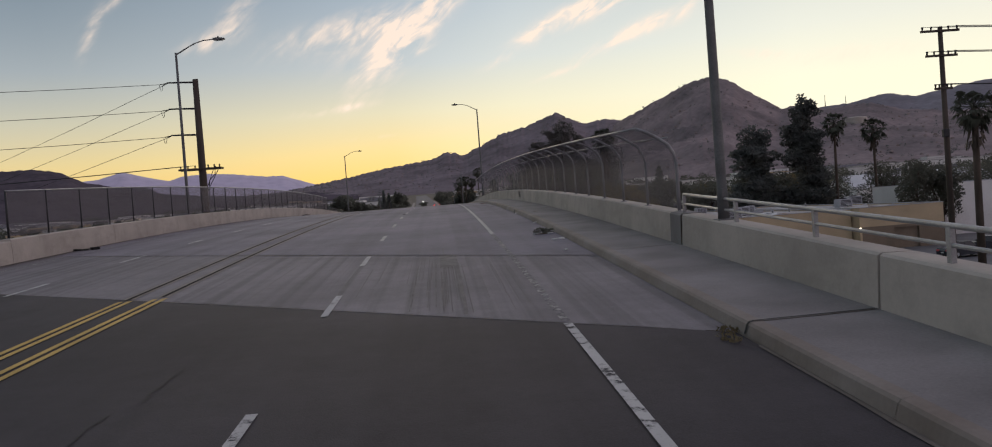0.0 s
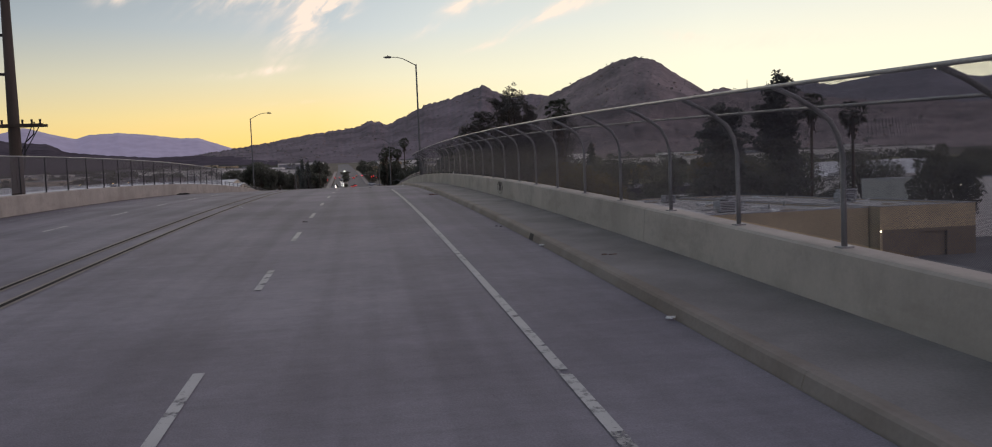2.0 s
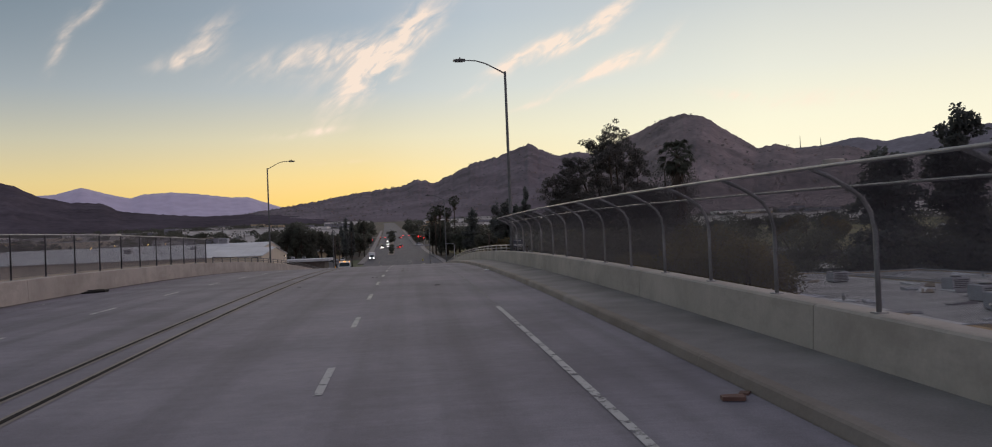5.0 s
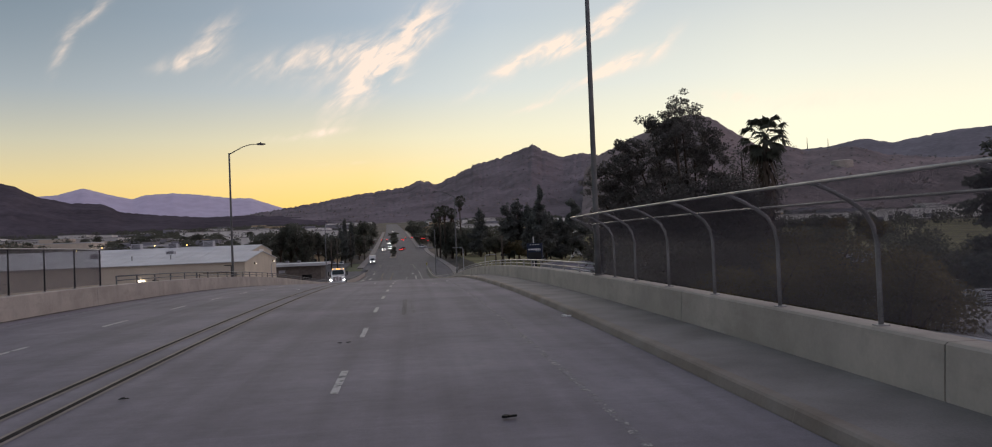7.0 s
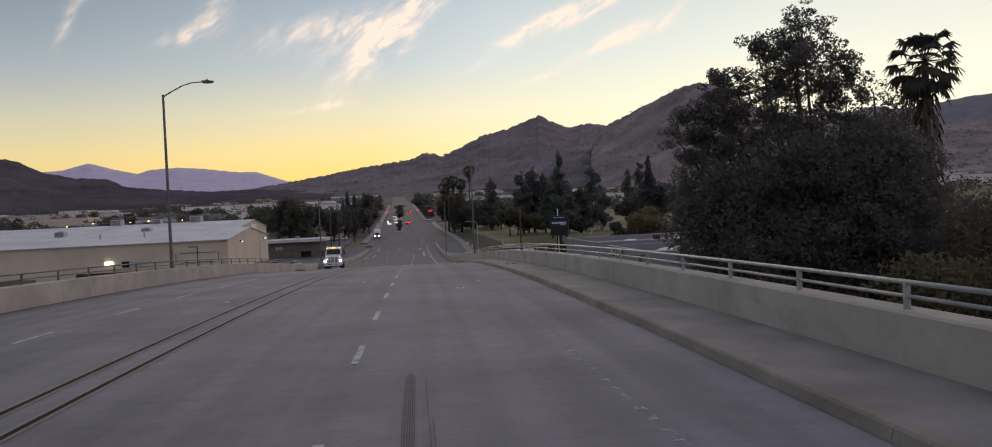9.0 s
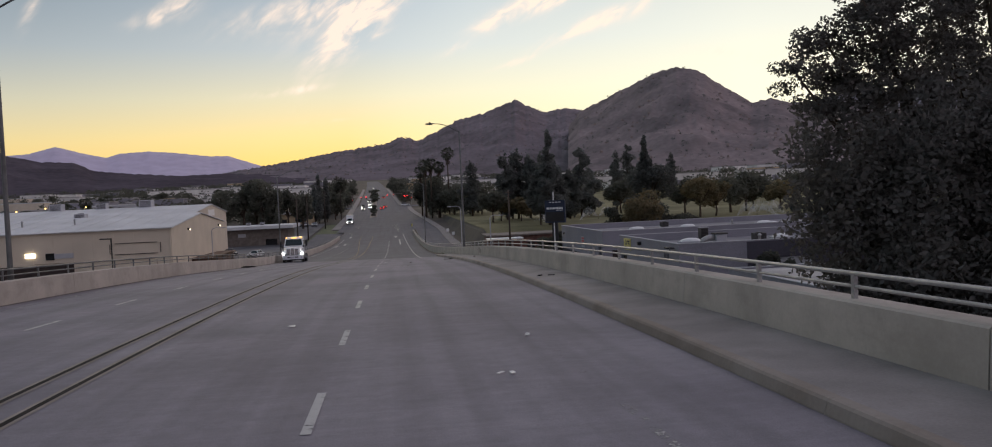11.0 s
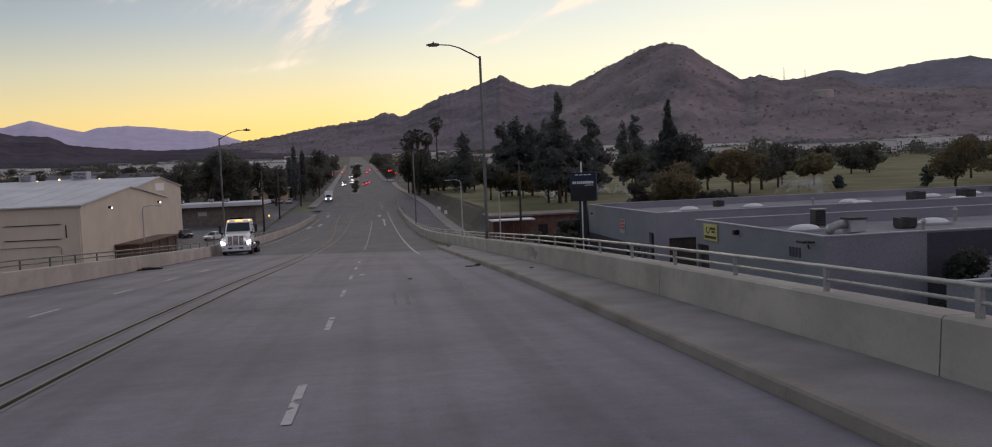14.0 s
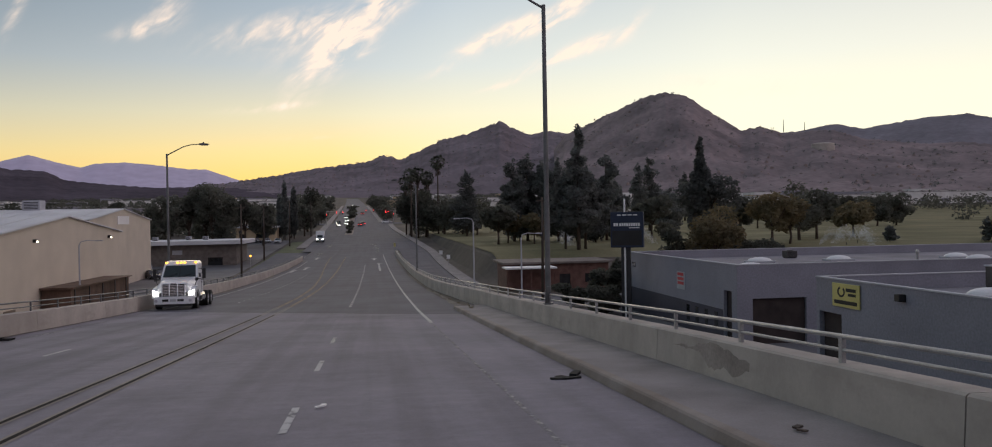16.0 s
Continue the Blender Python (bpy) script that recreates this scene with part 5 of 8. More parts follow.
for i, (x, y, h, s, mt, low) in enumerate((
        (12.5, 438, 16, 6.0, LEAF, .2), (17.3, 432, 16, 6.6, LEAF, .2), (22.7, 426, 14.5, 6.6, LEAF, .22), (28.1, 421, 13.6, 6.4, LEAF, .22), (31.3, 411, 10.4, 5, LEAF, .25), (15, 452, 16, 7, LEAF, .15), (24, 446, 15.5, 7, LEAF, .15), (33, 440, 13, 7, LEAF, .15), (41, 430, 11, 6.5, LEAF, .15),
        (25.6, 331, 8.8, 4.2, LEAF, .3), (28.6, 337, 7.6, 3.8, LEAF_RUST, .3), (33, 330, 6.5, 3.2, LEAF_RUST, .3), (48.9, 276, 11.3, 5.6, LEAF_RUST, .34), (52.5, 283, 8.6, 4.6, LEAF, .3), (44.5, 280, 8.0, 3.6, LEAF, .3), (57, 281, 5.8, 4.2, LEAF, .2), (62, 283, 5.6, 4.0, LEAF, .2),
        (77.8, 331, 10.4, 5.4, LEAF, .3), (70.5, 301, 9.8, 5.2, LEAF_RUST, .34), (75.5, 304, 8.6, 4.4, LEAF_RUST, .3), (85.5, 319, 12.1, 5.6, LEAF, .3), (91, 322, 11, 5.0, LEAF, .3), (104.8, 331, 9.2, 5.6, LEAF_RUST, .3), (100, 338, 8.6, 5, LEAF, .3), (113, 292, 11, 5.6, LEAF_RUST, .34),
        (66, 352, 10, 6, LEAF, .2), (126, 420, 11, 7, LEAF, .2), (140, 424, 10, 7, LEAF, .2), (155, 420, 11, 7, LEAF, .2), (169, 420, 11.6, 7, LEAF, .2), (177.4, 422, 11.3, 6.5, LEAF, .2), (130, 300, 10, 5.6, LEAF_RUST, .3), (146, 330, 11, 6, LEAF, .3),
        (21.5, 130, 9.6, 4.6, LEAF_RUST, .2), (29.5, 150, 18.5, 4.6, LEAF_EUC, .2), (29.9, 153.5, 16, 5.0, LEAF_EUC, .12), (27.5, 123, 10, 4.8, LEAF_RUST, .15), (27, 133, 11, 4.8, LEAF_RUST, .15), (24, 126, 9.5, 4.4, LEAF_RUST, .12), (29.9, 128, 11, 5, LEAF_RUST, .12), (28, 138, 12, 4.6, LEAF_EUC, .12), (100, 152, 11.5, 6, LEAF, .35), (112, 158, 12, 6.5, LEAF, .35), (90, 160, 10, 5, LEAF, .35), (48, 158, 8, 4.5, LEAF, .35), (61.5, 108, 10.4, 3.4, LEAF, .3), (65.5, 109.5, 9.4, 3.6, LEAF, .3), (40, 160, 8.5, 4.5, LEAF, .35), (125, 150, 10, 6, LEAF, .35),
        (27, 250, 5.5, 2.6, LEAF, .3), (31.3, 184.3, 5.4, 2.0, LEAF, .2), (33.2, 184.0, 4.4, 1.7, LEAF, .2), (22.2, 240, 3.4, 2.2, LEAF, .15), (24.0, 246.5, 4.2, 2.4, LEAF, .15), (20.5, 247, 3.0, 2.2, LEAF, .15), (44, 186, 3.0, 1.8, LEAF_RUST, .3),
        (36, 158, 12, 5.5, LEAF, .35), (43, 163, 13, 6, LEAF, .35), (51, 160, 12, 5.5, LEAF, .35), (60, 164, 12.5, 6, LEAF, .35), (69, 160, 11.5, 5.5, LEAF, .35), (77, 165, 12, 6, LEAF, .35), (86, 159, 11.5, 6, LEAF, .35), (30, 156, 10, 4.5, LEAF, .35),
        (40, 152.5, 6.5, 4.5, LEAF, .15), (47, 153, 7, 5, LEAF, .15), (62, 156, 8, 5, LEAF, .15), (72, 154, 7.5, 5, LEAF, .15), (80, 156, 7, 5, LEAF, .15), (94, 153, 7.5, 5.5, LEAF, .15), (105, 165, 11, 6, LEAF, .2), (120, 168, 11, 6, LEAF, .2), (-53, 386, 16.0, 6.6, LEAF, .25), (-47.6, 389, 17, 6.6, LEAF, .25), (-41.2, 386, 18, 6.4, LEAF, .25), (-37.5, 385, 14.5, 4.6, LEAF, .25), (-58.5, 388, 13, 5, LEAF, .2), (-45, 398, 16, 7, LEAF, .2), (-35.2, 401, 14, 5, LEAF, .35), (-31, 406, 13, 4.6, LEAF, .35),
        (-26.5, 441, 9.4, 4.2, LEAF, .3), (-23.0, 452, 11.4, 4.6, LEAF, .2), (-24.5, 485, 17.5, 5.6, LEAF, .2), (-26.5, 500, 16, 6, LEAF, .2), (-28, 470, 13, 5.5, LEAF, .2), (-72, 420, 12.5, 4.6, LEAF, .35), (-99, 430, 10, 6, LEAF, .25), (-112, 432, 9, 6, LEAF, .25),
        (-30, 580, 13, 6, LEAF, .2), (-33, 620, 13, 6, LEAF, .2), (-36, 680, 13, 7, LEAF, .2), (-40, 750, 14, 8, LEAF, .2), (-44, 840, 14, 8, LEAF, .2), (7.5, 580, 7, 4, LEAF, .25), (7, 610, 7.5, 4.4, LEAF, .25), (6, 650, 8, 5, LEAF, .25), (5, 700, 9, 5, LEAF, .25), (3, 760, 10, 6, LEAF, .25), (1, 840, 10, 7, LEAF, .25))):
    broad_tree("broadleaf_tree", "rust-brown autumn tree on the grass" if mt is LEAF_RUST else "dark green leafy broadleaf tree", x, y, h, s, mt, 100 + i, 11000 if y < 158 and x < 30 else 6000 if 0 < x and y < 250 else 3400 if h > 8.4 else 2200, 0.13 if y < 158 and x < 30 else 0.17 if 0 < x and y < 250 else 0.32 if y < 320 else 0.44, low=low)
for i, (x, y, h) in enumerate(((-27.5, 432, 19), (-25.2, 438, 17.4), (-29.5, 436, 14), (-31, 450, 15), (-33, 428, 12))):
    root = thing("cypress_tree", "slim dark cypress beside the road", "tree", x, y, zg(x, y), 0, "cypresses")
    part("trunk", Mesh().tube([(0, 0, 0), (0, 0, h * .9)], 0.2, 0.05, 7), BARK, root)
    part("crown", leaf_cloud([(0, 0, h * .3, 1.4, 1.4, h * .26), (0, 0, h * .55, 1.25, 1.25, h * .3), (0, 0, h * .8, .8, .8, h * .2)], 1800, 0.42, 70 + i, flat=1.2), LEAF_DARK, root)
for i, (y, h) in enumerate(((457, 1.0), (474, 1.7), (484, 2.2), (500, 1.6), (520, 2.2), (590, 3.2), (612, 4.6), (660, 5), (740, 6))):
    broad_tree("median_tree", "small dark tree on the raised median", -8.2 + far_bend(y), y, h, h * .8, LEAF, 200 + i, 700, 0.4, z=zr(y) + 0.15)
rv = random.Random(77)
for i in range(15):
    y = 562 + i * 42
    for side in (-23.5, 10.5):
        x = side + far_bend(y) + rv.uniform(-2.5, 2.5) - (i * .8 if side < 0 else -i * .5)
        broad_tree("street_tree", "dark leafy street tree beside the far road", x, y + rv.uniform(-9, 9), rv.uniform(6, 11), rv.uniform(3.2, 5.2), LEAF, 600 + i * 2 + (side > 0), 800, 0.55, low=.25)
med = Mesh()
for a, b in ((448, 530), (566, 900)):
    mm = sweep([(-9.6, 0.02), (-9.5, 0.2), (-6.9, 0.2), (-6.8, 0.02)], a, b, 6.0, shape=far_bend)
    med.add(mm.v, mm.f)
tagged(part("median", med, KERB), "raised kerbed median with planting", "median", kind="structure")

# trees, palms and pale sheds between the warehouses and the hills
rl = random.Random(31)
for i in range(34):
    y = rl.uniform(440, 760)
    x = -y * rl.uniform(0.10, 0.46) - 20
    broad_tree("broadleaf_tree", "dark rounded tree among the town's sheds", x, y, rl.uniform(7, 14), rl.uniform(4, 7), LEAF, 400 + i, 900, 0.6, low=.2)
for i in range(9):
    y = rl.uniform(440, 640)
    x = -y * rl.uniform(0.12, 0.42) - 20
    palm("tall palm among the town's sheds", x, y, zg(x, y) + rl.uniform(10, 15), 60 + i, size=1.9)
for i in range(20):
    y = rl.uniform(520, 900)
    x = -y * rl.uniform(0.09, 0.46) - 25
    w, dp, h = rl.uniform(25, 80), rl.uniform(15, 30), rl.uniform(5, 9)
    root = thing("warehouse", "long pale flat-roofed shed in the town", "building", x, y, zg(x, y), 0, "distant town buildings")
    part("wall", Mesh().box(-w / 2, w / 2, 0, dp, -1, h), rl.choice((WHITE_WALL, WHITE_WALL, CREAM, GREY_TRIM)), root)
    part("roof", Mesh().cbox(-w / 2 - .2, w / 2 + .2, -.2, dp + .2, h + 0.003, h + 0.5, 0.05), rl.choice((ROOF_WHITE, ROOF_FLAT)), root)
    for k in range(4):
        a = -w / 2 + w * (k + rl.uniform(.2, .5)) / 4
        part("dock_door", Mesh().box(a, a + 3.2, -0.06, -0.004, 0.2, h * .55), GREY_WALL, root)

# far woods and hedges across the town: one mass
rng = np.random.default_rng(5)
lobes = []
while len(lobes) < 1500:
    x, y = rng.uniform(-900, 900), 430 + 1350 * rng.uniform() ** 1.2
    if -26 - (y - 450) * .03 < x < 16 or (14 < x < 420 and y < 600 and rng.uniform() < .55):
        continue
    if abs(x) > y * 0.75:
        continue
    h = rng.uniform(3.5, 9.5)
    lobes.append((x, y, zg(x, y) + h * .5, rng.uniform(3, 8), rng.uniform(3, 8), h * .55))
while len(lobes) < 2150:
    y = rng.uniform(600, 1750)
    x = rng.uniform(-330, 230) * (0.5 + y / 1750)
    if -34 - (y - 450) * .03 < x < 14 - (y - 470) * .012:
        continue
    h = rng.uniform(4, 10)
    lobes.append((x, y, zg(x, y) + h * .5, rng.uniform(3, 9), rng.uniform(3, 9), h * .55))
for x in np.arange(150, 480, 9.0):
    lobes.append((x + rng.uniform(-4, 4), 640 + rng.uniform(-20, 20), zg(x, 640) + 4, 5.5, 5.5, rng.uniform(4, 7)))
tagged(part("far_trees", leaf_cloud(lobes, 150000, 1.0, 9), LEAF), "dark trees scattered through the distant town", "woods", kind="stuff")

# scrub and boulders over the hillsides
rng = np.random.default_rng(21)
scrub, rocks = [], Mesh()
for ob in HILLS:
    co = np.array([v.co[:] for v in ob.data.vertices])
    k = len(co)
    pick = rng.integers(0, int(k * 0.8), 1500)
    for c in co[pick]:
        r = rng.uniform(1.6, 4.2)
        scrub.append((c[0] + rng.normal() * 6, c[1] + rng.normal() * 6, c[2] + r * .3, r, r, r * .75))
    for c in co[rng.integers(0, int(k * 0.8), 600)]:
        a, b, h = rng.uniform(1.2, 4.0), rng.uniform(1.2, 3.4), rng.uniform(1.0, 3.2)
        x, y, z = c[0] + rng.normal() * 5, c[1] + rng.normal() * 5, c[2] - .8
        rocks.add([(x - a, y - b, z), (x + a * .8, y - b, z), (x + a, y + b, z), (x - a, y + b, z), (x - a * .5, y - b * .6, z + h + .8), (x + a * .6, y - b * .4, z + h * .8 + .8), (x + a * .3, y + b * .5, z + h + .8), (x - a * .6, y + b * .6, z + h * .7 + .8)],
                  [(4, 5, 6, 7), (0, 1, 5, 4), (1, 2, 6, 5), (2, 3, 7, 6), (3, 0, 4, 7)])
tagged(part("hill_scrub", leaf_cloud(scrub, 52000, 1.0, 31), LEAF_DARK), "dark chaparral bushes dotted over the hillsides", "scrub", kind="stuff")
tagged(part("hill_boulders", rocks, mat("pale_boulders", (0.24, 0.19, 0.175), var=0.3, scale=0.05, fine=0.6)), "pale boulders scattered on the hillsides", "rocks", kind="stuff")


# ---- buildings ----
def wall_with_holes(x0, x1, z0, z1, holes, place, thick):
    """A wall in its own plane (u, z) with rectangular holes right through it."""
    us = sorted({x0, x1, *[h[0] for h in holes], *[h[1] for h in holes]})
    zs = sorted({z0, z1, *[h[2] for h in holes], *[h[3] for h in holes]})
    index, faces = {}, {}

    def vert(u, w, z):
        return index.setdefault((u, w, z), len(index))
    for a, b in zip(us, us[1:]):
        for c, e in zip(zs, zs[1:]):
            if any(h[0] <= a and b <= h[1] and h[2] <= c and e <= h[3] for h in holes):
                continue
            p = [vert(u, w, z) for z in (c, e) for w in (0, thick) for u in (a, b)]
            for q in ((0, 2, 3, 1), (4, 5, 7, 6), (0, 1, 5, 4), (2, 6, 7, 3), (0, 4, 6, 2), (1, 3, 7, 5)):
                face = tuple(p[i] for i in q)
                key = frozenset(face)
                faces[key] = None if key in faces else face
    return Mesh().add([place(*k) for k in index], [f for f in faces.values() if f])


def flat_building(name, label, x0, x1, y0, y1, top, wall, roof_mat, cap, holes_front=(), holes_side=(), lip=0.16, upper=None, split=None):
    """A flat-roofed block: the front faces the road (-x), the side faces -y."""
    g = -5.2
    root = thing(name, label, "building")
    T = 0.25
    part("wall", wall_with_holes(y0, y1, g, top, list(holes_front), lambda u, w, z: (x0 + w, u, z), T), wall, root)
    if upper:
        part("wall", wall_with_holes(x0 + T, x1, g, split, [h for h in holes_side if h[2] < split], lambda u, w, z: (u, y0 + w, z), T), wall if upper is None else BROWN_WALL, root)
        part("wall", wall_with_holes(x0 + T, x1, split, top, [], lambda u, w, z: (u, y0 + w - 0.004, z), T), upper, root)
    else:
        part("wall", wall_with_holes(x0 + T, x1, g, top, list(holes_side), lambda u, w, z: (u, y0 + w, z), T), wall, root)
    part("wall", Mesh().box(x1 - T, x1, y0 + T, y1, g, top), wall, root)
    part("wall", Mesh().box(x0 + T, x1 - T, y1 - T, y1, g, top), wall, root)
    part("roof", Mesh().box(x0 + T, x1 - T, y0 + T, y1 - T, top - lip - 0.2, top - lip), roof_mat, root, "pale flat roof")
    c = Mesh()
    for a in ((x0 - .04, x0 + T + .04, y0 - .04, y1 + .04), (x1 - T - .04, x1 + .04, y0 - .04, y1 + .04), (x0 + T + .05, x1 - T - .05, y0 - .04, y0 + T + .04), (x0 + T + .05, x1 - T - .05, y1 - T - .04, y1 + .04)):
        c.box(*a, top + 0.003, top + 0.07)
    part("parapet_cap", c, cap, root)
    paint = DOOR_DARK if name == "grey_workshop" else BROWN_WALL
    for h in holes_front:
        part("door", Mesh().box(x0 + T + 0.05, x0 + T + 0.12, h[0], h[1], h[2], h[3]), paint, root, "dark recessed door")
    for h in holes_side:
        part("door", Mesh().box(h[0], h[1], y0 + T + 0.05, y0 + T + 0.12, h[2], h[3]), paint, root, "dark recessed door")
    return root


def skylight(x, y, z, l=2.4, w=1.5, parent=None):
    root = thing("roof_skylight", "white domed plastic skylight on a flat roof", "skylight", x, y, z, group="domed roof skylights")
    part("curb", Mesh().cbox(-l / 2, l / 2, -w / 2, w / 2, 0, 0.18, 0.02), GREY_TRIM, root)
    part("dome", Mesh().ball((0, 0, 0.18), l / 2 - .06, w / 2 - .06, 0.34, 16, 5, 0.0), SIGN_WHITE, root, smooth=True)


def hvac(x, y, z, s=1.0, label="boxy grey rooftop air conditioner", paint=None):
    root = thing("air_conditioner", label, "air conditioner", x, y, z, group="rooftop units")
    part("casing", Mesh().cbox(-.8 * s, .8 * s, -.7 * s, .7 * s, 0.1, 1.05 * s, 0.03), paint or GREY_TRIM, root)
    part("skid", Mesh().box(-.7 * s, .7 * s, -.6 * s, .6 * s, 0, 0.1), DARK_METAL, root)
    for k in range(5):
        part("louvre", Mesh().box(-.65 * s, .65 * s, -.72 * s, -.70 * s, (0.22 + k * .15) * s, (0.29 + k * .15) * s), DARK_METAL, root)
    part("fan_ring", Mesh().tube([(0, 0, 1.04 * s), (0, 0, 1.14 * s)], 0.42 * s, n=14), DARK_METAL, root)


def vent_pipe(x, y, z, h=0.7):
    root = thing("roof_vent", "small capped metal roof vent", "vent", x, y, z, group="roof vents")
    part("pipe", Mesh().tube([(0, 0, 0), (0, 0, h)], 0.12, n=10), STEEL, root)
    part("cap", Mesh().tube([(0, 0, h), (0, 0, h + .08), (0, 0, h + .2)], 0.24, 0.05, 10), STEEL, root)


def bars(root, rows, face, material, name="lettering"):
    """Plain bars for writing that cannot be read: (u0, u1, z0, z1) on a face that place() puts in the world."""
    m = Mesh()
    for u0, u1, z0, z1 in rows:
        p = [face(u, w, z) for z in (z0, z1) for w in (0.0, -0.012) for u in (u0, u1)]
        m.add(p, [(0, 2, 3, 1), (4, 5, 7, 6), (0, 1, 5, 4), (2, 6, 7, 3), (0, 4, 6, 2), (1, 3, 7, 5)])
    return part(name, m, material, root)


# grey workshops beside the bridge
DARK_UNIT = mat("weathered_unit_casing", (0.075, 0.07, 0.07), var=0.35, scale=1.5, fine=12)
w1 = flat_building("grey_workshop", "grey painted block workshop with a flat roof", 26.0, 82, 219, 244.5, 0.85, GREY_WALL, ROOF_GREY, GREY_TRIM, lip=0.75,
                   holes_front=[(219.9, 221.3, -5.2, -1.1)], holes_side=[(27.2, 31.4, -5.2, -1.6)])
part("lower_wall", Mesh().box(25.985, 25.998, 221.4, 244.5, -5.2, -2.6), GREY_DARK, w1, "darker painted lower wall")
part("window", Mesh().box(25.97, 25.998, 242.3, 243.3, -0.55, -0.1), GLASS, w1)
for k in range(4):
    part("window", Mesh().box(25.96, 25.99, 222.4 + k * 1.9, 223.0 + k * 1.9, -4.2, -2.9), GLASS, w1)
sg = thing("wall_sign", "small white and red sign on the grey wall", "sign", 0, 0, 0)
part("panel", Mesh().cbox(25.93, 25.975, 229.0, 230.8, -1.75, -0.25, 0.008), GREY_TRIM, sg)
bars(sg, [(229.2, 230.6, -0.6, -0.35), (229.2, 230.6, -0.98, -0.73), (229.2, 230.6, -1.35, -1.1)], lambda u, w, z: (25.928 + w, u, z), SIGN_RED)
w2 = flat_building("grey_workshop", "grey painted block workshop with a yellow wall sign", 24.5, 72, 186.6, 205.5, 0.98, GREY_WALL, ROOF_GREY, GREY_TRIM, lip=0.8,
                   holes_front=[(203.0, 205.2, -5.2, -0.85)], holes_side=[(33.6, 37.2, -5.2, -0.6), (46, 50, -5.2, -1.2)])
part("roller_door", Mesh().box(33.6, 37.2, 186.75, 186.82, -5.2, -0.6), GREY_TRIM, w2, "pale roller door")
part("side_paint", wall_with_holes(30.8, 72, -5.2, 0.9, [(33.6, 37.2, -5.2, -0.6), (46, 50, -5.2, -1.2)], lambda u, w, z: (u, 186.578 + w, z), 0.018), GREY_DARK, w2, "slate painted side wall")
for k in range(4):
    part("window", Mesh().box(24.46, 24.49, 189.6 + k * 2.9, 190.9 + k * 2.9, -4.3, -3.1), GLASS, w2)
part("wall_lamp", Mesh().cbox(24.15, 24.5, 197.6, 198.0, 0.35, 0.7, 0.02), BLACK, w2)
part("camera_bracket", Mesh().tube([(24.45, 187.6, .62), (24.0, 187.6, .62), (23.9, 187.3, .5), (23.9, 187.2, .3)], .06, n=6), BLACK, w2)
part("flood_lamp", Mesh().cbox(23.8, 24.3, 187.7, 188.5, .56, .7, .02), BLACK, w2)
bars(w2, [(189.2 + k * .38, 189.47 + k * .38, -0.45, 0.15) for k in range(4)], lambda u, w, z: (24.49 + w, u, z), GREY_DARK, "number_plate")
sg = thing("wall_sign", "yellow business sign with a dark round mark", "sign")
part("panel", Mesh().cbox(24.40, 24.46, 201.2, 203.7, -0.42, 0.82, 0.01), SIGN_YELLOW, sg)
ring = Mesh()
for k in range(20):
    if 3 < k < 7:
        continue
    a, b = 2 * math.pi * k / 20, 2 * math.pi * (k + 1) / 20
    ring.add([(24.395, 202.85 + r * math.cos(t), 0.38 + r * math.sin(t) * .8) for t in (a, b) for r in (0.36, 0.22)], [(0, 1, 3, 2)])
part("round_mark", ring, BLACK, sg)
bars(sg, [(201.5, 202.4, 0.42, 0.6), (201.5, 202.2, 0.2, 0.34), (201.4, 203.5, -0.26, -0.06)], lambda u, w, z: (24.397 + w, u, z), BLACK)
flat_building("low_workshop", "low pale-roofed block building beside the bridge", 25.2, 62, 163.5, 177.5, -0.45, GREY_WALL, ROOF_FLAT, GREY_TRIM, lip=0.1)
for x, y in ((54, 232.6), (53.3, 228.8), (42.5, 233.2), (34.8, 233.3), (66.9, 235.9), (64.1, 227.6), (74, 238), (30.4, 226)):
    skylight(x, y, 0.10)
for x, y in ((30.4, 199.6), (40.5, 199.4), (50, 196.5), (58, 200)):
    skylight(x, y, 0.18)
for x, y, z, s in ((37, 197.6, 0.18, 0.75), (61.5, 231.2, 0.10, 1.0), (68.5, 232, 0.10, 1.0), (41, 239.4, 0.10, 0.7), (52, 190, 0.18, 0.9)):
    hvac(x, y, z, s, "dark weathered rooftop air conditioner", DARK_UNIT)
tall = thing("air_conditioner", "tall dark evaporative cooler on the grey roof", "air conditioner", 32.6, 201.6, 0.18, group="rooftop units")
part("casing", Mesh().cbox(-.42, .42, -.4, .4, .12, 1.4, .03), DARK_UNIT, tall)
part("lid", Mesh().cbox(-.48, .48, -.46, .46, 1.4, 1.48, .02), GREY_TRIM, tall)
for k in range(7):
    part("louvre", Mesh().box(-.38, .38, -.43, -.405, .25 + k * .16, .33 + k * .16), BLACK, tall)
rd = thing("duct_unit", "dark rounded ductwork and fan box on the roof", "duct", 31.6, 196.3, 0.18)
part("duct", Mesh().tube([(-1.2, 0, .05), (-1.0, 0, .45), (-.5, 0, .62), (.2, 0, .62)], .3, n=12), STEEL, rd, smooth=True)
part("fan_box", Mesh().cbox(.1, 1.2, -.55, .55, .1, .95, .03), GREY_TRIM, rd)
part("cowl", Mesh().cbox(0, 1.3, -.65, .65, .95, 1.1, .03), DARK_UNIT, rd)
for x, y, z in ((34.6, 192.2, 0.18), (43.5, 201, 0.18), (28.6, 168.5, -0.6), (34.5, 172, -0.6), (47.5, 229, 0.10)):
    vent_pipe(x, y, z, 0.9)
gn = thing("roof_pipe", "dark gooseneck pipe on the low roof", "pipe", 27.2, 166.0, -0.6)
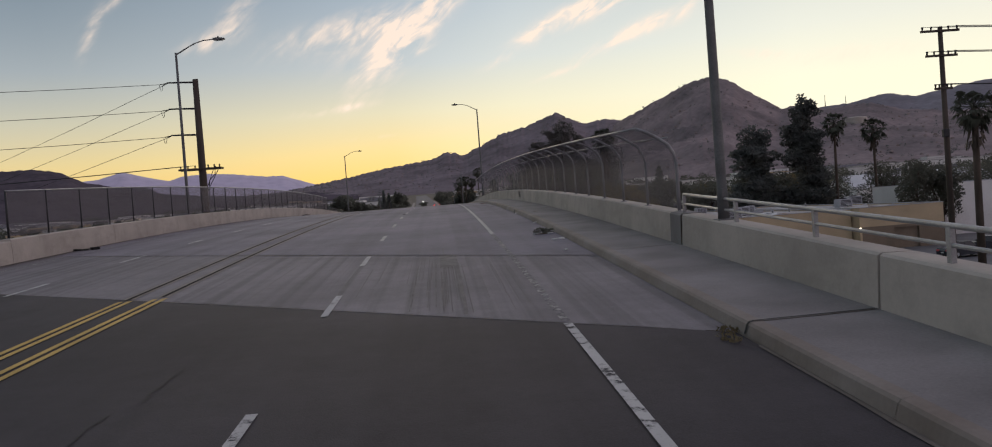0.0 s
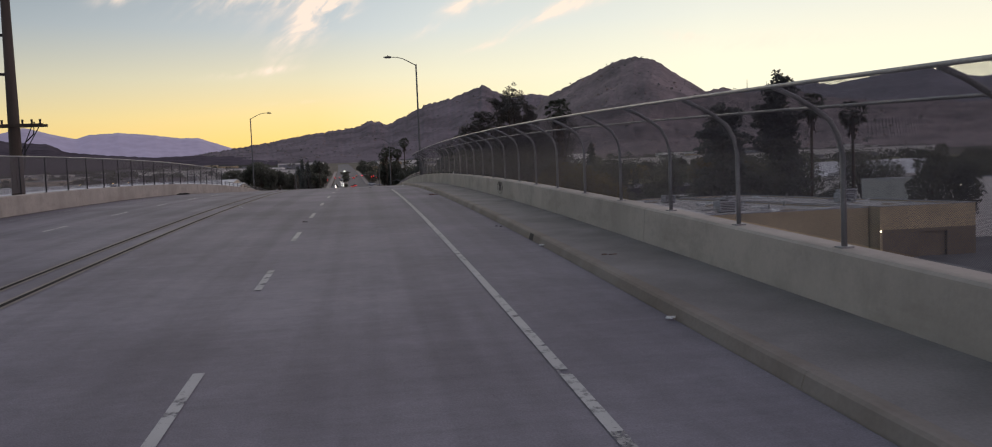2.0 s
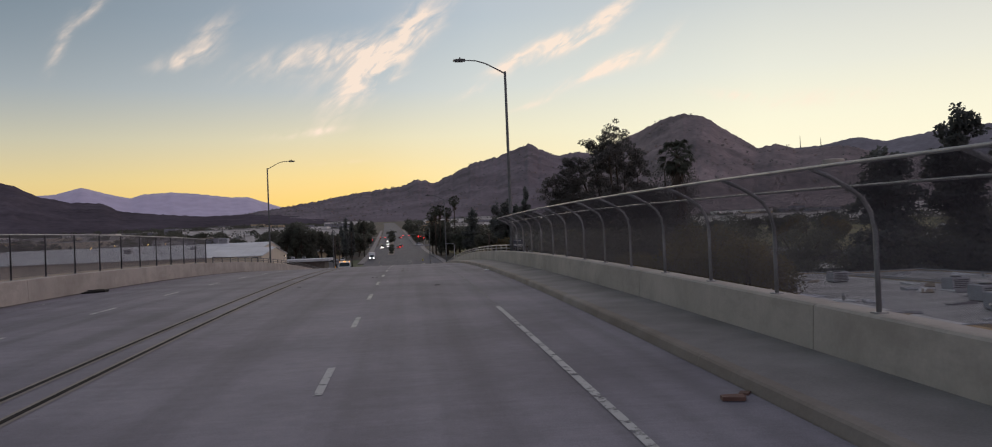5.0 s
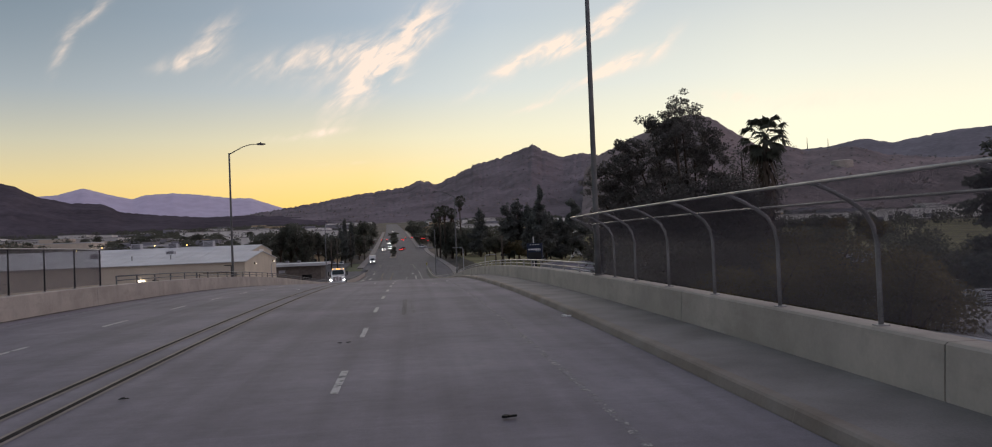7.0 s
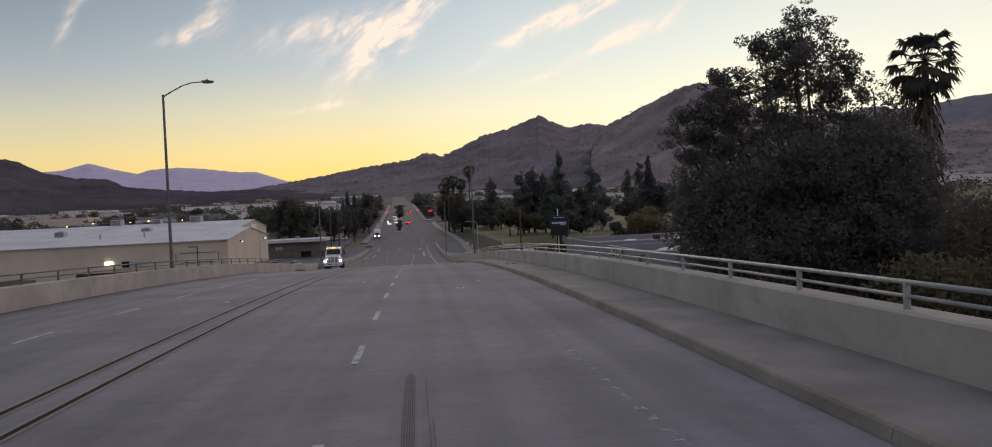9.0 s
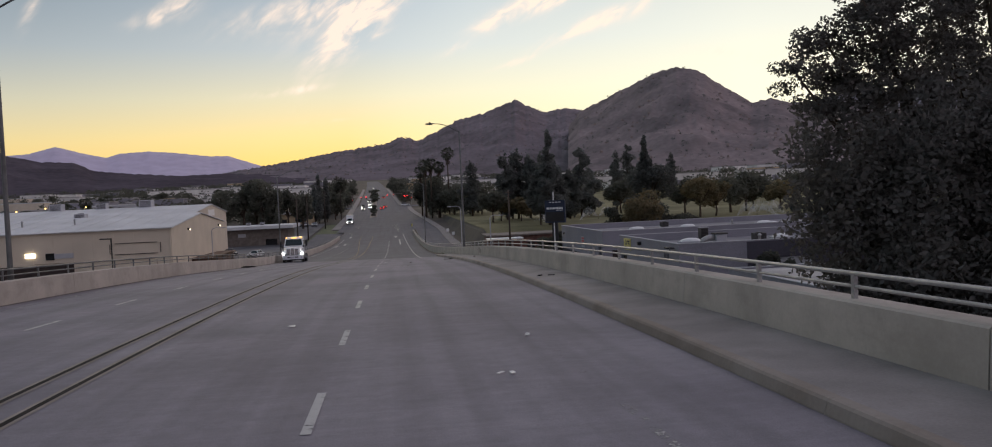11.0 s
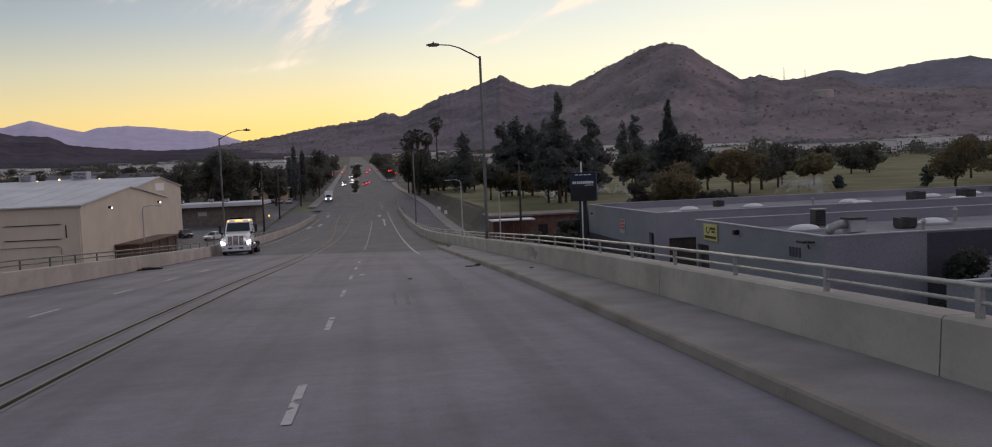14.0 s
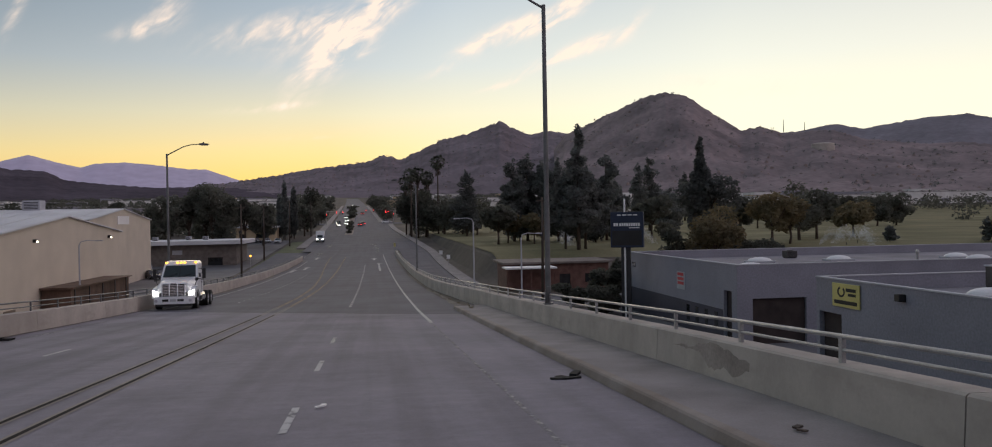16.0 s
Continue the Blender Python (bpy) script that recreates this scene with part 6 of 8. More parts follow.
part("pipe", Mesh().tube([(0, 0, 0), (0, 0, .75), (-.15, 0, 1.0), (-.5, 0, 1.12), (-.9, 0, 1.05)], 0.09, n=8), BLACK, gn)

# tan commercial block with a cluttered roof
flat_building("tan_commercial_building", "tan stucco building with a cluttered flat roof", 28.5, 47.8, 99.0, 152, -0.2, TAN_WALL, ROOF_FLAT, GREY_TRIM, lip=0.12)
flat_building("tan_commercial_building", "tan stucco building with a brown lower wall", 48.0, 58.0, 97.5, 147, -0.1, TAN_WALL, ROOF_FLAT, GREY_TRIM, upper=TAN_WALL, split=-2.3, lip=0.12,
                   holes_side=[(52, 55, -5.2, -2.6)])
wb = flat_building("white_yard_building", "white metal building behind the tan one", 67.3, 74.5, 112, 130, 1.9, WHITE_WALL, ROOF_WHITE, GREY_TRIM, lip=0.15)
yl = part("yard_lamp", Mesh().cbox(67.3 + .1, 67.3 + .5, 111.6, 112, 1.0, 1.4, .03), BLACK, wb)
part("bulb", Mesh().ball((67.3 + .3, 111.55, 1.1), .16, .12, .14, 8, 5), YARD_LIGHT, yl)
for x, y, s in ((39.5, 111.4, 1.1), (36.3, 105.5, 1.1), (44, 121, 1.0), (53.5, 112, 1.1), (33, 128, 0.9), (60, 122, 1.2), (42, 136, 1.0)):
    hvac(x, y, -0.32, s)
rg = random.Random(4)
for k in range(9):
    x, y = rg.uniform(30, 60), rg.uniform(101, 140)
    vent_pipe(x, y, -0.32, 0.4)
for k in range(46):
    x, y = (rg.uniform(30, 46.5) if k % 3 else rg.uniform(49.5, 56.5)), 100.5 + 44 * rg.random() ** 1.6
    root = thing("roof_panel", "loose pale sheet lying on the flat roof", "sheet", x, y, -0.31, rg.uniform(0, 180), group="loose roof sheets")
    l, w = rg.uniform(.5, 1.5), rg.uniform(.25, .7)
    part("sheet", Mesh().add([(-l, -w, 0), (l, -w * .8, 0), (l * .9, w, 0), (-l * .8, w, 0), (-l, -w, rg.uniform(.05, .1)), (l, -w * .8, rg.uniform(.05, .35)), (l * .9, w, rg.uniform(.05, .2)), (-l * .8, w, .06)],
                             [(3, 2, 1, 0), (4, 5, 6, 7), (0, 1, 5, 4), (1, 2, 6, 5), (2, 3, 7, 6), (3, 0, 4, 7)]), rg.choice((ROOF_WHITE, GREY_TRIM, ROOF_GREY, BROWN_WALL)), root)
    part("batten", Mesh().box(-l * .9, l * .8, -.05, .05, -0.0, 0.05), DARK_METAL, root)
wl = thing("wall_lamp", "small lit lamp on the tan wall", "lamp", 47.9, 97.3, -2.4)
part("bracket", Mesh().cbox(-0.08, 0.08, 0, 0.2, -0.1, 0.1, 0.01), BLACK, wl)
part("bulb", Mesh().ball((0, -0.08, 0), 0.1, 0.1, 0.1, 8, 6), YARD_LIGHT, wl)
for k in range(26):
    x, y = rg.uniform(30, 72), rg.uniform(62, 95)
    root = thing("scrap_pile", "heap of scrap boards and pale sheeting in the yard", "scrap", x, y, zg(x, y) + 0.04, rg.uniform(0, 180), group="scrap heaps in the yard")
    for j in range(5):
        a, b, c = rg.uniform(-.8, .4), rg.uniform(-.6, .3), j * 0.12
        part("board", Mesh().box(a, a + rg.uniform(.5, 1.6), b, b + rg.uniform(.2, .8), c, c + 0.11), rg.choice((WOOD_POLE, GREY_TRIM, BROWN_WALL, ROOF_WHITE)), root)


def gable_building(name, label, x0, x1, y0, y1, eave, ridge_z, wall, roof, base=-5.2):
    """Ridge along x; the gable end faces the road."""
    root = thing(name, label, "building")
    ym = (y0 + y1) / 2
    part("gable_wall", Mesh().prism([(y0, base), (y1, base), (y1, eave), (ym, ridge_z), (y0, eave)], "x", x1 - 0.25, x1), wall, root)
    part("gable_wall", Mesh().prism([(y0, base), (y1, base), (y1, eave), (ym, ridge_z), (y0, eave)], "x", x0, x0 + 0.25), wall, root)
    part("wall", Mesh().box(x0 + .25, x1 - .25, y0, y0 + .25, base, eave), wall, root)
    part("wall", Mesh().box(x0 + .25, x1 - .25, y1 - .25, y1, base, eave), wall, root)
    for s, a in ((-1, y0), (1, y1)):
        m = Mesh().prism([(a + s * .4, eave - 0.05), (a + s * .4, eave + 0.07), (ym, ridge_z + .14), (ym, ridge_z + .02)], "x", x0 - .2, x1 + .25)
        part("roof_slope", m, roof, root, "pale metal roof slope")
    rib = Mesh()
    n = int((x1 - x0) / 2.4)
    for k in range(n + 1):
        x = x0 + (x1 - x0) * k / n
        for s, a in ((-1, y0), (1, y1)):
            rib.add([(x - .03, a + s * .4, eave + .075), (x + .03, a + s * .4, eave + .075), (x + .03, ym, ridge_z + .15), (x - .03, ym, ridge_z + .15),
                     (x - .03, a + s * .4, eave + .12), (x + .03, a + s * .4, eave + .12), (x + .03, ym, ridge_z + .19), (x - .03, ym, ridge_z + .19)],
                    [(4, 5, 6, 7), (0, 4, 7, 3), (1, 2, 6, 5), (0, 1, 5, 4)])
    part("roof_ribs", rib, roof, root)
    return root


c1 = gable_building("cream_warehouse", "cream metal warehouse with a pale low-pitched roof", -92, -30, 232.3, 267.2, 3.75, 5.42, CREAM, ROOF_WHITE)
for x0, x1, z0, z1 in ((-37.3, -31.9, 1.9, 1.98), (-37.3, -31.9, 0.42, 0.50), (-38.0, -37.92, 0.55, 1.85), (-31.5, -31.42, 0.55, 1.85)):
    part("wall_trim", Mesh().box(x0, x1, 232.2, 232.29, z0, z1), DOOR_DARK, c1, "dark rectangular trim on the wall")
part("conduit", Mesh().tube([(-47.5, 232.2, -0.28), (-32.3, 232.2, -0.28), (-32.0, 232.2, -0.45), (-32.0, 232.2, -5)], .035, n=6), BROWN_WALL, c1)
part("wall_panel", Mesh().box(-45.0, -42.6, 232.2, 232.29, .35, 1.0), GREY_TRIM, c1, "pale panel beside the small window")
sd = Mesh()
for k in range(24):
    x = -91 + k * 2.55
    sd.box(x - .03, x + .03, 232.26, 232.30, -5.2, 3.7)
part("siding_rib", sd, CREAM, c1)
part("downpipe", Mesh().tube([(-30.15, 232.15, 3.7), (-30.15, 232.15, -5)], 0.07, n=8), CREAM, c1)
part("dock_door", Mesh().box(-66, -59, 232.2, 232.29, -5.2, -1.0), BROWN_WALL, c1, "brown dock door")
# no hole here: the open bay's shade is a dark panel on the wall
part("dock_door", Mesh().box(-53, -42.6, 232.2, 232.29, -5.2, -0.5), DOOR_DARK, c1, "flat dark panel painted as a shaded dock bay")
yp = thing("yard_pole", "dark pipe pole with a short top arm below the bridge", "pole", -22.4, 184.8, zg(-22.4, 184.8))
part("pole", Mesh().tube([(0, 0, 0), (0, 0, 4.05 - zg(-22.4, 184.8))], .055, n=8), BLACK, yp)
part("arm", Mesh().tube([(0, 0, 4.0 - zg(-22.4, 184.8)), (-.85, 0, 4.02 - zg(-22.4, 184.8))], .05, n=8), BLACK, yp)
part("small_window", Mesh().box(-46.1, -45.0, 232.2, 232.29, .2, 1.1), GLASS, c1)
part("lit_window", Mesh().box(-48.6, -47.4, 232.1, 232.29, .6, 1.15), YARD_LIGHT, c1, "small lit wall lamp")
for y in (241.4, 262.5):
    wlp = part("wall_lamp", Mesh().cbox(-30.0, -29.7, y - .2, y + .2, 3.1, 3.4, 0.02), BLACK, c1)
    part("bulb", Mesh().ball((-29.68, y, 3.18), 0.12, 0.14, 0.1, 8, 5), YARD_LIGHT, wlp)
part("doorway", Mesh().box(-30.0, -29.93, 235, 237.2, -5.2, -2.4), BROWN_WALL, c1)
part("gutter", Mesh().box(-30.2, -29.9, 262, 263, -5.2, -1.5), BROWN_WALL, c1)
for x, y in ((-61, 247), (-48, 251)):
    hvac(x, y, 5.1, 1.0, "boxy white unit on the warehouse roof")
for x in (-45, -52):
    vent_pipe(x, 240, 4.6, 0.7)
c2 = gable_building("cream_warehouse", "second cream warehouse behind the first", -110, -38.9, 284, 316, 5.27, 6.96, CREAM, ROOF_WHITE)
part("vent", Mesh().box(-38.89, -38.82, 297, 303, 4.6, 5.9), WHITE_WALL, c2)
for x, y, s in ((-70, 300, 1.5), (-61, 300, 1.3), (-52, 300, 1.6)):
    hvac(x, y, 6.85, s, "boxy white unit on the warehouse roof")
rb = thing("brick_storefront", "low brown brick building with a white fascia roof", "building")
part("wall", wall_with_holes(-57, -28.5, -5.2, 0.1, [(-34, -31, -5.2, -2.6)], lambda u, w, z: (u, 341 + w, z), 0.3), BRICK_GREY, rb)
part("wall", Mesh().box(-28.5, -28.2, 341, 356, -5.2, 0.1), BRICK_GREY, rb)
part("wall", Mesh().box(-57, -28.5, 355.7, 356, -5.2, 0.1), BRICK_GREY, rb)
part("wall", Mesh().box(-57.3, -57, 341, 356, -5.2, 0.1), BRICK_GREY, rb)
part("door", Mesh().box(-34, -31, 341.32, 341.4, -5.2, -2.6), GLASS, rb)
part("sign_panel", Mesh().box(-41, -39, 340.9, 340.99, -1.9, -1.0), GREY_TRIM, rb)
part("roof", Mesh().cbox(-58.5, -26.5, 339.2, 357, 0.1, 0.95, 0.05), ROOF_WHITE, rb, "white flat roof with a deep fascia")
for x, y in ((-36, 350), (-46, 348), (-40, 352)):
    hvac(x, y, 0.96, 0.7)
sh = thing("brick_clubhouse", "small red brick building with a white canopy", "building")
part("wall", wall_with_holes(17.6, 31, -5.2, -1.6, [(24.5, 26, -5.2, -3.0), (28, 29.5, -4.2, -3.0)], lambda u, w, z: (u, 270 + w, z), 0.25), BRICK, sh)
for a in ((17.35, 17.6, 270, 278), (31, 31.25, 270, 278), (17.6, 31, 277.75, 278)):
    part("wall", Mesh().box(*a, -5.2, -1.6), BRICK, sh)
part("door", Mesh().box(24.5, 26, 270.27, 270.33, -5.2, -3.0), DARK_METAL, sh)
part("window", Mesh().box(28, 29.5, 270.27, 270.33, -4.2, -3.0), GLASS, sh)
part("roof", Mesh().cbox(16.8, 31.8, 269.3, 278.6, -1.6, -1.3, 0.04), BRICK_GREY, sh)
part("canopy", Mesh().cbox(16.6, 23.2, 265.6, 269.25, -2.0, -1.78, 0.03), SIGN_WHITE, sh, "white canopy on posts")
for x in (16.9, 19.9, 22.9):
    part("canopy_post", Mesh().box(x - .06, x + .06, 265.8, 265.92, -5.05, -2.0), BRICK, sh)
fx = thing("white_gabled_house", "white gabled building behind palm trees", "building")
for a in ((96, 96.3, 190, 206), (129.7, 130, 190, 206)):
    part("gable_wall", Mesh().prism([(190, -5.2), (206, -5.2), (206, 1.5), (198, 4.6), (190, 1.5)], "x", a[0], a[1]), WHITE_WALL, fx)
part("wall", Mesh().box(96.3, 129.7, 190, 190.3, -5.2, 1.5), WHITE_WALL, fx)
part("wall", Mesh().box(96.3, 129.7, 205.7, 206, -5.2, 1.5), WHITE_WALL, fx)
for s, a in ((-1, 190), (1, 206)):
    part("roof_slope", Mesh().prism([(a + s * .3, 1.42), (a + s * .3, 1.56), (198, 4.75), (198, 4.61)], "x", 95.6, 130.4), ROOF_WHITE, fx)

hs = thing("low_shop", "low tan shop with a pale roof beside the road", "building", -37, 428, zg(-37, 428))
part("wall", wall_with_holes(-7, 7, -1, 4.2, [(-4, -2, 0.1, 2.3), (1, 4, 1.0, 2.3)], lambda u, w, z: (u, w, z), 0.25), TAN_WALL, hs)
for a in ((-7.25, -7, 0, 10), (7, 7.25, 0, 10), (-7, 7, 9.75, 10)):
    part("wall", Mesh().box(*a, -1, 4.2), TAN_WALL, hs)
part("roof", Mesh().cbox(-7.8, 7.8, -1.6, 10.6, 4.2, 4.75, .05), ROOF_WHITE, hs)
part("door", Mesh().box(-4, -2, .3, .36, 0.1, 2.3), DARK_METAL, hs)
part("window", Mesh().box(1, 4, .3, .36, 1.0, 2.3), GLASS, hs)

# pylon sign on two posts
py = thing("pylon_sign", "dark navy pylon sign with white lettering", "sign", 23.75, 237.7, -5.0, -28)
part("post", Mesh().tube([(-0.25, 0, 0), (-0.25, 0, 11.2)], 0.09, n=10), SIGN_WHITE, py, "white steel post")
part("post", Mesh().box(-0.62, 0.25, 0.02, 0.42, 0, 6.6), DARK_METAL, py)
cab = part("cabinet", Mesh().cbox(-1.55, 1.55, -0.28, 0.3, 6.6, 9.95, 0.04), SIGN_NAVY, py)
ft = lambda u, w, z: (u, -0.285 + w, z)
bars(cab, [(-1.25, -1.05, 8.62, 8.92), (-1.0, -0.82, 8.62, 8.92)] + [(-0.7 + k * .22, -0.53 + k * .22, 8.62, 8.92) for k in range(9)], ft, SIGN_WHITE, "brand_mark")
bars(cab, [(0.2, 1.2, 8.42, 8.50)], ft, SIGN_WHITE)
bars(cab, [(-0.9 + k * .5, -0.52 + k * .5, 9.62, 9.72) for k in range(4)], ft, SIGN_WHITE)
part("message_board", Mesh().box(-1.4, 1.4, -0.292, -0.281, 6.8, 8.2), BLACK, cab)

# ---- the town beyond ----
rt = random.Random(12)
made = 0
while made < 135:
    y = rt.uniform(470, 1450)
    x = rt.uniform(-0.72, 0.72) * y
    if -48 - (y - 450) * .05 < x < 30 or (0 < x < 460 and y < 640):
        continue
    w, dp, h = rt.uniform(14, 60), rt.uniform(12, 40), rt.uniform(4, 9)
    if made >= 80:
        y = rt.uniform(620, 1700)
        x = rt.uniform(-300, 200) * (0.5 + y / 1750)
        w, dp = rt.uniform(10, 34), rt.uniform(10, 24)
        if -44 - (y - 450) * .05 - w / 2 < x < 22 + w / 2:
            continue
    g = zg(x, y)
    root = thing("warehouse", "pale distant low warehouse among trees", "building", x, y, g, 0, "distant town buildings")
    part("wall", Mesh().box(-w / 2, w / 2, 0, dp, -1, h), rt.choice((WHITE_WALL, WHITE_WALL, TAN_WALL, GREY_WALL)), root)
    part("roof", Mesh().cbox(-w / 2 - .2, w / 2 + .2, -.2, dp + .2, h + 0.003, h + 0.4, 0.05), ROOF_FLAT, root)
    for k in range(rt.randint(1, 5)):
        a = rt.uniform(-w / 2 + 1, w / 2 - 4)
        part("window", Mesh().box(a, a + 2.6, -0.06, -0.004, h * .3, h * .62), GLASS, root)
    made += 1
for x, y, w, h in ((185, 700, 130, 8), (330, 720, 120, 8), (70, 760, 60, 9), (480, 760, 150, 9), (-150, 900, 140, 9), (-330, 820, 160, 8), (-95, 1380, 70, 9), (55, 1300, 60, 8), (-62, 720, 36, 9), (-130, 640, 60, 6), (42, 700, 34, 9), (60, 640, 30, 8)):
    root = thing("warehouse", "long white distant warehouse", "building", x, y, zg(x, y), 0, "distant town buildings")
    part("wall", Mesh().box(-w / 2, w / 2, 0, 40, -1, h), WHITE_WALL, root)
    part("roof", Mesh().cbox(-w / 2 - .3, w / 2 + .3, -.3, 40.3, h + 0.003, h + 0.6, 0.05), ROOF_FLAT, root)
    for k in range(8):
        part("dock_door", Mesh().box(-w / 2 + (k + .3) * w / 8, -w / 2 + (k + .7) * w / 8, -0.06, -0.004, 0.5, h * .45), GREY_WALL, root)
tank = thing("water_tank", "low wide beige water tank on the hillside", "water tank", 858, 1640, 0)

# brown lean-to at the foot of the cream gable
RUSTY = mat("rusty_brown_sheet", (0.115, 0.072, 0.052), var=0.4, scale=0.6, fine=8)
shd = thing("lean_to_shed", "dark brown lean-to at the foot of the cream warehouse", "shed", -29.9, 251.5, -5.2)
part("body", Mesh().cbox(0.0, 2.6, -9.0, 9.0, 0, 3.95, .05), RUSTY, shd)
part("roof", Mesh().prism([(-9.3, 3.95), (9.3, 3.95), (9.3, 4.05), (-9.3, 4.15)], "x", 0.0, 2.9), RUSTY, shd)
for k in range(5):
    part("panel_rib", Mesh().box(2.6, 2.66, -8.2 + k * 4, -8.0 + k * 4, 0, 3.9), DARK_METAL, shd)
# lit lamps among the far trees
for x, h in ((-139, 9.2), (-123.6, 9.0), (-116, 9.2), (-101.8, 9.0), (-150, 8.4)):
    fl = thing("street_lamp", "far lit street lamp in the town", "street lamp", x, 470, zg(x, 470), group="lit town lamps")
    part("pole", Mesh().tube([(0, 0, 0), (0, 0, h - .2 - zg(x, 470))], .09, .06, 6), STEEL, fl)
    part("bulb", Mesh().ball((0, -.1, h - zg(x, 470)), .3, .22, .22, 8, 5), SODIUM, fl)


# ---- vehicles ----
def wheel(name, parent, x0, x1, y, z, r, hub=CHROME, n=20):
    w = part(name, Mesh().disc_x(x0, x1, y, z, r, n).disc_x(x0 - .004 if x0 < x1 else x0 + .004, x0 + (x1 - x0) * .1, y, z, r * .92, n), RUBBER, parent)
    out = x0
    s = -1 if x0 < x1 else 1
    part("rim", Mesh().disc_x(out + s * .012, out - s * .05, y, z, r * .58, n).disc_x(out + s * .05, out, y, z, r * .2, 10), hub, w)
    return w


def car(label, x, y, z, rz, paint, kind="car", lights="", tilt=0.0):
    """A saloon or estate; its front looks along -y before turning."""
    root = thing(kind, label, "car", x, y, z, rz, "cars")
    if tilt:
        root.matrix_basis = pose(x, y, z, tilt, 0, rz)
    low = [(-2.25, 0.38), (-2.28, 0.62), (-2.1, 0.78), (-1.2, 0.90), (-0.55, 0.95), (1.5, 0.98), (2.15, 0.95), (2.28, 0.72), (2.25, 0.36), (1.9, 0.24), (-1.9, 0.24)]
    body = part("body", Mesh().prism(low, "x", -0.88, 0.88), paint, root)
    tall = 1.72 if kind == "suv" else 1.44
    cab = Mesh()
    y0, y1, ya, yb = -1.0, (2.1 if kind == "suv" else 1.75), -0.25, (1.8 if kind == "suv" else 1.0)
    lo, hi = 0.93, tall
    v = [(-.84, y0, lo), (.84, y0, lo), (.84, y1, lo), (-.84, y1, lo), (-.64, ya, hi), (.64, ya, hi), (.64, yb, hi), (-.64, yb, hi)]
    cab.add(v, [(4, 5, 6, 7), (0, 1, 5, 4), (1, 2, 6, 5), (2, 3, 7, 6), (3, 0, 4, 7)])
    part("cabin_glass", cab, GLASS, root)
    part("roof", Mesh().cbox(-.62, .62, ya - .02, yb + .02, hi - .01, hi + .05, 0.02), paint, root)
    for sx in (-1, 1):
        part("pillar", Mesh().tube([(sx * .83, y0 + .02, lo), (sx * .64, ya, hi)], 0.035, n=5).tube([(sx * .845, .45, lo), (sx * .65, .42, hi)], 0.04, n=5).tube([(sx * .84, y1 - .02, lo), (sx * .64, yb, hi)], 0.05, n=5), paint, root)
        part("headlight", Mesh().cbox(sx * .55 - .2, sx * .55 + .2, -2.3, -2.2, 0.58, 0.74, 0.02), HEADLIGHT if "h" in lights else GREY_TRIM, root)
        part("tail_light", Mesh().cbox(sx * .62 - .2, sx * .62 + .2, 2.2, 2.3, 0.66, 0.84, 0.02), RED_LIGHT if "t" in lights else SIGN_RED, root)
        part("wing_mirror", Mesh().cbox(sx * .98 - .1, sx * .98 + .1, -.78, -.62, 0.95, 1.1, 0.02), paint, root)
        for wy in (-1.4, 1.38):
            wheel("wheel", root, sx * .90, sx * .68, wy, 0.33, 0.33, SILVER_CAR, 14)
    part("grille", Mesh().box(-.4, .4, -2.29, -2.26, 0.46, 0.62), BLACK, root)
    part("bumper_trim", Mesh().box(-.85, .85, -2.285, -2.2, 0.26, 0.36), BLACK, root)
    part("number_plate", Mesh().box(-.17, .17, 2.28, 2.30, 0.5, 0.6), SIGN_WHITE, root)
    return root


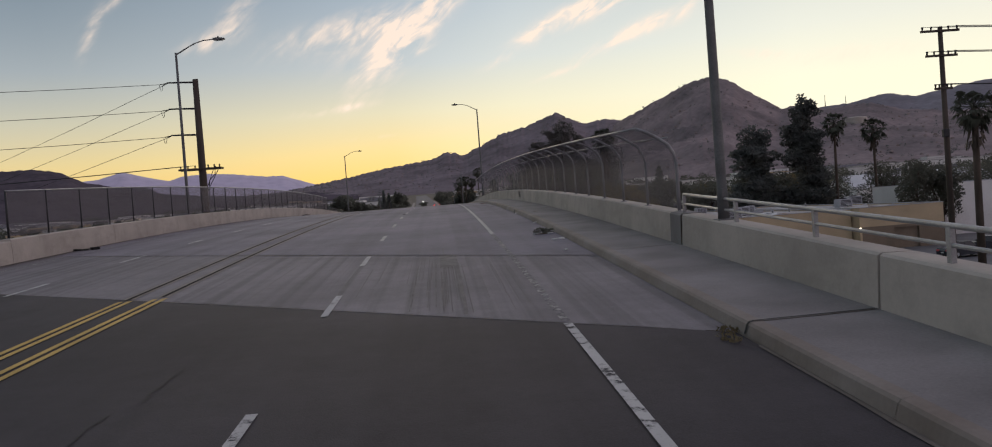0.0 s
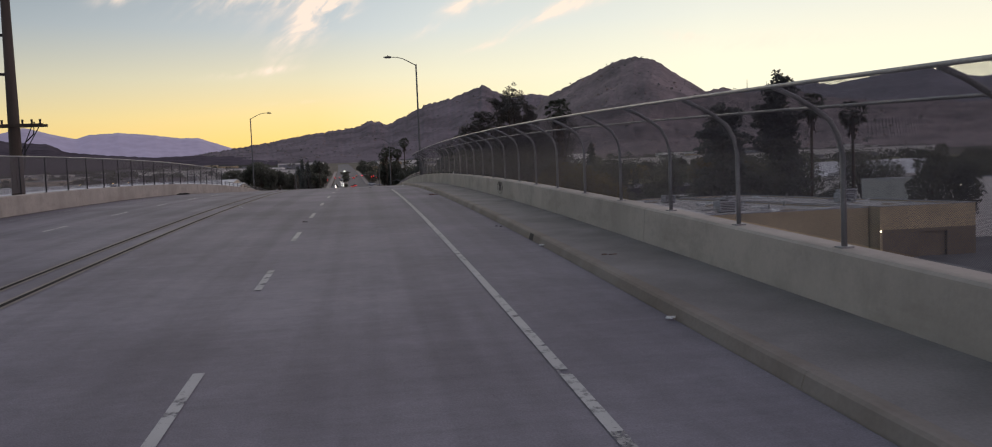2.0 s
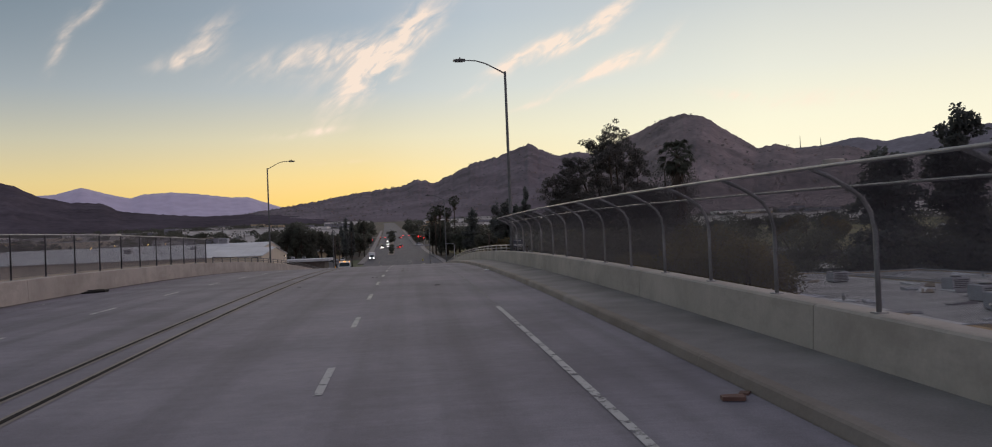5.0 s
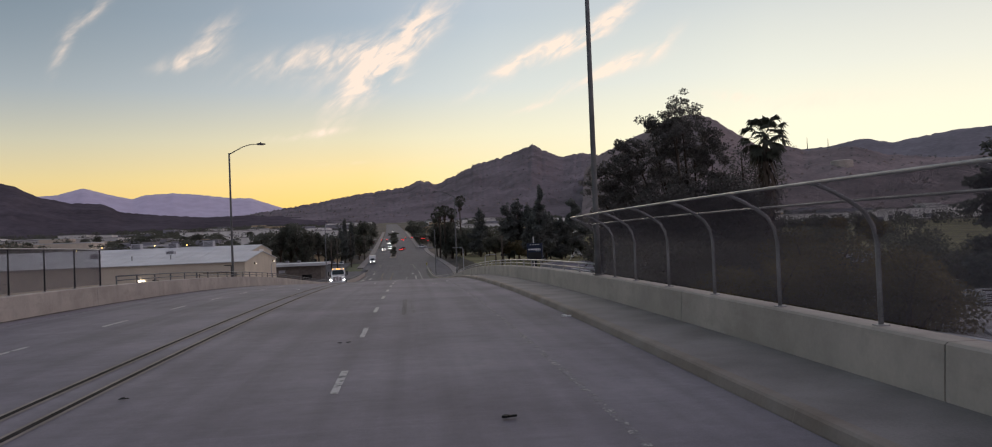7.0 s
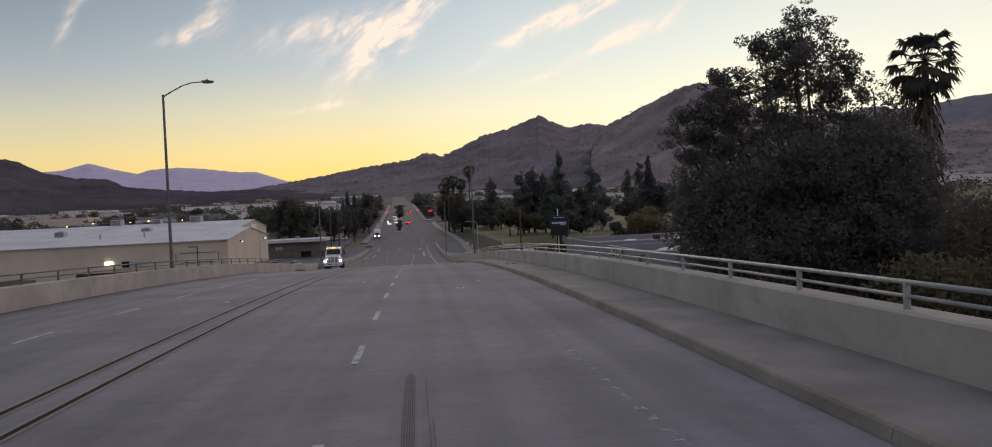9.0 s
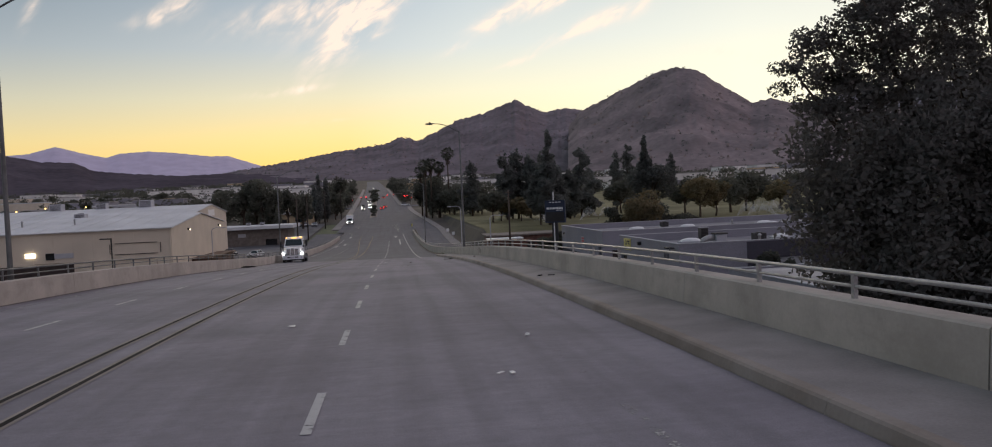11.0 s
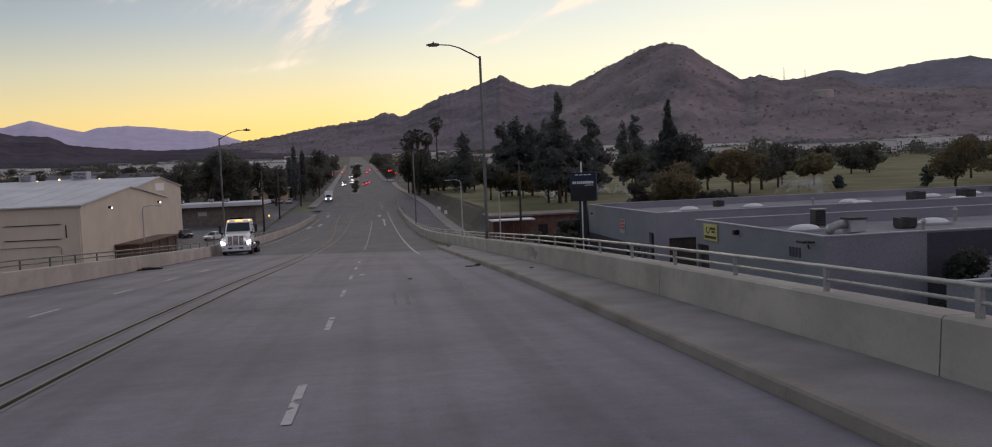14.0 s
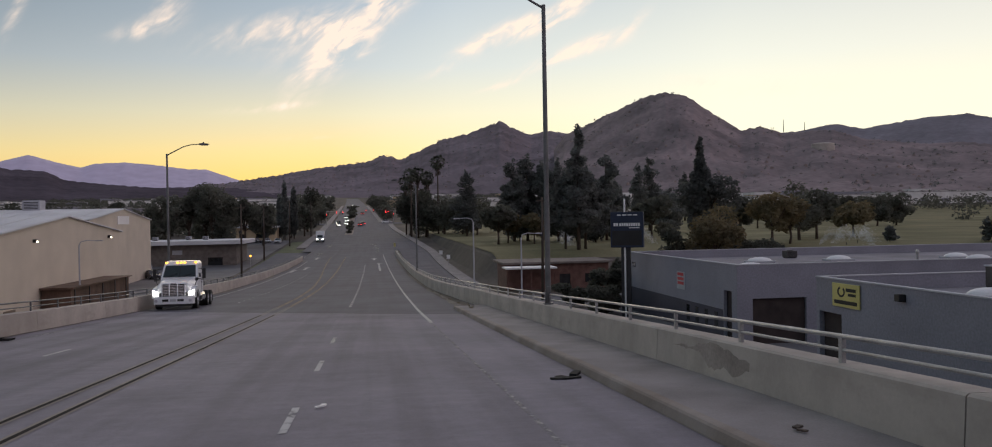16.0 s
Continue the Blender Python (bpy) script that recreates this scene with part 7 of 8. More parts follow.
def day_cab_truck(x, y, rz=0.0):
    """A white day-cab tractor with bare rear axles, its front along -y."""
    z = zr(y) + 0.03
    tilt = math.degrees(math.atan(-0.055))
    root = thing("semi_truck", "white day-cab tractor unit with lit headlights", "truck")
    root.matrix_basis = pose(x, y, z, tilt, 0, rz)
    W = 1.12
    hood = Mesh()
    sec = [(-1.55, .98, 1.02, 1.50), (-1.45, 1.0, 1.02, 1.66), (-0.8, 1.06, .98, 1.80), (0.3, 1.12, .95, 1.92)]
    v = []
    for yy, w, lo, hi in sec:
        v += [(-w, yy, lo), (-w, yy, hi - .28), (-w * .78, yy, hi - .04), (-w * .4, yy, hi), (w * .4, yy, hi), (w * .78, yy, hi - .04), (w, yy, hi - .28), (w, yy, lo)]
    f = [tuple(range(8)), tuple(range(24, 32))[::-1]]
    for i in range(3):
        f += [(i * 8 + k, (i + 1) * 8 + k, (i + 1) * 8 + (k + 1) % 8, i * 8 + (k + 1) % 8) for k in range(8)]
    part("hood", hood.add(v, f), WHITE_CAR, root, smooth=False)
    cabm = Mesh()
    v = [(-W, .25, .75), (W, .25, .75), (W, 2.1, .75), (-W, 2.1, .75), (-W, .28, 1.9), (W, .28, 1.9), (W, 2.1, 1.9), (-W, 2.1, 1.9),
         (-1.0, .85, 2.78), (1.0, .85, 2.78), (1.04, 2.1, 2.85), (-1.04, 2.1, 2.85), (-.92, 1.05, 2.96), (.92, 1.05, 2.96), (.95, 2.05, 3.02), (-.95, 2.05, 3.02)]
    f = [(0, 3, 2, 1), (0, 1, 5, 4), (1, 2, 6, 5), (2, 3, 7, 6), (3, 0, 4, 7), (4, 5, 9, 8), (5, 6, 10, 9), (6, 7, 11, 10), (7, 4, 8, 11), (8, 9, 13, 12), (9, 10, 14, 13), (10, 11, 15, 14), (11, 8, 12, 15), (12, 13, 14, 15)]
    part("cab", cabm.add(v, f), WHITE_CAR, root)
    part("windshield", Mesh().add([(-.98, .27, 1.97), (.98, .27, 1.97), (.90, .77, 2.70), (-.90, .77, 2.70)], [(0, 1, 2, 3)]), GLASS, root)
    part("windshield_divider", Mesh().tube([(0, .26, 1.97), (0, .76, 2.70)], 0.015, n=5), BLACK, root)
    part("wiper", Mesh().tube([(-.75, .24, 1.99), (-.15, .36, 2.2)], 0.015, n=5).tube([(.15, .24, 1.99), (.75, .36, 2.2)], 0.015, n=5), BLACK, root)
    for s in (-1, 1):
        part("side_window", Mesh().add([(s * 1.125, .62, 1.95), (s * 1.125, 1.45, 1.92), (s * 1.045, 1.42, 2.62), (s * 1.03, .98, 2.62)], [(0, 1, 2, 3)]), GLASS, root)
        d = part("door_line", Mesh().box(s * 1.123 - .004, s * 1.123 + .004, 1.52, 1.55, .8, 2.6), BLACK, root)
        part("door_handle", Mesh().cbox(s * 1.14 - .02, s * 1.14 + .02, 1.3, 1.48, 1.58, 1.64, 0.008), BLACK, root)
        fen = [(-1.60, .70), (-1.60, 1.15), (-1.25, 1.32), (-.5, 1.42), (.25, 1.42), (.30, .75), (.12, .72), (.02, 1.0), (-.28, 1.17), (-.68, 1.17), (-.95, 1.0), (-1.05, .70)]
        part("fender", Mesh().prism(fen, "x", s * .86, s * 1.24), WHITE_CAR, root)
        part("headlight", Mesh().prism([(s * .84, .93), (s * 1.16, .98), (s * 1.21, 1.2), (s * 1.04, 1.13)], "y", -1.69, -1.55), HEADLIGHT, root, "lit headlight")
        part("fog_light", Mesh().tube([(s * .98, -1.80, .55), (s * .98, -1.72, .55)], 0.085, n=12), GREY_TRIM, root)
        m = part("mirror", Mesh().cbox(s * 1.48 - .11, s * 1.48 + .11, .22, .34, 1.85, 2.5, 0.03), BLACK, root)
        part("mirror_arm", Mesh().tube([(s * 1.12, .4, 1.82), (s * 1.45, .3, 1.78), (s * 1.46, .3, 2.0)], 0.035, n=6), BLACK, m)
        part("mirror_arm", Mesh().tube([(s * 1.05, .6, 2.5), (s * 1.45, .3, 2.45)], 0.025, n=6), BLACK, m)
        hm = part("hood_mirror", Mesh().cbox(s * 1.2 - .1, s * 1.2 + .1, -.75, -.65, 1.72, 1.92, 0.03), BLACK, root)
        part("mirror_stalk", Mesh().tube([(s * 1.05, -.6, 1.35), (s * 1.2, -.7, 1.74)], 0.02, n=5), BLACK, hm)
        part("fuel_tank", Mesh().tube([(s * .95, .95, .68), (s * .95, 2.35, .68)], 0.31, n=16), CHROME, root, "polished fuel tank", smooth=False)
        for k, zz in enumerate((.42, .75)):
            part("step", Mesh().cbox(s * 1.12 - .12, s * 1.12 + .12, .40, .88, zz, zz + .05, 0.01), CHROME, root)
        wheel("front_wheel", root, s * 1.22, s * .93, -.45, .50, .50)
        for wy in (3.55, 4.85):
            wheel("rear_wheel", root, s * 1.22, s * .66, wy, .50, .50)
            part("mud_flap", Mesh().box(s * .94 - .28, s * .94 + .28, wy + .62, wy + .64, .25, .85), BLACK, root) if wy > 4 else None
        part("frame_rail", Mesh().box(s * .43 - .05, s * .43 + .05, 1.9, 5.7, .78, 1.02), BLACK, root)
        part("exhaust_stack", Mesh().tube([(s * .9, 2.2, 1.0), (s * .9, 2.2, 3.0)], 0.07, n=10), CHROME, root) if s > 0 else None
    gr = part("grille", Mesh().prism([(-.62, .82), (.62, .82), (.70, 1.55), (-.70, 1.55)], "y", -1.62, -1.54), BLACK, root)
    for k in range(7):
        part("grille_slat", Mesh().box(-.60, .60, -1.645, -1.622, .87 + k * .095, .91 + k * .095), CHROME, gr)
    for xx in (-.66, -.24, .24, .66):
        part("grille_bar", Mesh().box(xx - .03, xx + .03, -1.66, -1.61, .82, 1.55), WHITE_CAR, gr)
    part("badge", Mesh().box(-.16, .16, -1.62, -1.58, 1.57, 1.62), CHROME, gr)
    bp = part("bumper", Mesh().prism([(-1.20, -1.35), (-1.12, -1.66), (-.7, -1.80), (.7, -1.80), (1.12, -1.66), (1.20, -1.35), (1.0, -1.35), (-1.0, -1.35)], "z", .34, .80), WHITE_CAR, root)
    part("air_intake", Mesh().box(-.62, -.26, -1.815, -1.79, .50, .64), BLACK, bp)
    part("air_intake", Mesh().box(.26, .62, -1.815, -1.79, .50, .64), BLACK, bp)
    part("number_plate", Mesh().box(-.18, .18, -1.82, -1.80, .50, .64), GREY_TRIM, bp)
    part("air_dam", Mesh().box(-1.05, 1.05, -1.70, -1.40, .2, .34), BLACK, bp)
    for xx in (-.88, -.22, 0, .22, .88):
        part("marker_lamp", Mesh().cbox(xx - .075, xx + .075, .86, .98, 2.83, 2.93, 0.02), AMBER, root, "lit amber marker lamp")
    part("fifth_wheel", Mesh().prism([(-.4, 3.6), (.4, 3.6), (.45, 4.4), (.12, 4.75), (-.12, 4.75), (-.45, 4.4)], "z", 1.05, 1.16), DARK_METAL, root)
    part("axle", Mesh().box(-.9, .9, 3.48, 3.62, .42, .58).box(-.9, .9, 4.78, 4.92, .42, .58), BLACK, root)
    part("cab_rear_wall", Mesh().cbox(-1.0, 1.0, 2.1, 2.16, .9, 2.8, 0.02), GREY_TRIM, root)
    part("air_lines", Mesh().tube([(-.2, 2.18, 1.8), (-.2, 2.5, 1.3), (0, 3.2, 1.25)], 0.03, n=5).tube([(.2, 2.18, 1.8), (.2, 2.6, 1.3), (0.1, 3.2, 1.25)], 0.03, n=5), SIGN_RED, root)
    return root


day_cab_truck(-12.15, 216.5, 2.0)


def box_truck(x, y):
    root = thing("box_truck", "small white box truck with lit headlights", "truck", x, y, zr(y) + .06)
    part("cargo_box", Mesh().cbox(-1.2, 1.2, 0, 5.2, .9, 3.3, 0.05), WHITE_CAR, root)
    part("cab", Mesh().prism([(-1.9, .5), (-1.9, 1.15), (-1.1, 1.3), (-.6, 2.15), (0, 2.2), (0, .5)], "x", -1.0, 1.0), WHITE_CAR, root)
    part("windshield", Mesh().add([(-.88, -1.12, 1.36), (.88, -1.12, 1.36), (.8, -.66, 2.1), (-.8, -.66, 2.1)], [(0, 1, 2, 3)]), GLASS, root)
    part("grille", Mesh().box(-.45, .45, -1.93, -1.89, .65, 1.0), BLACK, root)
    for s in (-1, 1):
        part("headlight", Mesh().cbox(s * .75 - .18, s * .75 + .18, -1.96, -1.86, .75, 1.0, 0.03), HEADLIGHT, root)
        part("mirror", Mesh().cbox(s * 1.25 - .1, s * 1.25 + .1, -.8, -.7, 1.35, 1.75, 0.03), BLACK, root)
        for wy in (-1.1, 3.4):
            wheel("wheel", root, s * 1.05, s * .78, wy, .4, .4, GREY_TRIM, 14)
    return root


box_truck(-15.4, 412)
car("dark sedan parked in the lot", -37.5, 311.5, zg(-39, 311) + .03, 28, DARK_CAR)
car("white sedan parked in the lot", -30.4, 302, zg(-32, 302) + .03, -20, WHITE_CAR)
car("silver estate parked in the lot", -43.5, 331, zg(-46, 331) + .03, 10, SILVER_CAR, "suv")
car("dark parked car beside the brick storefront", -52, 336.5, zg(-52, 336) + .03, 90, DARK_CAR, "suv")
for x, y, rz, paint, lit, lab in ((-15.2, 545, 0, DARK_CAR, "h", "oncoming dark car with lit headlights"), (-12.2, 570, 0, WHITE_CAR, "h", "oncoming white car with lit headlights"), (-14.0, 620, 0, DARK_CAR, "h", "oncoming car far up the road with headlights"),
                                 (-4.0, 532, 180, DARK_CAR, "t", "dark car waiting with red tail lights"), (-14.3, 522, 0, DARK_CAR, "h", "oncoming dark car nearing with headlights"), (-11.4, 536, 0, SILVER_CAR, "h", "oncoming silver car with lit headlights"), (-5.2, 519, 180, DARK_CAR, "t", "dark car stopped with bright tail lights"), (-6.0, 690, 180, DARK_CAR, "t", "far car with red tail lights"), (-19, 1000, 0, WHITE_CAR, "h", "far oncoming car with headlights")):
    car(lab, x, y, zr(y) + .07, rz, paint, "car", lit, 1.9 if rz == 0 else -1.9)
car("white pickup-like car on the cross street", 6.5, 549, zr(549) + .08, 90, WHITE_CAR, "suv")
for i in range(7):
    x, y = -28 - 3.4 * i, 416 + 1.5 * (i % 3)
    car("parked pale car by the distant shops", x, y, zg(x, y) + .02, 20 * i, (WHITE_CAR, SILVER_CAR, DARK_CAR)[i % 3])
for i in range(4):
    x, y = 34 + 4.5 * i, 256 + 1.2 * i
    car("parked car beside the golf course", x, y, zg(x, y) + .05, 10, (SILVER_CAR, DARK_CAR, WHITE_CAR, DARK_CAR)[i])


for x, y, rz, paint, lab in ((56, 86, 70, DARK_CAR, "dark car parked in the scrap yard"), (61, 90, 100, WHITE_CAR, "pale car parked in the scrap yard"), (66, 85, 80, DARK_CAR, "dark car among scrap in the yard"), (58, 79, 40, SILVER_CAR, "silver car parked in the scrap yard"), (50, 82, 95, DARK_CAR, "dark wagon parked in the scrap yard")):
    car(lab, x, y, zg(x, y) + .05, rz, paint)


# ---- frontage roads, signals, signs ----
def merge(y):
    """The frontage road closes on the main road before the crossing."""
    return -6.0 * smooth01(350, 520, y)


def front_z(x, y):
    s = smooth01(335, 372, y)
    return zg(9.0, y) * (1 - s) + (zr(y) - 0.1) * s


tagged(part("frontage_road_1", sweep([(6.6, 0.06), (9.5, 0.07), (13.0, 0.06)], 225, 372, 5.0, shape=merge, z_of=front_z), ASPHALT_OLD), "narrow asphalt frontage road below the wall", "road", kind="structure")
tagged(part("frontage_pavement_1", sweep([(13.0, -0.3), (13.02, 0.22), (15.2, 0.23), (15.3, -0.6)], 225, 384, 5.0, shape=merge, z_of=front_z), WALK), "pale sidewalk beside the frontage road", "pavement", kind="structure")
tagged(part("frontage_road_2", sweep([(-23.5, 0.06), (-19.5, 0.07), (-15.6, 0.06)], 240, 372, 5.0, z_of=zg), ASPHALT_OLD), "narrow asphalt frontage road below the wall", "road", kind="structure")
tagged(part("merge_lane", sweep([(3.0, -0.03), (9.0, -0.02), (13.2, -0.03)], 372, 540, 6.0, shape=merge), ASPHALT_OLD), "asphalt lane where the frontage road joins", "road", kind="structure")
tagged(part("pavement_far_3", sweep([(13.0, -0.3), (13.02, 0.16), (15.2, 0.17), (15.3, -1.5)], 384, 538, 5.0, shape=merge), WALK), "pale sidewalk up to the crossing", "pavement", kind="structure")
tagged(part("pavement_far_1", sweep([(4.5, -0.2), (4.52, 0.16), (6.8, 0.17), (6.9, -1.0)], 557, 1000, 10.0, shape=far_bend), WALK), "pale sidewalk beside the far road", "pavement", kind="structure")
pf = sweep([(-17.5, -0.2), (-17.52, 0.16), (-20, 0.17), (-20.1, -2.5)], 386, 1006, 10.0, shape=far_bend)
pf.f.append((3, 2, 1, 0))
tagged(part("pavement_far_2", pf, WALK), "pale sidewalk beside the far road", "pavement", kind="structure")


def traffic_signal(x, y, reach, label):
    root = thing("traffic_signal", label, "traffic light", x, y, zr(y) + .1, group="traffic signals")
    part("pole", Mesh().tube([(0, 0, 0), (0, 0, 6.2)], 0.14, 0.1, 8), STEEL, root)
    part("mast_arm", Mesh().tube([(0, 0, 5.9), (reach * .5, 0, 6.2), (reach, 0, 6.3)], 0.09, 0.05, 7), STEEL, root)
    for k in (1.0, 0.62, 0.0):
        h = part("signal_head", Mesh().cbox(reach * k - .2, reach * k + .2, -.25, 0.0, 4.7 if k else 3.6, 5.9 if k else 4.8, 0.03), BLACK, root)
        zt = 5.6 if k else 4.5
        part("red_lens", Mesh().ball((reach * k, -.27, zt), 0.16, 0.06, 0.16, 10, 6), RED_LIGHT, h, "lit red signal")
        part("visor", Mesh().tube([(reach * k, -.25, zt + .02), (reach * k, -.5, zt + .02)], 0.19, n=8, cap=False), BLACK, h)


traffic_signal(6.6, 562, -9.5, "traffic signal showing red at the crossing")
traffic_signal(9.4, 536, -3.5, "near traffic signal showing red")
traffic_signal(-20, 536, 7, "traffic signal on the far corner")


def gooseneck(x, y, h, side):
    root = thing("street_lamp", "small pale gooseneck street lamp", "street lamp", x, y, zg(x, y), group="small street lamps")
    part("pole", Mesh().tube([(0, 0, 0), (0, 0, h - .4)], 0.09, 0.07, 8), GREY_TRIM, root)
    part("arm", Mesh().tube([(0, 0, h - .45), (side * .15, 0, h - .1), (side * .7, 0, h + .05), (side * 1.6, 0, h)], 0.05, 0.04, 7), GREY_TRIM, root, smooth=True)
    part("lamp_head", Mesh().cbox(min(side * 1.5, side * 2.1), max(side * 1.5, side * 2.1), -.12, .12, h - .06, h + .06, 0.02), GREY_TRIM, root)
    return root


gooseneck(10.6, 250, 9.6, -1)
gooseneck(14.5, 243, 8.0, 1)
gooseneck(-27.5, 245.4, 8.1, 1)


def road_sign(x, y, z, h, mt, label, w=0.35, rect=True):
    root = thing("road_sign", label, "road sign", x, y, z)
    part("post", Mesh().tube([(0, 0, 0), (0, 0, h)], 0.035, n=6), STEEL, root)
    part("panel", Mesh().cbox(-w, w, -.06, -.035, h - .8, h, 0.008), mt, root)


road_sign(13.6, 330, zg(13, 330) + .1, 2.6, SIGN_WHITE, "white road sign seen by the sidewalk")
road_sign(14.4, 322, zg(14, 322) + .1, 2.2, SIGN_WHITE, "second small white road sign")
road_sign(5.0, 356, zr(356), 2.4, SIGN_YELLOW, "yellow object marker at the wall's end", 0.22)
bl = thing("flashing_beacon", "amber beacon lit beside the frontage road", "beacon", -23.8, 330, zg(-24, 330))
part("post", Mesh().tube([(0, 0, 0), (0, 0, 2.4)], 0.04, n=6), STEEL, bl)
part("lamp", Mesh().ball((0, -.1, 2.5), 0.2, 0.1, 0.2, 10, 6), AMBER, bl)
rw = random.Random(9)
for x, y, turn in ((50.5, 318, 10), (83, 298, 150), (87, 301, 20), (38.5, 322, 100)):
    root = thing("sprinkler", "golf course sprinkler throwing white fans of water", "sprinkler", x, y, zg(x, y), turn, group="lawn sprinklers")
    part("riser", Mesh().tube([(0, 0, 0), (0, 0, 0.5)], 0.05, n=6), BLACK, root)
    spray = Mesh()
    for j in range(1700):
        t = rw.uniform(0.03, 1) ** 0.8
        a = rw.choice((0.0, 2.7)) + rw.gauss(0, .09 + .12 * t)
        lift = (3.6 if j % 3 else 2.4) * rw.uniform(.55, 1.05)
        c = Vector((4.6 * t * math.cos(a), 4.6 * t * math.sin(a), 0.5 * (1 - t) + lift * 3.4 * t * (1 - t) * rw.uniform(.55 if j % 2 else .97, 1.0)))
        r = rw.uniform(.02, .045)
        spray.add([c + Vector((r, 0, -r)), c + Vector((-r, r, -r)), c + Vector((-r, -r, -r)), c + Vector((0, 0, r))], [(0, 1, 2), (0, 3, 1), (1, 3, 2), (2, 3, 0)])
    tagged(part("water_jet", spray, SIGN_WHITE, root, "droplets of water"), kind="stuff")

# water tank on the hill
spot = min((v.co for v in bpy.data.objects["hill_1"].data.vertices), key=lambda c: (c.x - 858) ** 2 + (c.y - 1640) ** 2)
tank.location = (spot.x, spot.y, spot.z + 1)
BEIGE_TANK = mat("beige_tank_paint", (0.44, 0.39, 0.345), var=0.15, scale=0.05, fine=1)
part("tank_wall", Mesh().tube([(0, 0, -12), (0, 0, 6.5)], 21, n=36), BEIGE_TANK, tank)
part("tank_roof", Mesh().ball((0, 0, 6.5), 21, 21, 2.5, 36, 5, 0.0), BEIGE_TANK, tank)
for x, y, h in ((1010, 2080, 30), (1060, 2070, 24)):
    mast = thing("radio_mast", "thin radio mast on the ridge", "mast", x, y, 205)
    part("lattice", Mesh().tube([(0, 0, 0), (0, 0, h)], 1.2, 0.5, 4), DARK_METAL, mast)

# ---- litter and marks near the camera ----
def scrap(name, label, cat, x, y, dz, bits, seed):
    """bits: (material, count, size)"""
    rnd = random.Random(seed)
    root = thing(name, label, cat, x, y, zr(y) + dz, rnd.uniform(0, 90))
    for mt, n, s, pn in bits:
        for k in range(n):
            a, b = rnd.uniform(-s, s) * 1.6, rnd.uniform(-s, s)
            l, w, h = s * rnd.uniform(.4, 1), s * rnd.uniform(.25, .6), s * rnd.uniform(.1, .35)
            t = rnd.uniform(0, 3)
            c, sn = math.cos(t), math.sin(t)
            pts = [(a + c * u - sn * v, b + sn * u + c * v, z + (0.06 * s * u if z else 0)) for z in (0, h) for u, v in ((-l, -w), (l, -w * .7), (l * .8, w), (-l * .9, w * .8))]
            part(pn, Mesh().add(pts, [(3, 2, 1, 0), (4, 5, 6, 7), (0, 1, 5, 4), (1, 2, 6, 5), (2, 3, 7, 6), (3, 0, 4, 7)]), mt, root)
    return root


bush = scrap("debris_heap", "uprooted dark weeds and white scraps against the kerb", "debris", 3.75, 31.6, 0.0, [(SIGN_WHITE, 3, 0.15, "scrap"), (BROWN_WALL, 2, 0.11, "scrap")], 1)
part("weed_clump", leaf_cloud([(-0.12, 0, .08, .28, .2, .11), (0.14, .05, .07, .2, .16, .09)], 300, 0.045, 3), LEAF, bush)
scrap("litter", "crumpled white paper in the gutter", "litter", 3.85, 29.5, 0.0, [(SIGN_WHITE, 4, 0.13, "paper")], 2)
scrap("litter", "flattened white wrapper in the gutter", "litter", 3.95, 101.3, 0.0, [(SIGN_WHITE, 3, 0.13, "paper")], 3)
scrap("litter", "broken red-brown brick against the kerb", "litter", 3.9, 67.9, 0.0, [(BRICK, 4, 0.16, "fragment")], 4)
scrap("tyre_shred", "black tyre shreds against the far parapet", "debris", -13.75, 95.8, 0.0, [(RUBBER, 9, 0.35, "shred")], 5)
scrap("tyre_shred", "black tyre shreds by the far wall", "debris", -13.8, 194.0, 0.0, [(RUBBER, 9, 0.4, "shred")], 6)
scrap("tyre_shred", "black tyre shreds in the far gutter", "debris", -13.8, 41.0, 0.0, [(RUBBER, 5, 0.3, "shred")], 7)
scrap("tyre_shred", "curled dark tyre shred on the sidewalk", "debris", 4.75, 144.4, 0.18, [(RUBBER, 2, 0.15, "shred")], 8)
scrap("tyre_shred", "dark tyre shred on the shoulder", "debris", 3.7, 178.2, 0.0, [(RUBBER, 5, 0.22, "shred")], 9)
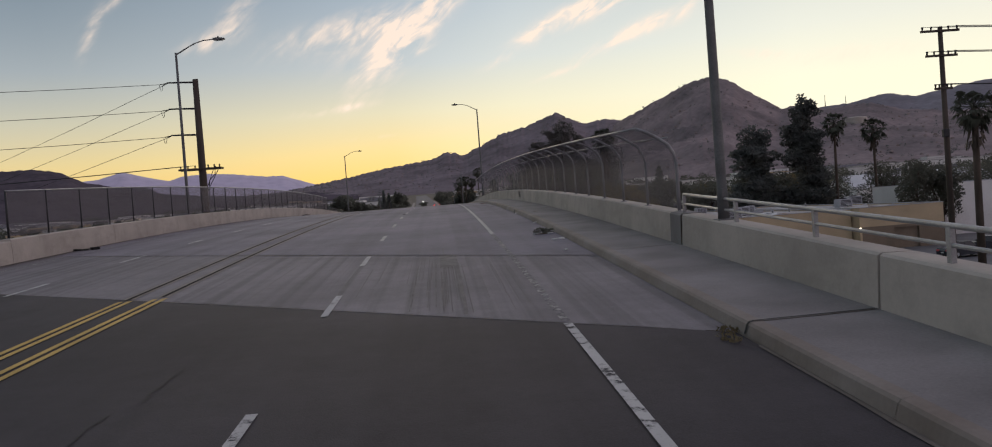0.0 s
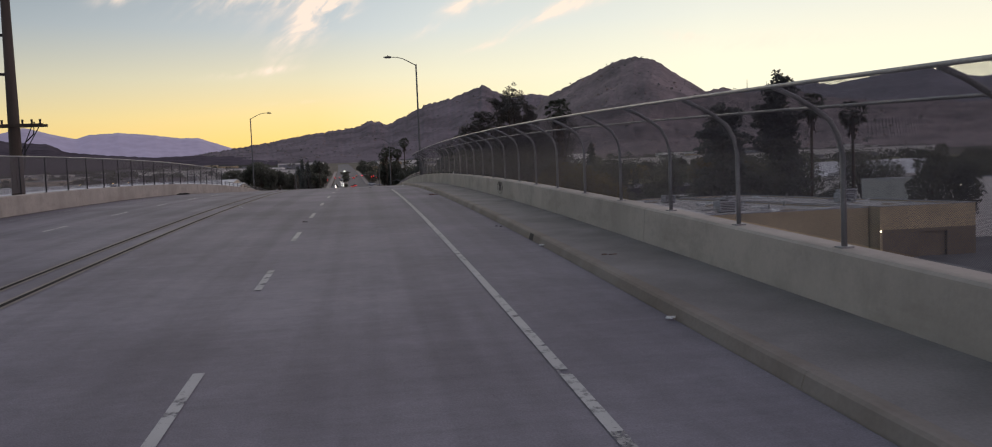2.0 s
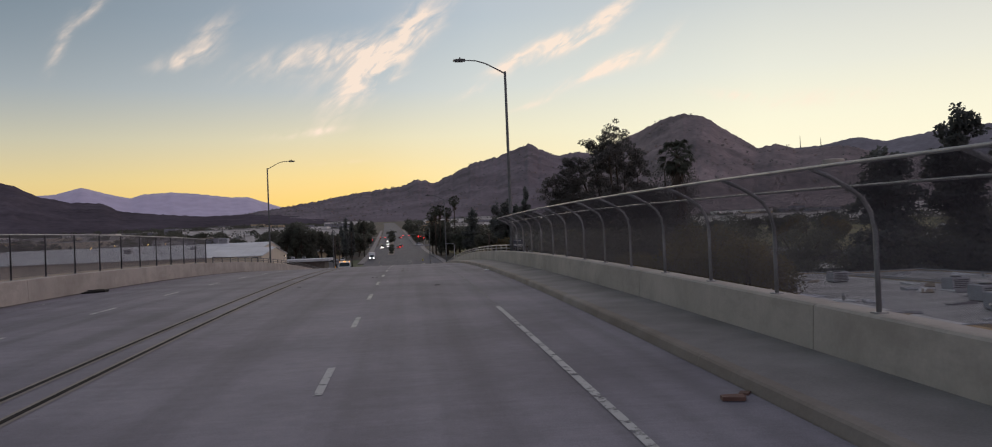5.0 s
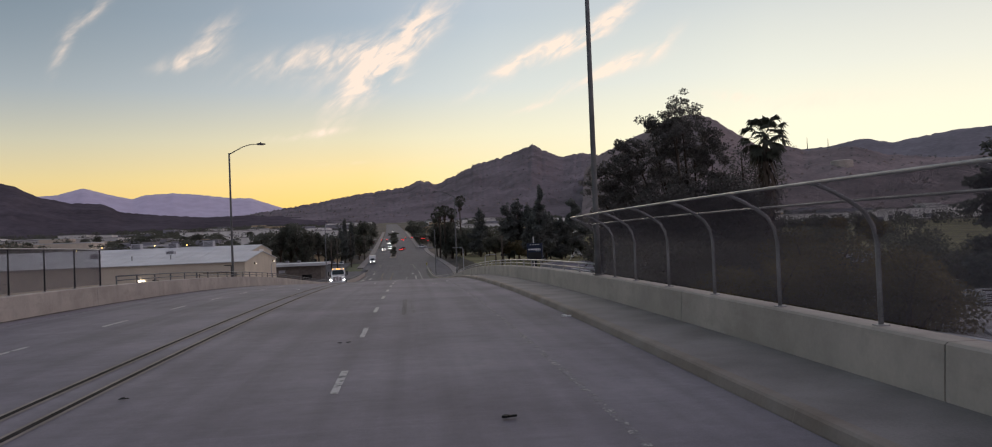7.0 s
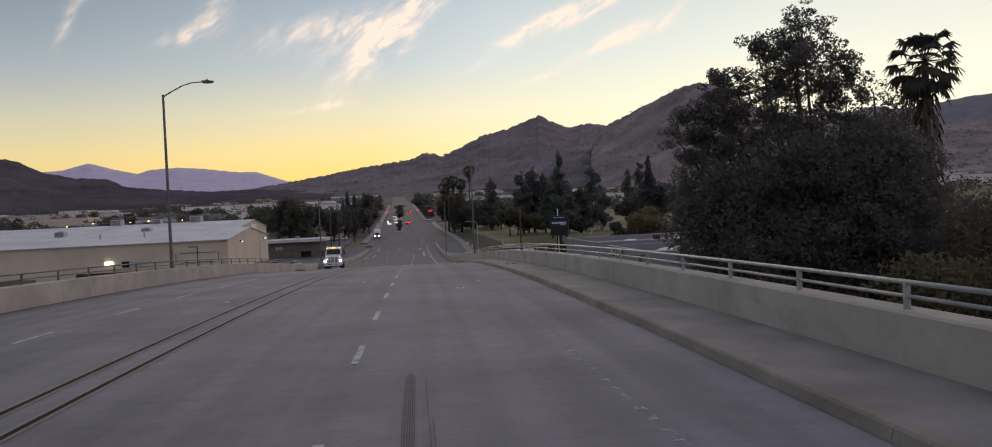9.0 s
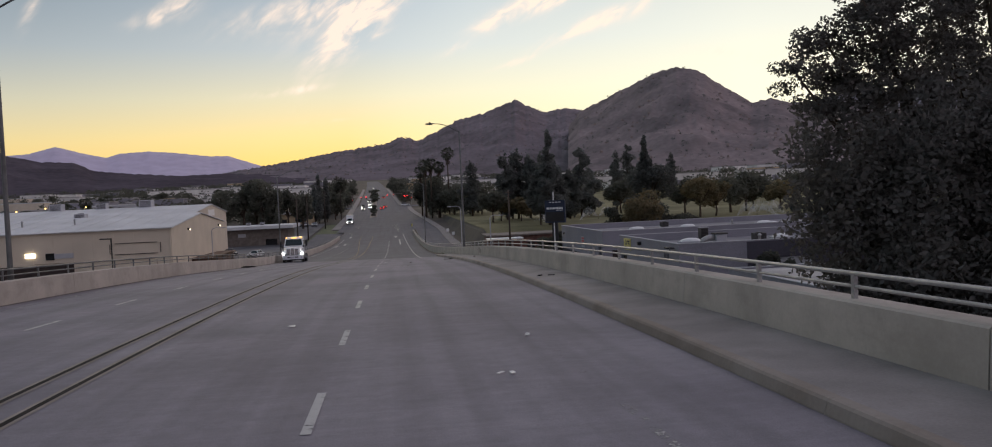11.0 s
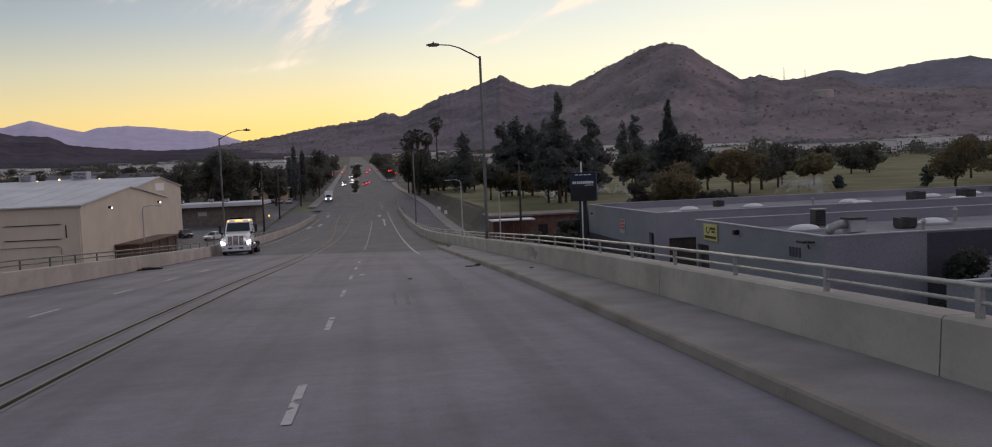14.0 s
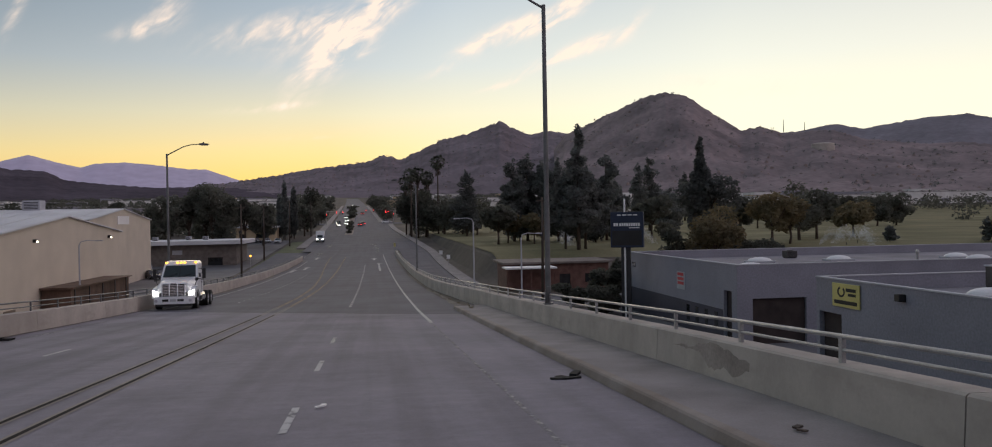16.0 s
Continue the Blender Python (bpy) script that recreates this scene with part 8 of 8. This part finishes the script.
for i, (x, y, mt) in enumerate(((3.6, 26.3, SIGN_WHITE), (4.0, 36.5, SIGN_WHITE), (4.6, 41, BRICK), (3.9, 48.5, RUBBER), (4.0, 44, SIGN_WHITE), (-1.5, 52.9, RUBBER), (1.0, 89.3, RUBBER), (2.1, 131.4, SIGN_WHITE), (-4.4, 92, RUBBER),
                                (-1.7, 97.5, RUBBER), (-4.7, 63, SIGN_WHITE), (1.2, 128, SIGN_WHITE), (-0.9, 176, SIGN_WHITE), (0.8, 172, RUBBER), (-2.6, 135, SIGN_WHITE), (-6.6, 127, SIGN_WHITE), (4.9, 171.5, WOOD_POLE))):
    scrap("litter", "small pale scrap on the concrete" if mt is SIGN_WHITE else "small dark scrap on the concrete", "litter", x, y, 0.2 if x > 4.3 else 0.03, [(mt, 2, 0.08, "fragment")], 20 + i)
for i, (x, y) in enumerate(((4.0, 16.3), (3.88, 15.9), (5.2, 204.5), (5.1, 207), (5.0, 212), (4.9, 217), (4.9, 224), (4.8, 231))):
    wd = thing("weed_tuft", "dry weed tuft by the kerb", "weed", x, y, zr(y), group="dry weeds along the kerb")
    part("blades", leaf_cloud([(0, 0, .03, .12, .28, .035)], 110, 0.024, 60 + i, flat=1.5), LEAF_RUST, wd)

pl = thing("spiky_plant", "dry spiky plant at the foot of the wall", "plant", 4.75, 203.2, zr(203.2))
for k in range(16):
    a, t = k * 2.4, 0.35 + 0.5 * (k % 4) / 3
    dv = Vector((math.cos(a) * t, math.sin(a) * t, 1.0)).normalized() * random.uniform(.45, .75)
    sd = Vector((-math.sin(a), math.cos(a), 0)) * .025
    part("leaf", Mesh().add([-sd, sd, dv], [(0, 1, 2)]), LEAF_RUST, pl)

# sprayed tag on the parapet's inner face
gf = thing("graffiti_tag", "faded dark sprayed tag on the parapet face", "graffiti")
for cy, rr in ((58.95, .16), (59.72, .17), (59.45, .09)):
    part("spray_ring", Mesh().tube([(5.774, cy + rr * math.cos(a), zr(cy) + .56 + rr * 1.25 * math.sin(a)) for a in (0.3 + j * .38 for j in range(17))], 0.010, n=5), GRAFFITI, gf)
for a, b, c, e in ((59.15, .42, 59.22, .78), (59.22, .78, 59.36, .46), (59.36, .46, 59.42, .8), (59.52, .40, 59.55, .74), (58.8, .36, 59.5, .31)):
    part("spray_bar", Mesh().tube([(5.774, a, zr(a) + b), (5.774, c, zr(c) + e)], 0.010, n=5), GRAFFITI, gf)
